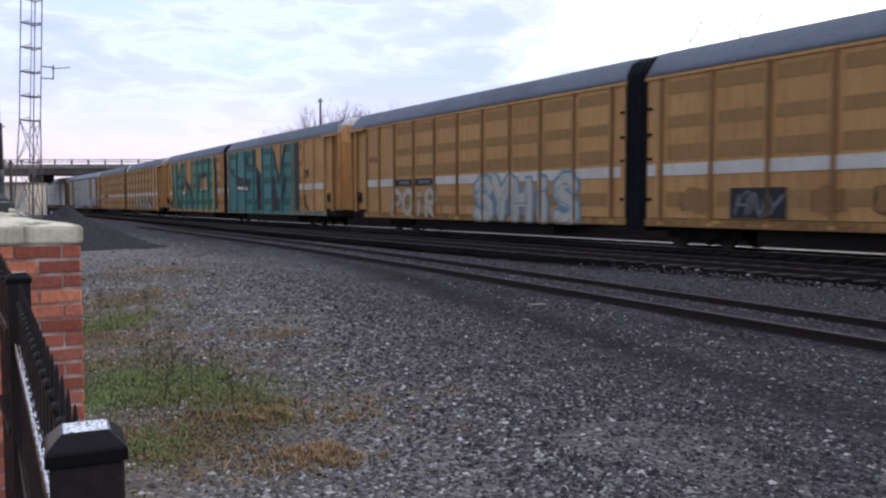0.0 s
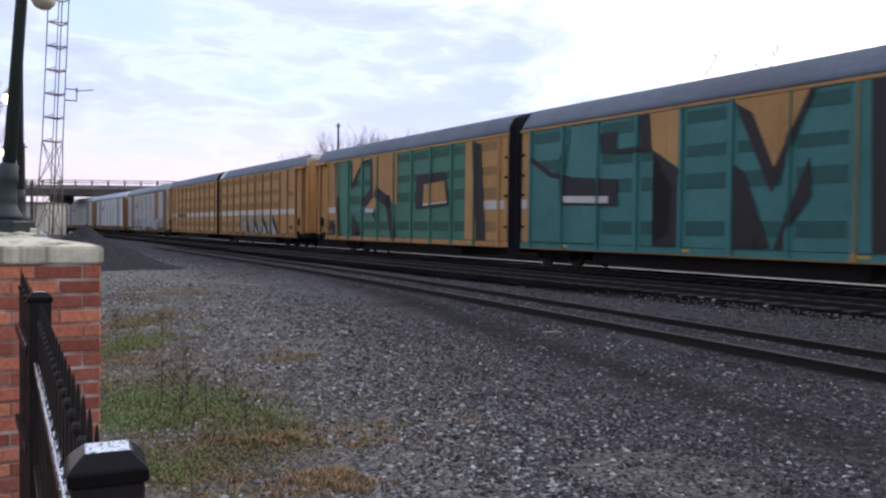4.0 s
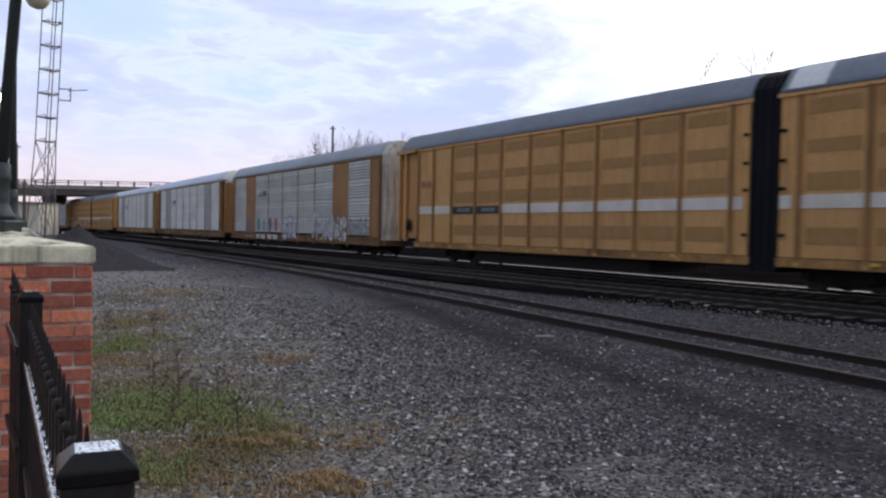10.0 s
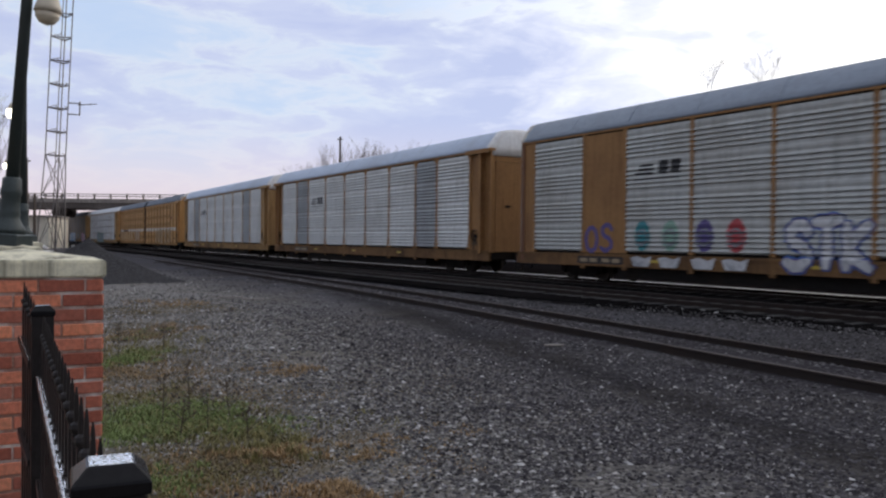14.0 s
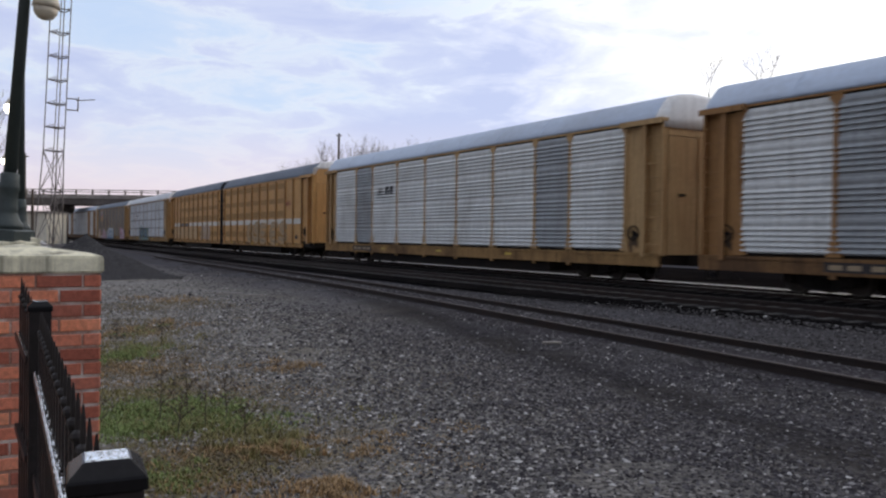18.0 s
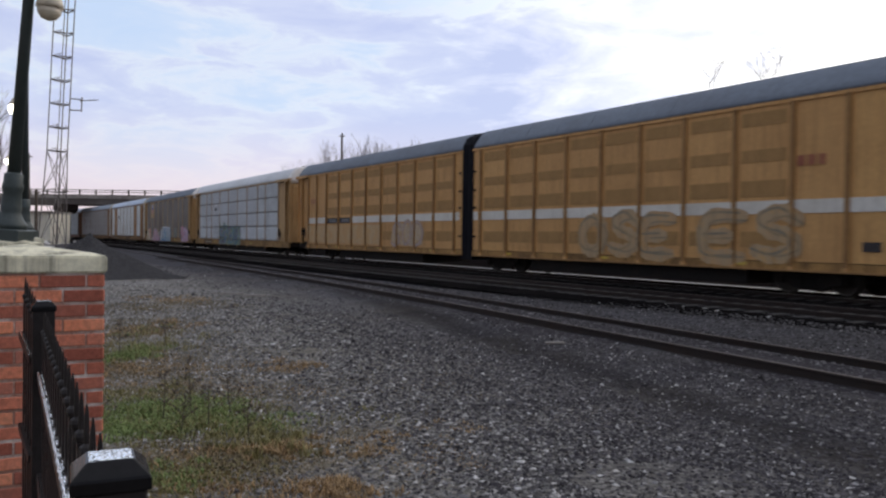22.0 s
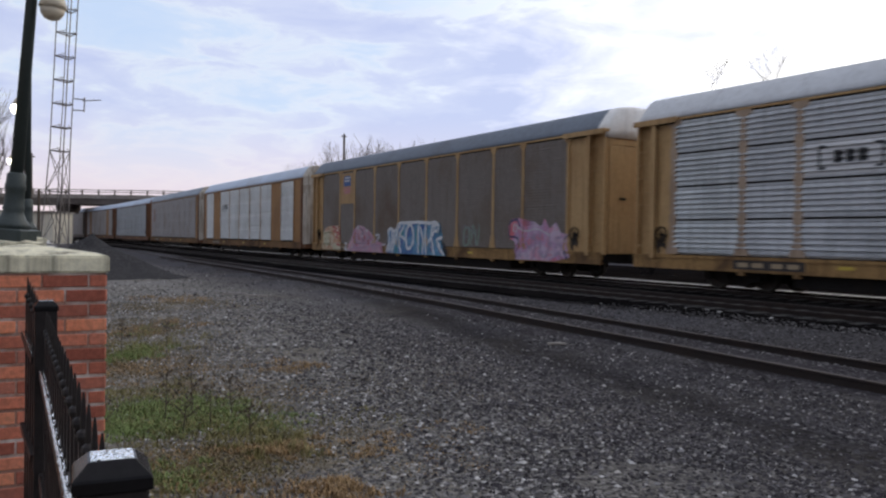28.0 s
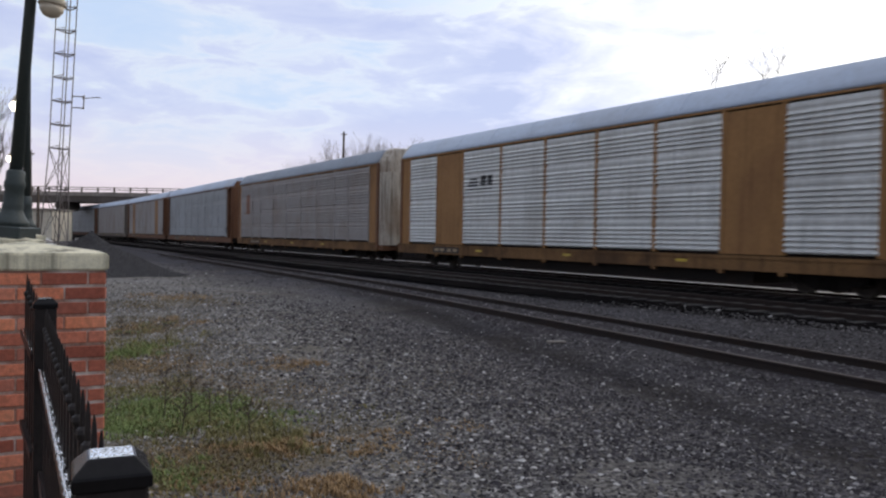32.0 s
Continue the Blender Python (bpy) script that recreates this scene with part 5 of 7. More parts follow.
NEAR_BLACK_STONE = stuff("near_black_ballast_stone", (0.014, 0.0122, 0.0125), 0.8, 0, 30, 0.4, (0.012, 0.011, 0.011), 0.5, 0.0)
scatter("ballast", nearblack, NEAR_BLACK_STONE, "near-black ballast stones between the running lines", 6)


# ---- weeds ----
def blade_material(name, lo, hi):
    m = bpy.data.materials.new(name)
    m.use_nodes = True
    n = Net(m.node_tree)
    isle = n.add("ShaderNodeNewGeometry").outputs["Random Per Island"]
    col = n.ramp(isle, [(0.0, lo), (1.0, hi)])
    n.add("ShaderNodeOutputMaterial", {"Surface": n.add("ShaderNodeBsdfPrincipled", {"Base Color": col, "Roughness": 0.75}).outputs[0]})
    return m


GREEN = blade_material("green_grass", (0.105, 0.14, 0.04), (0.235, 0.305, 0.095))
OLIVE = blade_material("olive_grass", (0.11, 0.10, 0.035), (0.28, 0.24, 0.09))
DRY = blade_material("dry_grass", (0.17, 0.105, 0.05), (0.46, 0.30, 0.145))
STALK = blade_material("dead_stalk", (0.05, 0.035, 0.025), (0.11, 0.08, 0.055))


def tufts(name, patches, material, label, seed, width=0.004):
    """Blades of grass: (x, y, radius x, radius y, blades, height)."""
    rnd = random.Random(seed)
    verts, faces = [], []
    for x, y, rx, ry, count, h in patches:
        clumps = [(rnd.gauss(0, 0.45), rnd.gauss(0, 0.45)) for _ in range(max(3, count // 35))]
        for k in range(count):
            u, v = rnd.choice(clumps)
            px, py = x + rx * (u + rnd.gauss(0, 0.10)), y + ry * (v + rnd.gauss(0, 0.10))
            s, c = px * AHEAD.x + py * AHEAD.y, px * ACROSS.x + py * ACROSS.y
            z = lot_height(s, c) - 0.01
            a = rnd.uniform(0, math.tau)
            hh = h * rnd.uniform(0.4, 1.15)
            lean = rnd.uniform(0.15, 0.9) * hh
            dx, dy = math.cos(a), math.sin(a)
            w2 = width * rnd.uniform(0.7, 1.4)
            i = len(verts)
            mx, my = px + dx * lean * 0.35, py + dy * lean * 0.35
            verts += [(px - dy * w2, py + dx * w2, z), (px + dy * w2, py - dx * w2, z), (mx + dy * w2 * 0.7, my - dx * w2 * 0.7, z + hh * 0.6), (mx - dy * w2 * 0.7, my + dx * w2 * 0.7, z + hh * 0.6), (px + dx * lean, py + dy * lean, z + hh * 0.9)]
            faces += [(i, i + 1, i + 2, i + 3), (i + 3, i + 2, i + 4)]
    me = bpy.data.meshes.new(name)
    me.from_pydata(verts, [], faces)
    me.materials.append(material)
    return tagged(new(name, me), label, "grass", "", "stuff")


tufts("grass", [(-2.45, 7.3, 0.75, 0.8, 9500, 0.055), (-1.7, 7.0, 0.5, 0.4, 2200, 0.045), (-2.5, 6.7, 0.5, 0.4, 2500, 0.05), (-4.1, 11.0, 0.5, 0.9, 1700, 0.08), (-1.75, 5.35, 0.35, 0.4, 700, 0.06), (-4.9, 13.6, 0.5, 1.2, 500, 0.06)], GREEN, "short green grass growing through the gravel", 21, 0.005)
tufts("grass", [(-2.0, 6.9, 1.0, 0.9, 3200, 0.065), (-1.75, 5.3, 0.85, 0.75, 4200, 0.04), (-4.2, 11.4, 0.9, 1.6, 1500, 0.09), (-2.9, 8.4, 0.8, 0.8, 700, 0.07), (-1.4, 6.3, 0.45, 0.4, 900, 0.09)], OLIVE, "olive half-dead grass in the gravel", 22, 0.005)
tufts("dry_grass", [(-1.2, 6.15, 0.36, 0.3, 1500, 0.06), (-0.70, 5.2, 0.34, 0.3, 1500, 0.06), (-0.42, 6.3, 0.35, 0.4, 500, 0.05), (-2.0, 10.0, 0.6, 0.8, 600, 0.07), (-5.0, 13.8, 0.9, 1.4, 900, 0.08), (-6.8, 20.0, 1.2, 1.6, 700, 0.09), (-1.9, 5.6, 0.9, 0.8, 1200, 0.05), (-1.1, 4.9, 0.5, 0.4, 900, 0.05), (0.2, 6.9, 0.4, 0.5, 300, 0.04), (-3.4, 9.5, 0.9, 0.9, 700, 0.06), (-3.9, 10.2, 1.1, 1.2, 1200, 0.05), (-2.3, 8.6, 1.2, 0.9, 900, 0.04), (-0.1, 5.9, 0.6, 0.5, 500, 0.03)], DRY, "straw-brown dry grass tufts", 23, 0.005)


TURF = blade_material("dead_turf", (0.10, 0.076, 0.038), (0.235, 0.175, 0.092))
tufts("dead_turf", [(-2.6, 7.8, 1.5, 1.3, 9000, 0.035), (-1.7, 6.0, 1.0, 0.7, 7000, 0.03), (-3.6, 10.0, 1.4, 1.8, 7000, 0.04), (-1.4, 5.7, 0.9, 0.8, 5000, 0.03), (-5.0, 13.5, 1.5, 2.2, 5000, 0.05), (-0.6, 6.6, 0.8, 0.8, 1800, 0.03), (-6.5, 18.0, 1.8, 3.0, 3500, 0.06), (-0.9, 9.0, 1.5, 1.2, 1500, 0.03)], TURF, "matted brown turf low in the gravel", 29, 0.006)


def weed(x, y, h, seed):
    rnd = random.Random(seed)
    bm = bmesh.new()
    s, c = x * AHEAD.x + y * AHEAD.y, x * ACROSS.x + y * ACROSS.y
    top = Vector((rnd.uniform(-0.05, 0.05), rnd.uniform(-0.05, 0.05), h))
    tube(bm, (0, 0, 0), top, 0.006, 0.003, 5)
    for k in range(16):
        q = rnd.uniform(0.25, 1.0)
        p = top * q
        a = rnd.uniform(0, math.tau)
        e = p + Vector((math.cos(a), math.sin(a), rnd.uniform(0.3, 1.1))) * 0.13 * (1.25 - q)
        tube(bm, p, e, 0.003, 0.0015, 4)
        for j in range(3):
            tube(bm, e, e + Vector((rnd.uniform(-1, 1), rnd.uniform(-1, 1), rnd.uniform(-0.4, 1))) * 0.025, 0.006, 0.002, 4)
    ob = part("weed", bm, STALK, None, "dead brown weed stalk standing in the gravel")
    ob.location = (x, y, lot_height(s, c))
    tagged(ob, "", "weed", "dead weeds")


for i, (x, y, h) in enumerate(((-2.38, 7.0, 0.42), (-2.30, 7.5, 0.46), (-1.95, 6.85, 0.34), (-1.88, 7.3, 0.36), (-4.3, 10.9, 0.5), (-2.75, 6.6, 0.25), (-2.1, 6.6, 0.30), (-1.55, 6.6, 0.22), (-4.0, 11.8, 0.35))):
    weed(x, y, h, 40 + i)


# ---- odd bits lying about ----
SCRAP = stuff("pale_scrap", (0.36, 0.35, 0.34), 0.7, 0, 30, 0.2, (0.35, 0.32, 0.3), 0.4, 0.2)
GREYWOOD = stuff("weathered_plank", (0.30, 0.27, 0.24), 0.85, 0, 25, 0.25, (0.18, 0.15, 0.13), 0.5, 0.3)
rnd = random.Random(77)
for s, o in ((-12.8, -6.0), (-13.3, -6.12), (-13.9, -6.05), (-12.3, -6.1), (-10.9, -6.2)):
    bm = bmesh.new()
    w = rnd.uniform(0.05, 0.13)
    prism(bm, [(-w * 1.6, 0), (w * 1.6, 0), (w * 1.3, 0.03), (w * 0.1, 0.055), (-w * 1.2, 0.035)], -w * 0.5, w * 0.5)
    soften(bm, 0.008)
    ob = part("scrap_lump", bm, SCRAP, None, "pale broken lump lying by the tie ends")
    q = on_line(s, o, -0.15)
    ob.location, ob.rotation_euler = q, (0, 0, rnd.uniform(0, 6))
    tagged(ob, "", "debris", "pale debris by the track")
for x, y, n, a in ((1.9, 13.5, 0.16, 10), (-6.1, 22.9, 0.55, 4), (-5.2, 22.6, 0.3, -6)):
    bm = bmesh.new()
    box(bm, -n, n, -0.04, 0.04, 0.0, 0.03)
    soften(bm, 0.004)
    ob = part("timber_plank", bm, GREYWOOD, None, "weathered pale plank lying on the gravel")
    s, c = x * AHEAD.x + y * AHEAD.y, x * ACROSS.x + y * ACROSS.y
    ob.location, ob.rotation_euler = (x, y, lot_height(s, c) + 0.012), (0, 0, radians(a))
    tagged(ob, "", "plank", "loose planks")

# ---- brick pillars, fence and lamps ----
BRICK = stuff("red_brick", (0.86, 0.29, 0.17), 0.85, 0, 45, 0.3, (0.54, 0.36, 0.29), 0.4, 0.4, 120, 0.0, 0.95)
MORTAR = stuff("lime_mortar", (0.40, 0.225, 0.17), 0.9, 0, 90, 0.35, (0.80, 0.74, 0.68), 0.95, 0.4, 120)
# CAPSTONE: cream holds a sunlit tint; streaks carry stains and the shaded sides
CAPSTONE = stuff("stained_cap_stone", (0.86, 0.80, 0.60), 0.85, 0, 30, 0.2, (0.30, 0.27, 0.19), 0.5, 0.3, 80, 0.9)
IRON = stuff("black_gloss_iron", (0.033, 0.028, 0.028), 0.3, 0.0, 60, 0.3, (0.014, 0.012, 0.012), 0.4, 0.04, 160)
WET_IRON = stuff("wet_black_iron", (0.011, 0.0105, 0.012), 0.14, 0.0, 60, 0.3, (0.012, 0.010, 0.010), 0.4, 0.05, 200)
LAMP_GREEN = stuff("dark_green_cast_iron", (0.038, 0.052, 0.052), 0.5, 0.1, 30, 0.25, (0.05, 0.056, 0.054), 0.4, 0.2, 80)
GLOBE = stuff("cream_lamp_bell", (0.62, 0.55, 0.44), 0.4, 0, 20, 0.1, (0.4, 0.3, 0.2), 0.3, 0.05)

for m in (IRON, WET_IRON):
    for nd in m.node_tree.nodes:
        if nd.type == "BSDF_PRINCIPLED":
            nd.inputs["Specular IOR Level"].default_value = 0.13

FENCE_A, FENCE_B = Vector((-0.466, 1.15, 0)), Vector((-1.612, 3.30, 0))
PILLAR_YAW = 27.8
PILLAR_TOP = 1.225          # underside of the cap


def brick_pillar(name, x, y, yaw, wide, label, bricks=True):
    pil = base(name, pose(x, y, LOT, 0, 0, yaw), label, "pillar", "brick fence pillars")
    h = wide / 2
    top = PILLAR_TOP - LOT
    part("mortar_core", (lambda bm: (box(bm, -h + 0.006, h - 0.006, -h + 0.006, h - 0.006, 0, top), bm)[1])(bmesh.new()), MORTAR, pil)
    bm = bmesh.new()
    rows = [(h + 0.012, top), (h + 0.012, top + 0.082)]
    v = [[bm.verts.new((sx * r, sy * r, z)) for sx, sy in ((-1, -1), (1, -1), (1, 1), (-1, 1))] for r, z in rows]
    peak = bm.verts.new((0, 0, top + 0.135))
    for k in range(4):
        j = (k + 1) % 4
        bm.faces.new((v[0][k], v[0][j], v[1][j], v[1][k]))
        bm.faces.new((v[1][k], v[1][j], peak))
    bm.faces.new(v[0][::-1])
    bmesh.ops.bevel(bm, geom=[e for e in bm.edges if abs(e.verts[0].co.z - e.verts[1].co.z) < 0.001 or e.calc_length() < 0.1], offset=0.008, segments=2, affect="EDGES")
    part("cap_stone", bm, CAPSTONE, pil, "weathered pyramidal cap stone")
    return pil


def lay_bricks(pil, wide, courses):
    """Bricks of the two faces that can be seen, course by course."""
    h = wide / 2
    rnd = random.Random(3)
    top = PILLAR_TOP - LOT
    long_b, head, joint, rise = 0.206, 0.102, 0.009, 0.0715
    def brick_mesh(bm, wd):
        box(bm, -wd / 2, wd / 2, 0.0, 0.05, -0.028, 0.028)
        soften(bm, 0.003)
    for c in range(courses):
        z = top - 0.004 - rise * (c + 0.5)
        for face in (0, 1):
            x = -h
            k = 0
            stagger = (c + face) % 2
            while x < h - 0.02:
                wd = head if (k == 0 and stagger) else long_b
                wd = min(wd, h - x)
                if h - (x + wd) < 0.05:
                    wd = h - x
                b = alike("brick", round(wd - joint, 3), lambda bm: brick_mesh(bm, max(wd - joint, 0.02)), BRICK, pil)
                off = rnd.uniform(-0.0025, 0.0025)
                if face == 0:
                    b.location = (x + wd / 2, -h + off, z)
                else:
                    b.location, b.rotation_euler = (h + off, x + wd / 2, z), (0, 0, math.pi / 2)
                x += wd
                k += 1


# mirror metal laid over the iron tops to make their white sky glint
FILM = bpy.data.materials.new("rain_film")
FILM.use_nodes = True
n = Net(FILM.node_tree)
co = n.add("ShaderNodeTexCoord").outputs["Object"]
drops = n.noise(co, 240.0, 2.0, 0.5)
film = n.add("ShaderNodeBsdfPrincipled", {"Base Color": n.ramp(drops, [(0.40, grey(0.08)), (0.46, grey(1.0))]), "Metallic": 1.0, "Roughness": 0.12})
n.tree.links.new(n.add("ShaderNodeBump", {"Height": drops, "Strength": 0.35, "Distance": 0.004}).outputs[0], film.inputs["Normal"])
n.add("ShaderNodeOutputMaterial", {"Surface": film.outputs[0]})


def fence_post(at, name="fence_post", yaw=0.0, top=1.143, slim=1.0):
    p = base(name, pose(at.x, at.y, LOT, 0, 0, yaw), "square black iron fence post with a flat-topped cap", "fence post", "fence posts")
    hgt = top - LOT
    bm = bmesh.new()
    box(bm, -0.047 * slim, 0.047 * slim, -0.047 * slim, 0.047 * slim, 0, hgt - 0.04)
    soften(bm, 0.004)
    part("shaft", bm, IRON, p)
    bm = bmesh.new()
    rows = [(0.052 * slim, hgt - 0.041), (0.052 * slim, hgt - 0.022), (0.049 * slim, hgt - 0.018), (0.0305 * slim, hgt)]
    v = [[bm.verts.new((sx * r, sy * r, z)) for sx, sy in ((-1, -1), (1, -1), (1, 1), (-1, 1))] for r, z in rows]
    for a, b in zip(v, v[1:]):
        for k in range(4):
            bm.faces.new((a[k], a[(k + 1) % 4], b[(k + 1) % 4], b[k]))
    bm.faces.new(v[0][::-1])
    bm.faces.new(v[-1])
    bmesh.ops.bevel(bm, geom=bm.edges[:], offset=0.002, segments=1, affect="EDGES")
    part("cap", bm, WET_IRON, p, "wet glossy black cap")
    bm = bmesh.new()
    grid, side = 20, 0.0285 * slim
    rows = [[bm.verts.new((-side + 2 * side * a / grid, -side + 2 * side * b / grid, hgt + (0.0006 if 0 < a < grid and 0 < b < grid else 0.0) + (0.0011 * noise.noise((a * 0.9, b * 0.38, 2.0)) if 0 < a < grid and 0 < b < grid else 0.0003))) for b in range(grid + 1)] for a in range(grid + 1)]
    for a in range(grid):
        for b in range(grid):
            bm.faces.new((rows[a][b], rows[a + 1][b], rows[a + 1][b + 1], rows[a][b + 1]))
    part("rain_film", bm, FILM, p, "mirror film added for the wet glint on the cap", smooth=True)
    return p


def fence_panel(a, b, rake=0.0):
    """Pickets between two rails, from post to post."""
    d = b - a
    yaw = math.degrees(math.atan2(d.y, d.x))
    pan = base("iron_fence", pose(a.x, a.y, LOT, 0, 0, yaw), "black iron fence panel with pointed pickets", "fence")
    n = d.length
    for z in (0.12, 0.62, 1.03):
        bm = bmesh.new()
        box(bm, 0.05, n - 0.05, -0.024, 0.024, z, z + 0.034)
        soften(bm, 0.003)
        bmesh.ops.translate(bm, vec=(0, 0, 0.03 if rake else 0), verts=bm.verts[:])
        for v in bm.verts:
            v.co.z += rake * v.co.x
        part("fence_rail", bm, IRON, pan)
    def picket(bm):
        box(bm, -0.0085, 0.0085, -0.0085, 0.0085, 0.06, 1.213)
        lathe(bm, [(0.006, 1.21), (0.0125, 1.216), (0.0145, 1.224), (0.0125, 1.232), (0.005, 1.238), (0.0055, 1.262), (0.004, 1.29), (0.0015, 1.31)], 8)
    if n > 1:
        bm = bmesh.new()
        rings = []
        for k in range(int(n / 0.006) - 16):     # a string of beads along the rail's edge
            x, r = 0.06 + 0.006 * k, 0.0058 + 0.0022 * math.sin(k * 0.9) * math.sin(k * 0.37 + 1) + 0.0008 * math.sin(k * 2.7)
            rings.append([bm.verts.new((x, 0.0165 + 1.15 * r * math.cos(q * math.pi / 7), 1.0642 + 0.8 * r * math.sin(q * math.pi / 7))) for q in range(8)])
        for a, b in zip(rings, rings[1:]):
            for q in range(7):
                bm.faces.new((a[q], a[q + 1], b[q + 1], b[q]))
        part("rain_film", bm, FILM, pan, "mirror film added for the wet glint on the rail", smooth=True)
        bm = bmesh.new()
        box(bm, 0.5, n - 0.1, 0.016, 0.021, 0.654, 0.6555)
        part("rain_film", bm, FILM, pan, "mirror film added for the wet glint on the rail")
    elif rake:
        bm = bmesh.new()
        box(bm, 0.06, n - 0.06, 0.014, 0.022, 1.095, 1.0965)
        for v in bm.verts:
            v.co.z += rake * v.co.x
        part("rain_film", bm, FILM, pan, "mirror film added for the wet glint on the rail")
    count = max(2, int(n / 0.118)) + (3 if rake else 0)
    for k in range(1, count):
        alike("picket", 0, picket, IRON, pan, (n * k / count, 0, 0.03 + rake * n * k / count if rake else 0))
    return pan


pil = brick_pillar("brick_pillar", -2.13, 4.15, PILLAR_YAW, 0.70, "red brick pillar with a pale stained cap stone")
fence_post(FENCE_A, yaw=24.5, top=1.106)
fence_post(FENCE_B, yaw=27.8, slim=0.88)
fence_panel(FENCE_A - Vector((0.002, 0, 0)), FENCE_B)
fence_panel(Vector((-1.655, 3.335, 0)), Vector((-1.895, 3.69, 0)), 0.22)     # a short raked panel up to the pillar


def lamp_post(x, y, lit, foot):
    """A cast post on its pillar with one hanging bell lamp."""
    p = base("street_lamp", pose(x, y, foot, 0, 0 if lit else 4.4, 180 if lit else 0), "dark green cast-iron lamp post with a hanging bell lamp", "street lamp", "lamp posts along the fence")
    bm = bmesh.new()
    box(bm, -0.18, 0.18, -0.18, 0.18, 0.0, 0.13)
    soften(bm, 0.015)
    part("plinth", bm, LAMP_GREEN, p)
    bm = bmesh.new()
    lathe(bm, [(0.17, 0.13), (0.165, 0.18), (0.13, 0.22), (0.108, 0.27), (0.096, 0.30), (0.104, 0.33), (0.096, 0.36), (0.090, 0.50), (0.100, 0.53), (0.100, 0.57), (0.090, 0.60), (0.090, 0.68), (0.068, 0.70)], 16)
    part("fluted_base", bm, LAMP_GREEN, p, smooth=True)
    bm = bmesh.new()
    lathe(bm, [(0.063, 0.70), (0.050, 3.05), (0.058, 3.08), (0.04, 3.14)], 12)
    part("shaft", bm, LAMP_GREEN, p, smooth=True)
    bm = bmesh.new()
    low = 2.5 if lit else 2.71
    last = Vector((0, 0, low))
    for k in range(1, 9):
        a = k / 8 * math.pi
        nxt = Vector((0.11 - 0.11 * math.cos(a), 0, low + (0.06 if lit else 0.2) * math.sin(a)))
        tube(bm, last, nxt, 0.018, sides=6)
        last = nxt
    part("arm", bm, LAMP_GREEN, p)
    bm = bmesh.new()
    lathe(bm, [(0.03, 2.72), (0.05, 2.66), (0.085, 2.56), (0.12, 2.46), (0.135, 2.40)] if not lit else [(0.02, 2.55), (0.04, 2.51), (0.06, 2.47), (0.075, 2.43)], 16, (0.22, 0, 0))
    part("lamp_bell", bm, GLOBE, p, smooth=True)
    bm = bmesh.new()
    lathe(bm, [(0.12, 2.40), (0.11, 2.34), (0.075, 2.29), (0.02, 2.27)] if not lit else [(0.07, 2.43), (0.092, 2.38), (0.085, 2.32), (0.055, 2.275), (0.02, 2.26)], 16, (0.22, 0, 0))
    part("lamp_glass", bm, LAMP_ON if lit else GLOBE, p, smooth=True)
    return p


LAMP_ON = bpy.data.materials.new("lit_lamp_glass")
LAMP_ON.use_nodes = True
n = Net(LAMP_ON.node_tree)
n.add("ShaderNodeOutputMaterial", {"Surface": n.add("ShaderNodeEmission", {"Color": (1.0, 0.92, 0.74, 1), "Strength": 9.0}).outputs[0]})
for x, y, drop in ((-4.42, 8.3, 0.0), (-7.69, 15.0, 0.0), (-13.39, 25.5, -0.06)):
    brick_pillar("brick_pillar", x, y, 29, 0.6, "brick pillar carrying a lamp post", False)
    lamp_post(x, y, y > 10, PILLAR_TOP + 0.10 + drop)

# ---- far things ----
CONCRETE = stuff("weathered_concrete", (0.38, 0.335, 0.30), 0.9, 0, 3, 0.2, (0.12, 0.10, 0.09), 0.6, 0.3, 20, 0.5)
GIRDER = stuff("bridge_girder", (0.17, 0.14, 0.125), 0.8, 0, 3, 0.25, (0.05, 0.04, 0.035), 0.6, 0.3, 20, 0.4)
TOWER_STEEL = stuff("tower_steel", (0.20, 0.18, 0.175), 0.6, 0.5, 10, 0.2, (0.14, 0.09, 0.06), 0.5, 0.1)
TIMBER = stuff("pole_timber", (0.12, 0.09, 0.07), 0.9, 0, 10, 0.3, None, 0.4, 0.3)
BARK = stuff("bare_branches", (0.11, 0.085, 0.072), 0.9, 0, 6, 0.3, (0.16, 0.13, 0.11), 0.4, 0.2)
PILE = gravel_material("dark_gravel_pile", (0.12, 0.116, 0.12), (0.05, 0.048, 0.05), 26, 0.6)
HOUSE = stuff("pale_cladding", (0.80, 0.73, 0.60), 0.8, 0, 4, 0.12, (0.38, 0.33, 0.27), 0.5, 0.1, 20, 0.3)


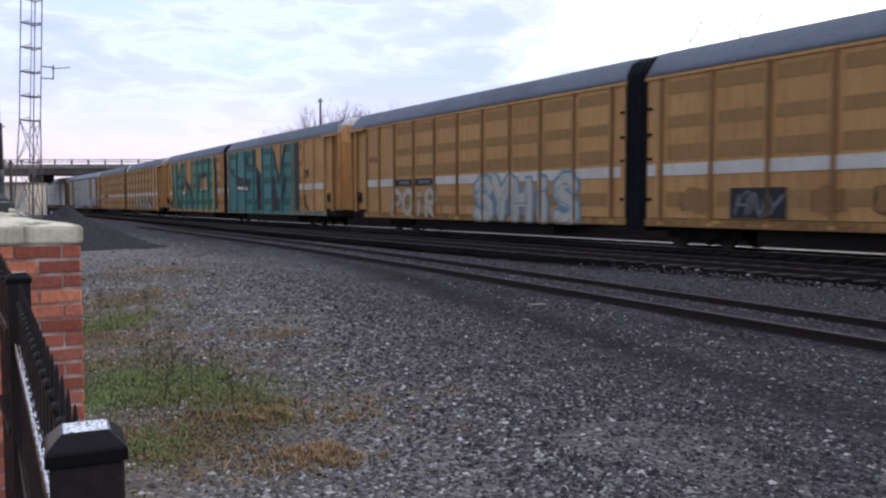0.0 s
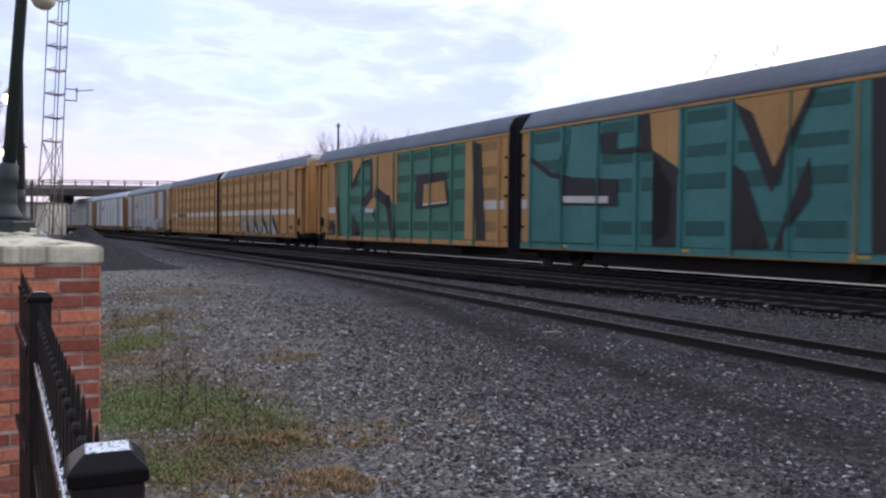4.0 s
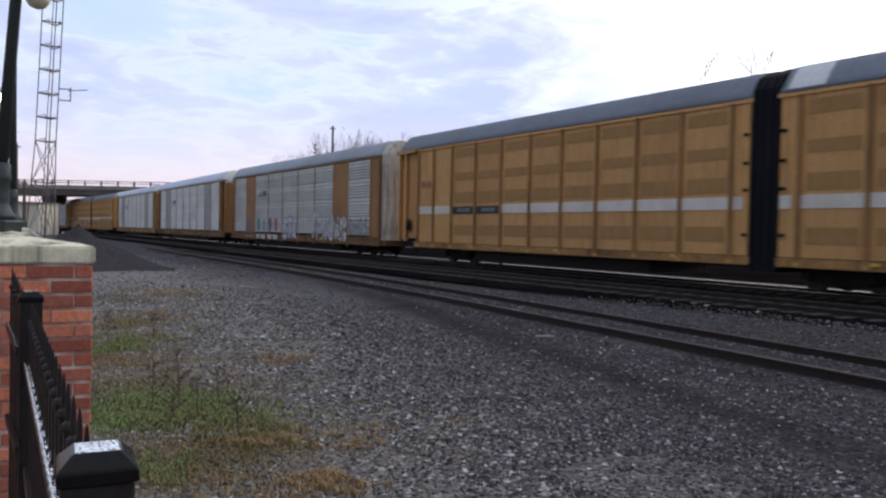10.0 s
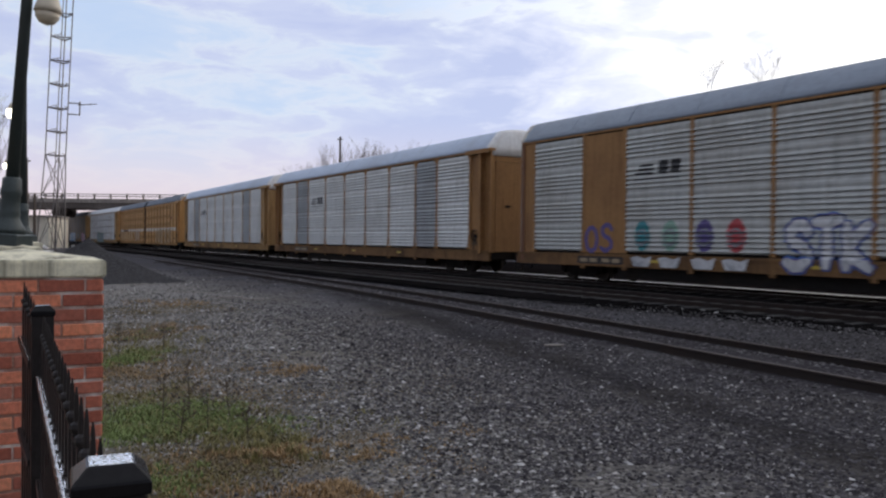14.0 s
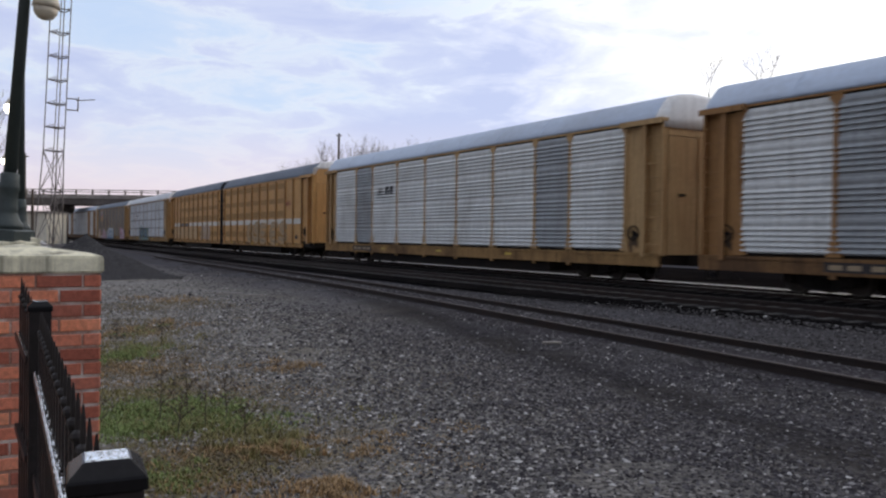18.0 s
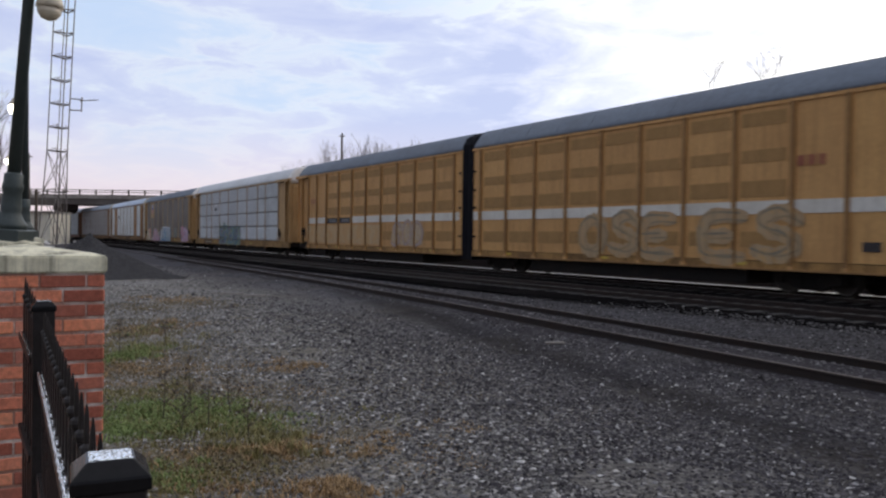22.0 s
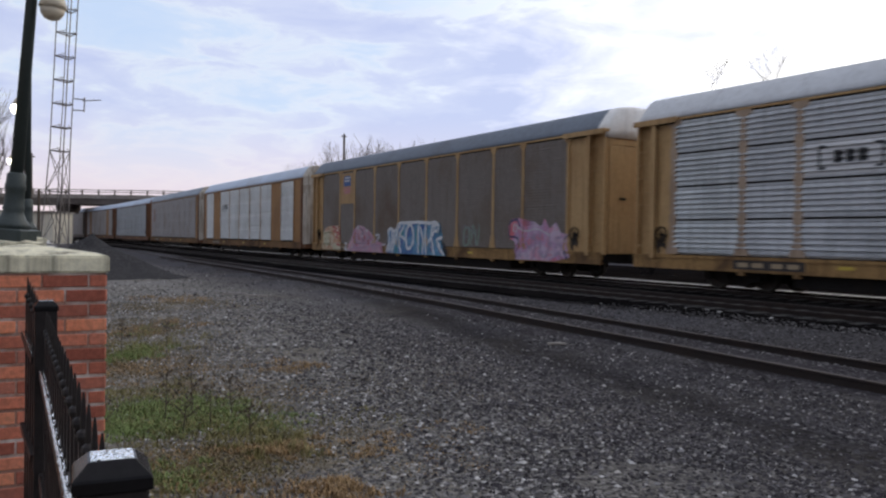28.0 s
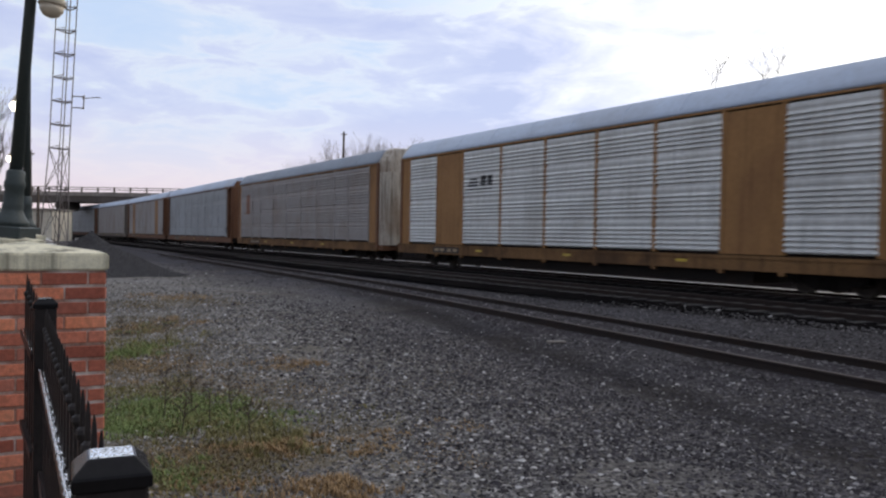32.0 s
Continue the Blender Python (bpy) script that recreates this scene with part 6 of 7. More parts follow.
def tower(x, y):
    """A three-legged lattice mast."""
    t = base("lattice_tower", pose(x, y, LOT, 0, 2.5, 0) @ pose(0, 0, 0, 0, 0, 14), "grey steel lattice radio tower with three legs", "tower")
    def spot(k, z):
        r = 0.53 + 0.24 * max(0.0, (5.6 - z) / 5.6)
        a = radians(90 + 120 * k)
        return Vector((r * math.cos(a), r * math.sin(a), z))
    top = 16.4
    for k in range(3):
        bm = bmesh.new()
        zs = [0, 5.6, top]
        for z0, z1 in zip(zs, zs[1:]):
            tube(bm, spot(k, z0), spot(k, z1), 0.027, sides=6)
        part("leg", bm, TOWER_STEEL, t)
    levels = [1.0, 3.6, 5.6] + [5.6 + 1.15 * j for j in range(1, 10)]
    for z in levels:
        for k in range(3):
            for p, q, r in ((spot(k, z), spot((k + 1) % 3, z), 0.03), (spot(k, z), (spot(k, z) + spot((k + 1) % 3, z)) / 2 + Vector((0, 0, 0.16)), 0.016)):
                bm = bmesh.new()
                tube(bm, p, q, r, sides=5)
                part("brace", bm, TOWER_STEEL, t)
    for z0, z1 in ((1.0, 3.6), (3.6, 5.6)):
        for k in range(6):
            bm = bmesh.new()
            p, q = (k % 3, (k + 1) % 3) if k < 3 else ((k + 1) % 3, k % 3)
            tube(bm, spot(p, z0), spot(q, z1), 0.018, sides=5)
            part("cross_brace", bm, TOWER_STEEL, t)
    bm = bmesh.new()
    for dx in (-0.05, 0.09):
        tube(bm, (dx, 0.05, 0), (dx, 0.05, top), 0.022, sides=5)
    part("cable_run", bm, TOWER_STEEL, t)
    bm = bmesh.new()
    tube(bm, (0.45, -0.2, 7.65), (1.0, -0.3, 7.65), 0.03, sides=6)
    tube(bm, (0.45, -0.2, 8.2), (1.0, -0.3, 8.2), 0.03, sides=6)
    tube(bm, (1.0, -0.3, 7.6), (1.0, -0.3, 8.3), 0.03, sides=6)
    tube(bm, (0.9, -0.3, 8.12), (1.75, -0.3, 8.25), 0.025, sides=6)
    part("antenna", bm, TOWER_STEEL, t)
    return t


tower(-19.12, 40.0)


def bridge():
    """A girder road bridge over the line."""
    y, x0, x1 = 150.0, -140.0, 60.0
    b = base("road_bridge", pose(0, y, 0), "weathered concrete and steel road bridge over the tracks", "bridge")
    bm = bmesh.new()
    box(bm, x0, x1, -5, 5, 7.55, 8.25)
    part("deck", bm, CONCRETE, b)
    for yy in (-4.6, -1.6, 1.6, 4.6):
        bm = bmesh.new()
        box(bm, x0, x1, yy - 0.2, yy + 0.2, 6.55, 7.55)
        box(bm, x0, x1, yy - 0.35, yy + 0.35, 6.5, 6.6)
        part("girder", bm, GIRDER, b)
    bm = bmesh.new()
    for z in (8.62, 9.0):
        box(bm, x0, x1, -5.0, -4.85, z, z + 0.14)
    part("parapet_rail", bm, CONCRETE, b)
    for k in range(int((x1 - x0) / 2.9)):
        alike("parapet_post", 0, lambda bm: box(bm, -0.14, 0.14, -5.02, -4.82, 8.2, 9.16), CONCRETE, b, (x0 + 2.9 * k, 0, 0))
    for px in (-112.0, -69.3, 22.0):
        bm = bmesh.new()
        prism(bm, [(-1.3, 6.5), (1.3, 6.5), (1.3, 5.6), (0.7, 4.9), (-0.7, 4.9), (-1.3, 5.6)], -2.2, 2.2)
        part("pier_cap", bm, GIRDER, b, at=(px, 0, 0))
        bm = bmesh.new()
        box(bm, -0.5, 0.5, -0.9, 0.9, -0.3, 4.95)
        part("pier", bm, CONCRETE, b, at=(px, 0, 0))
    return b


bridge()


def gravel_pile(x, y, r, h):
    bm = bmesh.new()
    rings = []
    for k in range(13):
        q = k / 12
        ring = []
        for j in range(40):
            a = j / 40 * math.tau
            rr = r * q * (1 + 0.22 * noise.noise((math.cos(a) * 1.7, math.sin(a) * 1.7, 3.0)))
            z = h * (1 - q) ** 1.4 * (1 + 0.1 * noise.noise((math.cos(a), math.sin(a), q * 3)))
            ring.append(bm.verts.new((rr * math.cos(a) * 1.25, rr * math.sin(a), z - 0.03)))
        rings.append(ring)
    for a, b in zip(rings, rings[1:]):
        for k in range(40):
            bm.faces.new((a[k], a[(k + 1) % 40], b[(k + 1) % 40], b[k]))
    bmesh.ops.remove_doubles(bm, verts=bm.verts[:], dist=0.001)
    ob = part("gravel_mound", bm, PILE, None, "conical pile of dark gravel beside the lane", smooth=True)
    ob.location = (x, y, LOT)
    return tagged(ob, "", "gravel pile")


def far_building(x, y, w, d, h):
    """A low pale shed near the bridge."""
    b = base("shed", pose(x, y, LOT, 0, 0, 4), "low pale clad shed beside the bridge", "building")
    bm = bmesh.new()
    box(bm, -w / 2, w / 2, 0, d, 0, h)
    part("wall", bm, HOUSE, b)
    bm = bmesh.new()
    box(bm, -w / 2 - 0.2, w / 2 + 0.2, -0.3, d + 0.3, h, h + 0.25)
    part("roof", bm, CONCRETE, b)
    for k in range(5):
        alike("cladding_rib", 0, lambda bm: box(bm, -0.06, 0.06, -0.05, 0.0, 0, h), CONCRETE, b, (-w / 2 + 1.5 + k * (w - 3) / 4, 0, 0))
    bm = bmesh.new()
    box(bm, -1.5, 1.5, -0.06, 0.0, 0.0, 2.9)
    part("door", bm, WHITEPAINT, b, "white roller door", at=(w * 0.18, 0, 0))
    return b


far_building(-61.6, 112.0, 15.0, 7.0, 4.3)
gravel_pile(-13.2, 30.5, 2.75, 1.6)


def utility_pole(x, y, h, label="timber utility pole with a short crossarm"):
    u = base("utility_pole", pose(x, y, LOT), label, "utility pole")
    bm = bmesh.new()
    tube(bm, (0, 0, 0), (0, 0, h), 0.17, 0.11, 8)
    part("pole", bm, TIMBER, u)
    bm = bmesh.new()
    box(bm, -0.32, 0.32, -0.06, 0.06, h - 0.35, h - 0.25)
    part("crossarm", bm, TIMBER, u)
    return u


utility_pole(-11.2, 90.0, 13.0)
utility_pole(-34.9, 70.0, 5.3, "short grey timber post near the bridge")
bm = bmesh.new()
rings = []
for k in range(7):       # one crumpled sheet
    q = k / 6
    rings.append([bm.verts.new((1.3 * q * math.cos(a), 0.8 * q * math.sin(a), 0.02 + 0.62 * (1 - q ** 2) * (1 + 0.5 * noise.noise((q * 4, a * 2, 1.0))))) for a in [j / 18 * math.tau for j in range(18)]])
for a, b in zip(rings, rings[1:]):
    for k in range(18):
        bm.faces.new((a[k], a[(k + 1) % 18], b[(k + 1) % 18], b[k]))
bmesh.ops.remove_doubles(bm, verts=bm.verts[:], dist=0.001)
heap = part("tarpaulin", bm, WHITEPAINT, None, "crumpled white tarpaulin lying beside the shed", smooth=True)
heap.location = (-43.2, 88.0, LOT)
tagged(heap, "", "tarpaulin")
sign = base("marker_sign", pose(-39.6, 88.0, LOT), "small white marker sign on a short post", "sign")
bm = bmesh.new()
box(bm, -0.03, 0.03, -0.03, 0.03, 0, 0.3)
part("post", bm, TOWER_STEEL, sign)
bm = bmesh.new()
box(bm, -0.24, 0.24, -0.04, -0.02, 0.25, 0.75)
part("plate", bm, WHITEPAINT, sign)
utility_pole(-35.6, 70.0, 8.4, "slim timber pole near the bridge")


def bare_tree(x, y, h, seed, spread=0.55, bole=0.0):
    """A leafless tree: limbs that fork into fine twigs, above a clear bole if it has one."""
    rnd = random.Random(seed)
    tree = base("bare_tree", pose(x, y, LOT), "leafless tree with fine grey-brown twigs", "tree", "bare trees behind the line")
    limbs, twigs = bmesh.new(), bmesh.new()
    def grow(p, d, length, r, depth):
        q = p + d * length
        mid = (p + q) / 2 + Vector((rnd.uniform(-1, 1), rnd.uniform(-1, 1), 0)) * length * 0.06
        bmx = limbs if depth < 3 else twigs
        sides = 6 if depth < 2 else (4 if depth < 4 else 3)
        tube(bmx, p, mid, r, r * 0.85, sides, False)
        tube(bmx, mid, q, r * 0.85, r * 0.66, sides, False)
        if depth >= 6:
            return
        for k in range(rnd.choice((2, 3, 3)) if depth < 5 else 2):
            a = rnd.uniform(0, math.tau)
            side = Vector((math.cos(a), math.sin(a), 0))
            nd = (d + side * rnd.uniform(0.3, 0.85) * spread * 1.5 + Vector((0, 0, 0.18))).normalized()
            start = q if k < 2 else mid
            grow(start, nd, length * rnd.uniform(0.6, 0.86), r * (0.68 if bole else 0.62), depth + 1)
    grow(Vector((0, 0, bole)), Vector((0, 0, 1)), (h - bole) * 0.27, 0.031 if bole else 0.13, 0)
    scale = (h - bole) / (max(v.co.z for v in twigs.verts) - bole)
    for bmx in (limbs, twigs):
        for v in bmx.verts:
            v.co = (v.co.x * scale, v.co.y * scale, bole + (v.co.z - bole) * scale)
    if bole:
        tube(limbs, (0, 0, 0), (0, 0, bole + 0.05), 0.16, 0.075, 8)
    part("trunk", limbs, BARK, tree, "trunk and limbs")
    part("crown", twigs, BARK, tree, "bare twigs")
    return tree


for i, (x, y, h) in enumerate(((-18.0, 92, 10.0), (-13.5, 95, 11.2), (-10.2, 90, 12.6), (-7.2, 93, 13.6), (-4.4, 96, 13.4), (-9.0, 99, 13.2), (-8.2, 91, 12.9), (-11.8, 94, 12.4), (-15.5, 96, 11.4), (18.1, 55, 14.25), (21.7, 55, 14.95), (-33, 60, 11), (-37, 64, 10.0), (-29, 150, 9.5), (-28.0, 47, 9.5), (-29.0, 49, 10.5), (-28.4, 48, 7.5))):
    bare_tree(x, y, h, 11 + i, 0.75 if y == 55 else 0.55, h - 4.4 if y == 55 else 0.0)


# ---- graffiti and marks on the cars ----
def teal_letters():
    D, Y = SPRAY_DARK, YELLOW
    for pts in ([(-4.6, 5.16), (-4.58, 3.94), (-3.79, 4.58)], [(-4.6, 5.16), (-3.79, 4.58), (-3.16, 4.98), (-2.3, 5.1), (-2.3, 5.16)], [(-2.05, 5.16), (-1.51, 5.16), (-1.57, 2.42), (-1.95, 3.0)], [(-1.95, 3.0), (-1.57, 2.42), (-2.86, 2.44)], [(-4.45, 0.95), (-3.45, 0.95), (-3.9, 1.35)], [(-1.51, 5.16), (0.88, 5.16), (0.85, 2.54), (-0.15, 2.82), (-1.57, 3.54)]):
        spray(am1r, outline_shape(pts), Y, 0.014)
    spray(am1r, outline_shape([(3.66, 3.47), (5.55, 3.57), (5.8, 2.57), (3.56, 2.45)]), Y, 0.032)
    spray(am1r, outline_shape([(3.58, 2.57), (5.78, 2.62), (5.8, 2.57), (3.56, 2.45)]), STRIPE, 0.036)
    spray(am1r, outline_shape([(2.9, 3.94), (5.54, 3.98), (6.02, 2.45), (2.81, 2.32)]), D, 0.028)
    for pts in ([(-4.77, 4.94), (-4.57, 4.92), (-4.58, 3.9), (-4.68, 3.4)], [(-4.68, 3.4), (-4.58, 3.9), (-3.79, 4.6), (-3.7, 4.48)], [(-3.79, 4.6), (-3.17, 5.02), (-3.12, 4.86), (-3.7, 4.48)], [(-3.17, 5.02), (-2.33, 5.08), (-2.4, 4.93), (-3.12, 4.86)], [(-2.36, 5.06), (-2.03, 4.73), (-1.9, 3.03), (-2.26, 3.46)], [(-2.26, 3.46), (-1.9, 3.03), (-2.89, 2.5), (-3.54, 2.8)],
                [(-2.12, 2.17), (-1.7, 2.28), (-1.33, 1.73), (-1.46, 1.62)], [(-7.15, 5.16), (-7.05, 5.16), (-6.87, 3.23), (-6.47, 3.1), (-6.35, 0.92), (-6.55, 0.92), (-6.64, 2.47), (-6.95, 3.23)]):
        spray(am1r, outline_shape(pts), D, 0.03)
    spray(am1r, outline_shape([(-2.89, 2.43), (-1.82, 2.41), (-1.84, 2.21), (-2.88, 2.21)]), STRIPE, 0.034)
    for k in range(4):
        spray(am1r, stroke_shape([(-4.5 + 0.26 * k, 2.42 - 0.02 * k), (-4.36 + 0.26 * k, 2.47), (-4.4 + 0.26 * k, 2.28)], 0.05), SPRAY["sky"], 0.034)
    spray(am1r, stroke_shape([(-1.41, 3.23), (-0.15, 2.72), (0.46, 1.03)], 0.6), D, 0.03)
    spray(am1r, outline_shape([(-4.62, 2.22), (-3.29, 0.97), (-3.75, 1.0), (-4.0, 1.35), (-4.25, 0.95), (-4.64, 0.92)]), D, 0.03)
    spray(am1r, outline_shape([(7.97, 5.13), (8.53, 4.97), (8.95, 0.95), (8.23, 0.95)]), D, 0.03)
    spray(am1f, outline_shape([(-9.82, 4.05), (-8.5, 3.42), (-7.74, 3.43), (-7.5, 5.1), (-6.2, 5.1), (-6.2, 0.95), (-9.9, 0.95)]), TEAL, 0.026)
    for pts in ([(-8.1, 3.35), (-5.13, 3.13), (-5.14, 2.24), (-8.0, 2.28)], [(-6.03, 4.73), (-5.2, 4.71), (-5.24, 4.04), (-5.93, 4.04)], [(-4.15, 5.11), (-3.68, 5.15), (-3.62, 3.94), (-5.33, 4.0), (-5.3, 4.13), (-4.08, 4.16)], [(-3.51, 3.92), (-2.33, 3.25), (-2.26, 0.95), (-3.5, 0.95), (-2.8, 1.38), (-2.68, 2.72)], [(-0.39, 3.34), (-0.04, 3.1), (0.85, 1.0), (0.57, 0.95), (0.31, 1.33), (0.33, 0.95), (-0.35, 0.95)], [(2.02, 3.43), (2.08, 2.39), (1.44, 0.95), (0.97, 0.95)], [(-0.37, 5.08), (0.22, 4.75), (1.06, 2.92), (0.85, 2.51)], [(2.14, 5.16), (1.98, 5.16), (0.9, 3.09), (1.06, 2.8)], [(3.65, 5.15), (4.3, 5.15), (4.4, 0.95), (3.75, 0.95)]):
        spray(am1f, outline_shape(pts), D, 0.03)
    spray(am1f, stroke_shape([(-9.82, 4.05), (-8.7, 3.45), (-7.59, 3.25)], 0.2), D, 0.032)
    spray(am1f, outline_shape([(-7.94, 2.64), (-5.56, 2.57), (-5.56, 2.33), (-7.94, 2.4)]), STRIPE, 0.034)
    for pts in ([(-3.68, 5.16), (-2.46, 5.16), (-2.45, 3.35), (-3.58, 4.02)], [(-0.41, 5.16), (2.14, 5.16), (0.96, 3.09)]):
        spray(am1f, outline_shape(pts), Y, 0.026)


teal_letters()
for car, x0, x1, paint, lift in ((am1f, 3.24, 4.06, TEAL, 0.008), (am1r, -7.1, -6.7, TEAL_GREEN, 0.008), (am1r, 7.31, 8.07, YELLOW, 0.012)):
    foot = 3.12 if x0 == -7.1 else 0.93
    spray(car, outline_shape([(x0, foot), (x1, foot), (x1, 5.16), (x0, 5.16)]), paint, lift)


def shield(car, x, z, w, h):
    """A painted railway shield, plain colours only."""
    spray(car, outline_shape([(x - w / 2, z), (x + w / 2, z), (x + w / 2, z + h * 0.72), (x + w * 0.42, z + h), (x - w * 0.42, z + h), (x - w / 2, z + h * 0.72)]), SPRAY["blue"], 0.012, "painted shield")
    for k in (0.45, 0.72):
        spray(car, outline_shape([(x - w * 0.38, z + h * k), (x + w * 0.38, z + h * k), (x + w * 0.38, z + h * (k + 0.16)), (x - w * 0.38, z + h * (k + 0.16))]), SPRAY["white"], 0.016, "painted shield")
    for j in range(4):
        a = x - w * 0.42 + j * w * 0.23
        spray(car, outline_shape([(a, z - h * 0.75), (a + w * 0.13, z - h * 0.75), (a + w * 0.13, z - 0.04), (a, z - 0.04)]), SPRAY["pink"], 0.012, "painted shield")


def dark_emblem(car, x, z):
    """A railway emblem of slanted dark bars."""
    for j in range(3):
        spray(car, outline_shape([(x - 1.0 + 0.1 * j, z + 0.13 * j), (x - 0.2, z + 0.13 * j), (x - 0.15, z + 0.13 * j + 0.075), (x - 0.92 + 0.1 * j, z + 0.13 * j + 0.075)]), SPRAY["black"], 0.006, "dark painted emblem")
    for a in (0.05, 0.55):
        spray(car, outline_shape([(x + a, z), (x + a + 0.4, z), (x + a + 0.46, z + 0.42), (x + a + 0.06, z + 0.42)]), SPRAY["black"], 0.006, "dark painted emblem")
    spray(car, outline_shape([(x - 1.0, z - 0.16), (x + 0.9, z - 0.16), (x + 0.9, z - 0.12), (x - 1.0, z - 0.12)]), SPRAY["black"], 0.006, "dark painted emblem")


for c, rel, ln in ((r1, 8.62, 28.86), (r2, 8.62, 28.86), (r3, 8.62, 28.86), (r6, 8.75, 29.26)):
    dark_emblem(c, rel - ln / 2, 3.62)
C = SPRAY
DULL_BLUE = mottled("dull_blue_spray", [(0.10, 0.17, 0.27), (0.16, 0.28, 0.36), (0.22, 0.36, 0.42), (0.13, 0.21, 0.30)])
WASHED = stuff("washed_out_lilac", (0.46, 0.36, 0.35), 0.6, 0, 12, 0.2, (0.45, 0.29, 0.16), 0.8, 0.05)
FADED_RED = stuff("faded_red_paint", (0.36, 0.11, 0.06), 0.6, 0, 20, 0.3, (0.50, 0.27, 0.10), 0.7, 0.05)
def bubble(car, x0, x1, z0, z1, lines, glow, edge, fill, wide):
    """Fat letters: a glow, an outline and a filled middle."""
    layers = [(wide * 1.5, lines, glow)] if glow else []
    field(car, x0, x1, z0, z1, layers + [(wide * 1.25, lines, edge), (wide, lines, fill)])


S_LINES = [(0.95, 0.8), (0.6, 1.0), (0.2, 0.85), (0.3, 0.6), (0.75, 0.45), (0.9, 0.2), (0.5, 0.0), (0.05, 0.12)]


def put(lines, u0, u1):
    return [[(u0 + u * (u1 - u0), v) for u, v in ln] for ln in lines]


LETTER = dict(
    A=[[(0, 0), (0.5, 1), (1, 0)], [(0.2, 0.4), (0.8, 0.4)]], C=[[(0.95, 0.85), (0.5, 1), (0.05, 0.7), (0.05, 0.3), (0.5, 0.0), (0.95, 0.15)]],
    D=[[(0.1, 0), (0.1, 1), (0.7, 0.9), (0.95, 0.5), (0.7, 0.1), (0.1, 0)]], E=[[(0.95, 1), (0.1, 0.95), (0.1, 0.05), (0.95, 0)], [(0.1, 0.5), (0.7, 0.52)]],
    H=[[(0.1, 0), (0.1, 1)], [(0.9, 0), (0.9, 1)], [(0.1, 0.5), (0.9, 0.5)]], I=[[(0.5, 0), (0.5, 0.6)], [(0.42, 0.92), (0.58, 0.95)]], K=[[(0.1, 0), (0.1, 1)], [(0.9, 1), (0.15, 0.45), (0.95, 0)]],
    M=[[(0, 0), (0.15, 1), (0.5, 0.35), (0.85, 1), (1, 0)]], N=[[(0.05, 0), (0.1, 1), (0.9, 0), (0.95, 1)]], O=[ring_line(0.5, 0.5, 0.45, 0.48)], P=[[(0.1, 0), (0.1, 1), (0.85, 0.9), (0.8, 0.55), (0.15, 0.45)]],
    R=[[(0.1, 0), (0.1, 1), (0.85, 0.9), (0.8, 0.6), (0.15, 0.5), (0.9, 0)]], S=[S_LINES], T=[[(0, 0.95), (1, 1)], [(0.5, 1), (0.5, 0)]], U=[[(0.05, 1), (0.1, 0.2), (0.5, 0), (0.9, 0.2), (0.95, 1)]],
    X=[[(0, 0), (1, 1)], [(0, 1), (1, 0)]], Y=[[(0, 1), (0.5, 0.5), (1, 1)], [(0.5, 0.5), (0.45, 0)]])


def word(text, lean=0.0):
    """The lines of a word, spread over a field."""
    out = []
    n = len(text)
    for k, ch in enumerate(text):
        for ln in put(LETTER[ch], (k + 0.08) / n, (k + 0.92) / n):
            out.append([(u + lean * (v - 0.5), v * (1 + 0.06 * math.sin(k * 2.2)) + 0.05 * math.sin(k * 1.3)) for u, v in ln])
    return out


bubble(am0r, 1.8, 8.25, 0.80, 2.22, word("SYHIS"), C["sky"], DULL_BLUE, MIX_PALE, 0.52)
field(am0r, 1.8, 8.25, 0.80, 2.22, [(0.05, [[(u - 0.020, v - 0.09) for u, v in ln] for ln in word("SYHIS")], DULL_BLUE)], 0.018)
field(am0r, 1.8, 8.25, 0.80, 2.22, [(0.06, [[(u + 0.012, v + 0.05) for u, v in ln] for ln in word("SYHIS")[::2]], C["white"])], 0.024)
bubble(am0r, -5.5, -1.2, 0.86, 1.9, word("POIR", 0.03), None, FADED_LINE, MIX_DUSTY, 0.30)
field(am0r, -5.5, -1.2, 0.86, 1.9, [(0.07, [[(0.09, 0.62), (0.14, 0.66), (0.14, 0.5)], [(0.36, 0.5), (0.4, 0.52)], [(0.84, 0.68), (0.9, 0.7)], [(0.02, 0.02), (0.1, 0.1)], [(1.08, 0.5), (1.1, 0.0)]], FADED_LINE)], 0.016)
spray(am0f, outline_shape([(-7.35, 0.95), (-5.55, 0.95), (-5.55, 1.8), (-7.35, 1.8)]), C["black"], 0.006)
field(am0f, -7.2, -5.7, 1.05, 1.6, [(0.06, word("HNY", 0.08), C["grey"]), (0.04, [[(0.0, 0.1), (0.3, 1.2), (0.6, -0.1), (1.1, 1.1)]], C["grey"])])
for k, (a, b) in enumerate(((-9.2, -7.9), (-4.9, -3.9), (-3.3, -1.9), (0.2, 1.4), (3.4, 4.8))):
    spray(am0f, blob_shape(a, b, 1.05, 1.85, 60 + k, 6), POST_BROWN, 0.006)
bm = bmesh.new()
shell(bm, [(x, [(y * 1.006, z + 0.006) for y, z in ROOF_HALF[1:]] + [(-y * 1.006, z + 0.006) for y, z in ROOF_HALF[:0:-1]]) for x in (-UNIT / 2 + 0.68, -UNIT / 2 + 1.75)])
part("roof_patch", bm, ROOF_WHITE, am2f, "pale patched roof sheet by the joint")
PALE_GREEN = mottled("worn_grey_green_spray", [(0.30, 0.32, 0.24), (0.24, 0.36, 0.33), (0.36, 0.35, 0.27), (0.20, 0.33, 0.32)], 1.8)
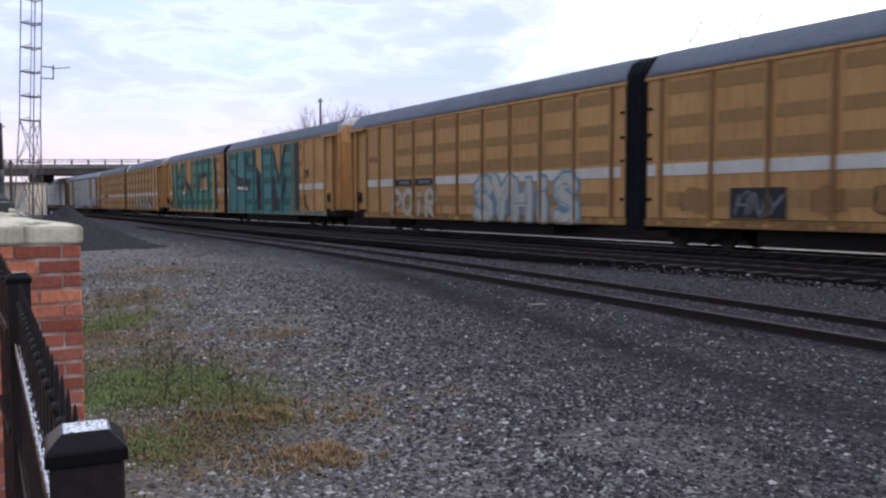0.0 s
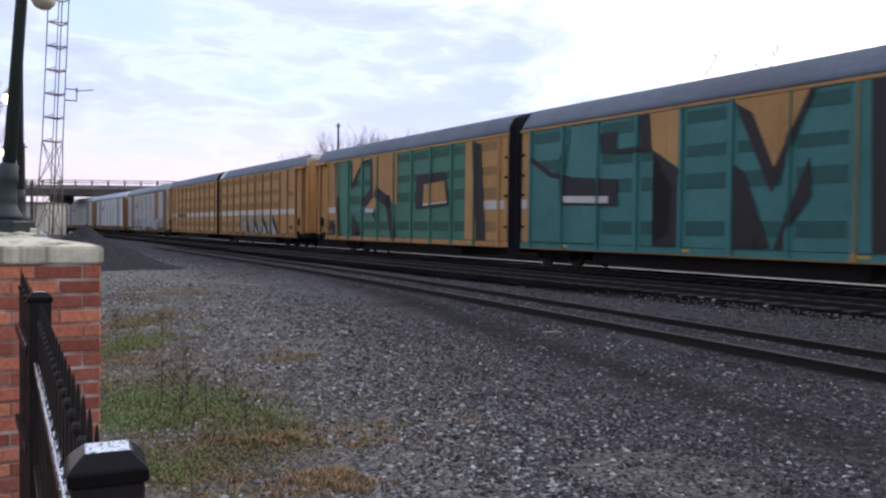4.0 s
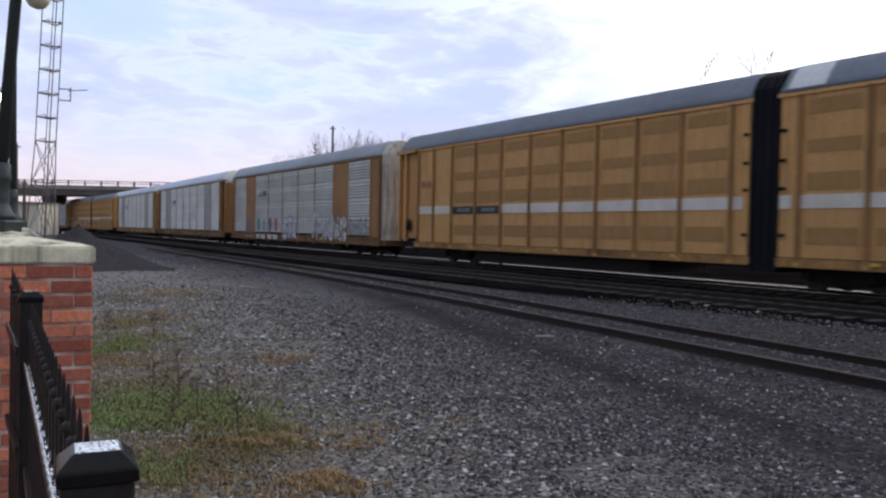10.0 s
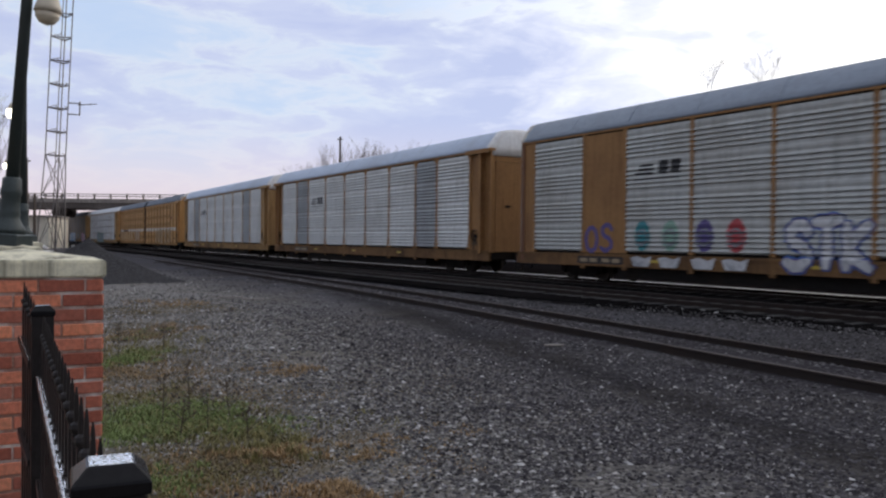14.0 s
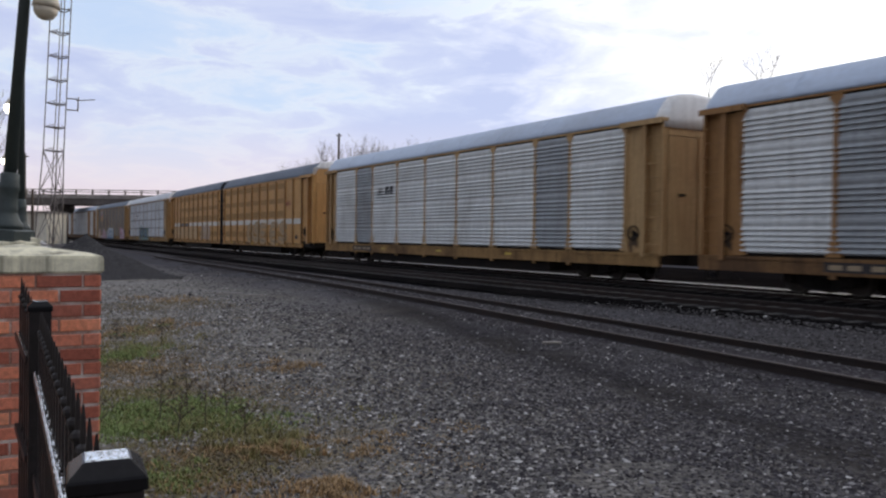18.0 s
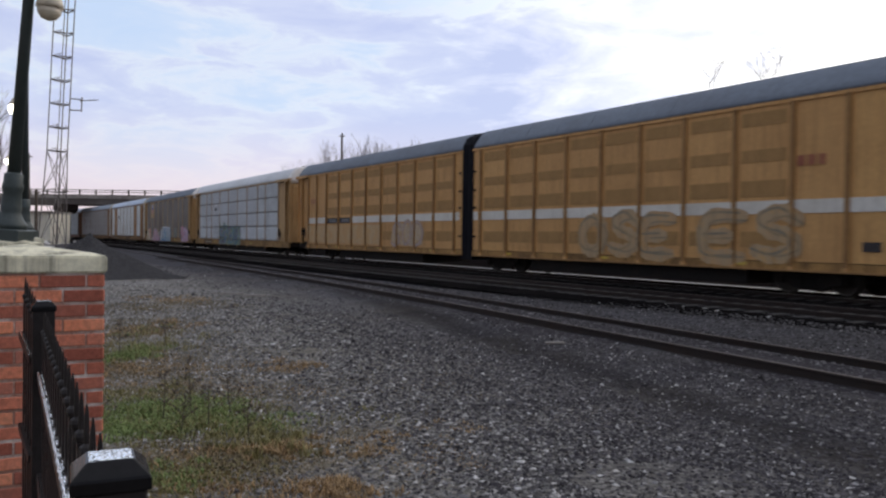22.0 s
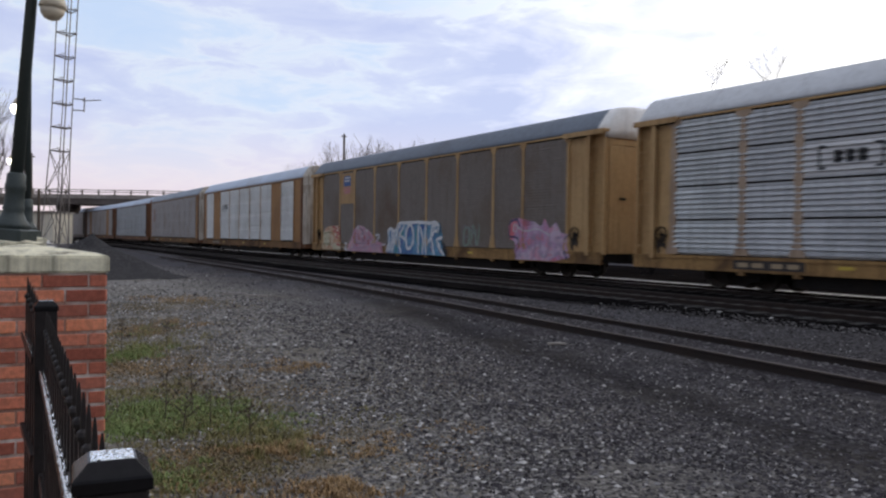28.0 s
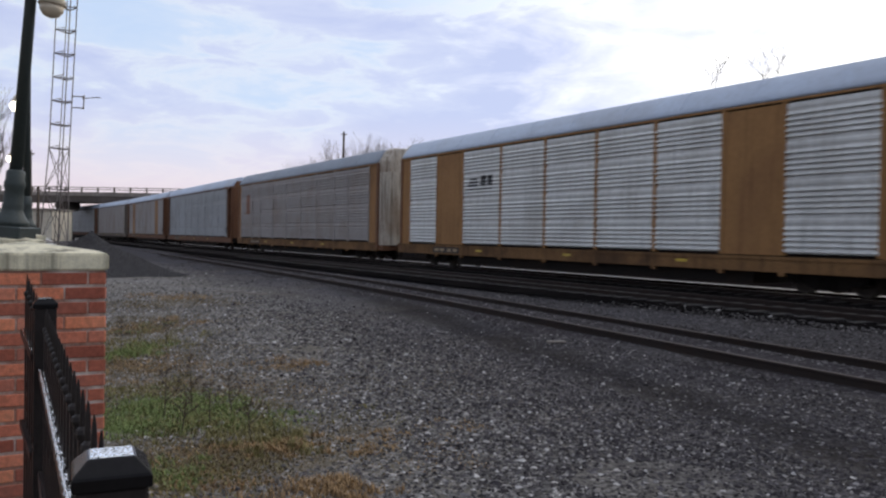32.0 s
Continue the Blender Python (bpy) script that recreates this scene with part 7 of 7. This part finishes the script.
field(am1f, 5.3, 5.9, 2.85, 3.35, [(0.09, [[(0.0, 0.9), (0.2, 1.0), (0.2, 0.0)], [(0.9, 0.55), (0.6, 0.5), (0.6, 0.95), (0.95, 0.95), (0.9, 0.0)]], C["black"])])
field(am1f, 4.9, 6.2, 1.0, 1.75, [(0.2, [[(0.1, 0.9), (0.4, 1.0), (0.35, 0.5), (0.75, 0.05)]], C["black"])])
for k, a in enumerate((-3.75, -1.65, 0.35, 2.45)):
    w = 1 + 0.07 * k
    top = 1.0 + (0.0, -0.02, 0.03, 0.12)[k]
    field(am2f, a, a + 1.32 * w, 0.95, 2.12, [
        ("fill", [(0.66, 0.95 * top), (0.80, 0.92 * top), (1.42, 0.16), (1.52, 0.0), (1.36, -0.08), (1.22, 0.02), (0.62, 0.68)], SPRAY_DARK),
        (0.40, [[(0.06 + 0.6 * u, 0.06 + 0.86 * v * top) for u, v in ln] for ln in LETTER["RERO"[k]]], PALE_GREEN),
        ("fill", [(0.52, 0.56), (0.68, 0.6), (0.92, 0.36), (1.25, -0.02), (1.16, -0.1), (0.98, 0.0), (0.72, 0.34)], C["white"]),
        ("fill", [(0.28, 0.68), (0.31, 0.74), (0.43, 0.72), (0.45, 0.65), (0.36, 0.62)], SPRAY_DARK),
        ("fill", [(0.3, -0.02), (0.4, 0.1), (0.62, 0.04), (0.84, -0.1), (0.5, -0.16)], SPRAY_DARK),
        ("fill", [(0.66, -0.06), (0.78, 0.04), (0.95, -0.02), (0.86, -0.14)], C["white"]),
        (0.05, [[(0.2, 0.94), (0.4, 0.97), (0.6, 0.88)], [(0.04, 0.2), (0.04, 0.6)]], C["mint"])])
for car in (am0r, am2r, am3f, am3r, am2f, am0f):
    x = 5.3 if car is am3f else 6.95 if car in (am2f, am0f) else -7.85
    for k in range(3):
        spray(car, outline_shape([(x + 0.3 * k, 3.46), (x + 0.22 + 0.3 * k, 3.46), (x + 0.22 + 0.3 * k, 3.74), (x + 0.3 * k, 3.74)]), FADED_RED, 0.006, "faded red lettering bar")
for car, x in ((am2f, 7.15), (am0f, 7.15), (am3f, 7.15)):
    spray(car, outline_shape([(x, 1.22), (x + 0.48, 1.22), (x + 0.48, 1.46), (x, 1.46)]), SPRAY_DARK, 0.006, "small dark notice")
field(am1r, -8.35, -6.8, 0.98, 1.95, [
    (0.13, [[(0.1, 0.1), (0.12, 0.62), (0.3, 0.2), (0.36, 0.8)], [(0.42, 0.1), (0.5, 0.6), (0.62, 0.12), (0.68, 0.7), (0.5, 0.72)], [(0.74, 0.08), (0.78, 0.5), (0.95, 0.45), (0.9, 0.05)], [(0.05, 0.0), (0.98, 0.06)]], SPRAY_DARK), (0.12, [[(u, v * 0.85) for u, v in ln] for ln in shards(30, 41)], SPRAY_DARK)])
WORN_GREY = stuff("worn_grey_spray", (0.28, 0.23, 0.16), 0.6, 0, 12, 0.25, (0.42, 0.27, 0.12), 0.8, 0.05)
for x0, x1, text in ((-3.5, 1.1, "OSE"), (2.0, 5.6, "ES")):
    lines = word(text, 0.02)
    field(am3f, x0, x1, 1.0, 2.15, [(0.46, lines, MIX_FAINT), (0.08, [[(u - 0.04, v * 1.05 + 0.04) for u, v in ln] for ln in lines], WORN_GREY), (0.05, [[(u + 0.035, v * 0.9) for u, v in ln] for ln in lines], WORN_GREY)])
field(am3r, 3.6, 7.1, 1.0, 2.15, [("fill", [(0, 0.2), (0.05, 0.85), (0.3, 1.0), (0.6, 0.9), (0.8, 1.0), (1.0, 0.6), (0.95, 0.05), (0.4, 0.0)], MIX_GHOST), (0.2, word("SOD", 0.05), C["ghost"]), (0.09, word("SOD", 0.05), WASHED)])
for a, b in ((-8.28, -6.8), (-6.7, -5.22), (-5.1, -3.3), (-3.22, -1.4), (-1.32, 0.48), (0.58, 2.4)):
    spray(am3r, outline_shape([(a, 1.02), (b, 1.02), (b, 2.06), (a, 2.1)]), MIX_BUFF, 0.006, "worn repainted patch")
# the first ribbed car
h = 28.86 / 2
for k, (a, col) in enumerate(((7.6, "teal"), (8.8, "mint"), (10.15, "purple"), (11.3, "red"))):
    field(r1, a - h, a + 0.85 - h, 1.05, 2.05, [("fill", [(0.1, -0.4), (-0.05, -0.12), (0.3, -0.06), (0.7, -0.14), (1.05, -0.05), (0.9, -0.4)], MIX_WHITE), ("fill", ring_line(0.5, 0.6, 0.40, 0.50, 12)[:-1], C[col]), (0.06, [[(0.1, 0.35), (0.9, 0.4)], [(0.15, 0.65), (0.85, 0.7)], ring_line(0.5, 0.55, 0.25, 0.25)], C["grey"])])
bubble(r1, 13.3 - h, 15.8 - h, 0.82, 1.95, word("STK"), C["blue"], C["purple"], MIX_WHITE, 0.30)
bubble(r1, 18.5 - h, 23.1 - h, 0.78, 2.25, [[(0.02, 0.75), (0.0, 0.95), (0.1, 0.9), (0.06, 0.3), (0.02, 0.1)], [(0.16, 0.05), (0.22, 0.95), (0.3, 0.35), (0.36, 1.0), (0.38, 0.1)], [(0.47, 0.05), (0.49, 0.6)], [(0.49, 0.88), (0.51, 0.92)], [(0.66, 1.0), (0.66, 0.1), (0.57, 0.2), (0.58, 0.5), (0.66, 0.55)], [(0.75, 0.1), (0.8, 0.6), (0.86, 0.1)], [(0.98, 0.65), (0.92, 0.75), (0.92, 0.45), (0.99, 0.3), (0.93, 0.05)], [(0.06, 1.0), (0.1, 1.12), (0.18, 0.98)], [(0.4, 0.35), (0.45, 0.2), (0.53, 0.28)], [(1.0, 0.9), (1.06, 0.7), (1.02, 0.5)], [(1.0, 0.3), (1.08, 0.2), (1.04, 0.02)]], None, SPRAY_DARK, MIX_WHITE, 0.27)
field(r1, 18.5 - h, 23.3 - h, 0.78, 2.2, [(0.13, shards(40, 51), MIX_WHITE), (0.05, shards(26, 52), SPRAY_DARK)], 0.02)
for k in range(4):
    field(r1, 23.75 + 0.66 * k - h, 24.3 + 0.66 * k - h, 1.15, 2.0, [(0.2, put(LETTER["OHOS"[k]], 0.1, 0.9), C["grey"])])
field(r1, 5.2 - h, 6.7 - h, 1.1, 1.95, [(0.16, word("OS"), C["purple"])])
# emblem and graffiti of the pale yellow framed car
q = (a3 - g8) / 2 - 0.65
spray(r4, outline_shape([(5.95 - q, 3.2), (8.62 - q, 3.2), (8.62 - q, 4.08), (5.95 - q, 4.08)]), C["white"], 0.006, "white painted field")
for x0, x1 in ((6.75, 7.0), (7.08, 7.32), (7.4, 7.66)):
    spray(r4, outline_shape([(x0 - q, 3.5), (x1 - q, 3.5), (x1 - q, 3.83), (x0 - q, 3.83)]), C["black"], 0.010, "dark painted emblem")
for x0, d in ((6.35, 1), (8.05, -1)):
    spray(r4, stroke_shape([(x0 + 0.16 * d - q, 3.94), (x0 - q, 3.94), (x0 - q, 3.38), (x0 + 0.16 * d - q, 3.38)], 0.07), C["black"], 0.010, "dark painted emblem")
field(r4, 8.6 - q, 15.2 - q, 0.62, 2.1, [
    ("fill", [(0.0, 0.02), (0.0, 1.0), (0.3, 0.99), (0.32, 1.04), (0.6, 1.06), (0.64, 1.0), (0.98, 0.98), (1.0, 0.04), (0.7, 0.0)], MIX_MURAL),
    (0.34, word("DREXOS"), MIX_MURAL), (0.16, shards(40, 3), C["sky"]), (0.14, shards(34, 4), C["navy"]), (0.12, shards(30, 5), C["olive"]), (0.12, shards(22, 6), C["mint"]), (0.09, shards(16, 8), C["cream"]),
    (0.1, [ring_line(0.5, 0.75, 0.06, 0.25), ring_line(0.1, 0.7, 0.03, 0.2), ring_line(0.78, 0.6, 0.05, 0.25)], C["purple"]),
    (0.08, [[(0.1, 0.8), (0.14, 0.7)], [(0.27, 0.75), (0.3, 0.55)], [(0.56, 0.4), (0.6, 0.2)]], C["red"])])
# the rust-brown car
h = 28.86 / 2 - 1.35
spray(r5, outline_shape([(3.8 - h, 3.35), (5.8 - h, 3.35), (5.8 - h, 5.1), (3.8 - h, 5.1)]), YELLOW_PALE, 0.006, "plain tan patch")
shield(r5, 4.8 - h, 4.35, 1.0, 0.6)
field(r5, 1.13 - h, 4.08 - h, 0.62, 2.08, [
    ("fill", [(0.0, 0.01), (0.02, 0.62), (0.12, 0.87), (0.28, 0.98), (0.45, 0.91), (0.5, 1.0), (0.79, 1.0), (0.93, 0.9), (0.91, 0.66), (0.97, 0.35), (1.0, 0.04)], MIX_CREAM),
    (0.05, [[(0.04, 0.65), (0.27, 0.73), (0.52, 0.7)], [(0.03, 0.24), (0.54, 0.24)], [(0.16, 0.51), (0.15, 0.06)], [(0.35, 0.56), (0.33, 0.07)]], C["olive"]),
    (0.11, [[(0.52, 0.98), (0.73, 0.88), (0.6, 0.77), (0.88, 0.69), (0.71, 0.56), (0.95, 0.43), (0.79, 0.3), (0.97, 0.19)], [(0.82, 0.95), (0.91, 0.72), (0.88, 0.46)]], C["red"])])
field(r5, 5.06 - h, 9.67 - h, 0.62, 2.02, [
    ("fill", [(0.0, 0.01), (0.04, 0.4), (0.11, 0.61), (0.17, 0.69), (0.16, 0.87), (0.24, 0.98), (0.31, 1.05), (0.35, 0.95), (0.41, 1.01), (0.5, 0.97), (0.53, 0.85), (0.57, 0.92), (0.6, 0.77), (0.56, 0.68), (0.68, 0.69), (0.75, 0.59), (0.8, 0.46), (0.89, 0.41), (0.98, 0.34), (1.0, 0.0), (0.1, 0.0)], MIX_PINK),
    (0.05, [[(0.15, 0.32), (0.34, 0.31), (0.56, 0.37)], [(0.16, 0.15), (0.46, 0.16), (0.75, 0.25), (0.97, 0.26)], [(0.24, 0.58), (0.36, 0.64), (0.34, 0.44)], [(0.66, 0.64), (0.56, 0.56)]], C["lilac"]),
    (0.09, [[(0.41, 0.86), (0.43, 0.75), (0.4, 0.69)], [(0.43, 0.5), (0.46, 0.43)], [(0.56, 0.47), (0.57, 0.39)], [(0.34, 0.97), (0.37, 0.86)]], C["navy"]),
    (0.12, [[(0.26, 0.92), (0.32, 0.98)], [(0.52, 0.85), (0.57, 0.82)], [(0.79, 0.64), (0.87, 0.68), (0.88, 0.56), (0.81, 0.46)], [(0.99, 0.31), (1.06, 0.3)], [(-0.1, 0.31), (-0.02, 0.28), (-0.08, 0.07), (0.0, 0.06)]], MIX_WHITE),
    (0.09, [[(0.08 + 0.84 * u, 0.55 * v) for u, v in ln] for ln in shards(26, 21)], C["lilac"]), (0.07, [[(0.15 + 0.5 * u, 0.1 + 0.75 * v) for u, v in ln] for ln in shards(16, 22)], C["red"]), (0.06, [[(0.12 + 0.6 * u, 0.05 + 0.75 * v) for u, v in ln] for ln in shards(16, 23)], MIX_WHITE)])
KONE = [
    [(0.03, 0.7), (0.04, 0.4), (0.01, 0.04)], [(0.08, 0.78), (0.1, 0.53), (0.04, 0.05)], [(0.14, 0.74), (0.12, 0.41), (0.08, 0.05)], [(0.25, 0.94), (0.18, 0.61), (0.14, 0.26), (0.12, 0.03)],
    [(0.32, 0.89), (0.24, 0.61), (0.23, 0.41), (0.29, 0.03)], [(0.24, 0.61), (0.34, 0.44)], ring_line(0.42, 0.54, 0.065, 0.38), [(0.58, 0.96), (0.56, 0.57), (0.59, 0.04)],
    [(0.6, 0.83), (0.65, 0.4), (0.66, 0.03)], [(0.7, 0.94), (0.69, 0.53), (0.72, 0.01)], [(0.81, 0.93), (0.78, 0.62), (0.8, 0.34), (0.85, 0.0)], [(0.82, 0.7), (0.76, 0.47), (0.73, 0.38)],
    [(0.86, 0.47), (0.93, 0.21), (0.99, 0.02)], [(0.88, 0.49), (0.95, 0.53)], ring_line(0.86, 0.82, 0.03, 0.11),
    [(0.02, 0.71), (0.07, 0.81), (0.15, 0.72), (0.23, 0.96), (0.34, 0.98), (0.47, 0.99), (0.6, 0.99), (0.75, 0.96), (0.84, 0.98), (0.9, 0.88)]]
field(r5, 10.09 - h, 16.15 - h, 0.62, 2.2, [
    ("fill", [(0.9, 0.0), (0.9, 0.45), (0.97, 0.4), (1.04, 0.15), (1.03, 0.0)], C["black"]),
    ("fill", [(0.01, 0.0), (0.01, 0.7), (0.07, 0.84), (0.16, 0.76), (0.22, 1.0), (0.34, 1.01), (0.47, 1.02), (0.59, 1.03), (0.75, 0.99), (0.83, 1.01), (0.91, 0.95), (0.91, 0.76), (0.89, 0.66), (0.94, 0.6), (0.96, 0.48), (0.91, 0.42), (0.94, 0.25), (1.01, 0.0), (0.63, 0.0)], MIX_BLUE),
    (0.2, [[(0.9, 0.3), (0.94, 0.1)], [(0.8, 0.15), (0.78, 0.5)]], C["purple"]), (0.22, [[(0.29, 0.8), (0.28, 0.6)], [(0.53, 0.75), (0.54, 0.4)], [(0.2, 0.2), (0.19, 0.05)], [(0.62, 0.3), (0.61, 0.15)]], C["teal"]),
    (0.15, KONE, MIX_BRIGHT)])
field(r5, 17.6 - h, 19.0 - h, 1.1, 1.95, [(0.06, word("ON", 0.1), C["mint"]), (0.05, word("PY", -0.1), C["grey"])])
field(r5, 21.2 - h, 25.0 - h, 0.64, 2.25, [
    ("fill", [(0.02, 0.5), (-0.02, 0.8), (0.04, 1.0), (0.16, 1.02), (0.24, 0.86), (0.4, 0.8), (0.46, 0.92), (0.56, 0.8), (0.62, 1.0), (0.7, 0.76), (0.8, 0.9), (0.88, 0.66), (1.0, 0.62), (0.97, 0.4), (1.03, 0.1), (0.8, 0.0), (0.15, 0.0), (0.12, 0.42)], MIX_RED),
    (0.09, [[(0.0, 0.6), (0.02, 0.9), (0.14, 0.98), (0.2, 0.8)], [(0.15, 0.04), (0.16, 0.5), (0.02, 0.55)], [(0.98, 0.6), (0.93, 0.35), (1.0, 0.05)]], C["navy"]),
    (0.12, [[(0.22, 0.1), (0.25, 0.6), (0.36, 0.3), (0.46, 0.62), (0.46, 0.1)], [(0.56, 0.65), (0.56, 0.2), (0.68, 0.12), (0.7, 0.65)], [(0.9, 0.55), (0.8, 0.5), (0.9, 0.3), (0.8, 0.1)]], C["lilac"]),
    (0.05, [[(0.1, 0.85), (0.3, 0.7), (0.5, 0.75), (0.7, 0.6)], ring_line(0.12, 0.78, 0.04, 0.1), [(0.3, 0.05), (0.32, 0.25)], [(0.62, 0.05), (0.61, 0.3)]], C["white"]),
    (0.12, [[(0.15 + 0.8 * u, 0.6 * v) for u, v in ln] for ln in shards(24, 31)], MIX_RED), (0.1, [[(0.15 + 0.8 * u, 0.6 * v) for u, v in ln] for ln in shards(18, 32)], C["lilac"])])
h = 28.86 / 2
spray(r7, outline_shape([(3.6 - h, 2.9), (4.5 - h, 2.9), (4.5 - h, 4.4), (3.6 - h, 4.4)]), C["rust"], 0.006, "faded orange patch")

# ---- bricks ----
lay_bricks(pil, 0.70, 19)


# ---- the train's way ----
def motions():
    for car, middle in TRAIN:
        rows = []
        for t in range(33):
            s = middle + gone(t)
            a, b = on_line(s - 9), on_line(s + 9)
            p, d = (a + b) / 2, b - a
            rows.append((float(t), pose(p.x, p.y, 0.0, 0, 0, math.degrees(math.atan2(d.y, d.x)))))
        walk(car, rows)


motions()
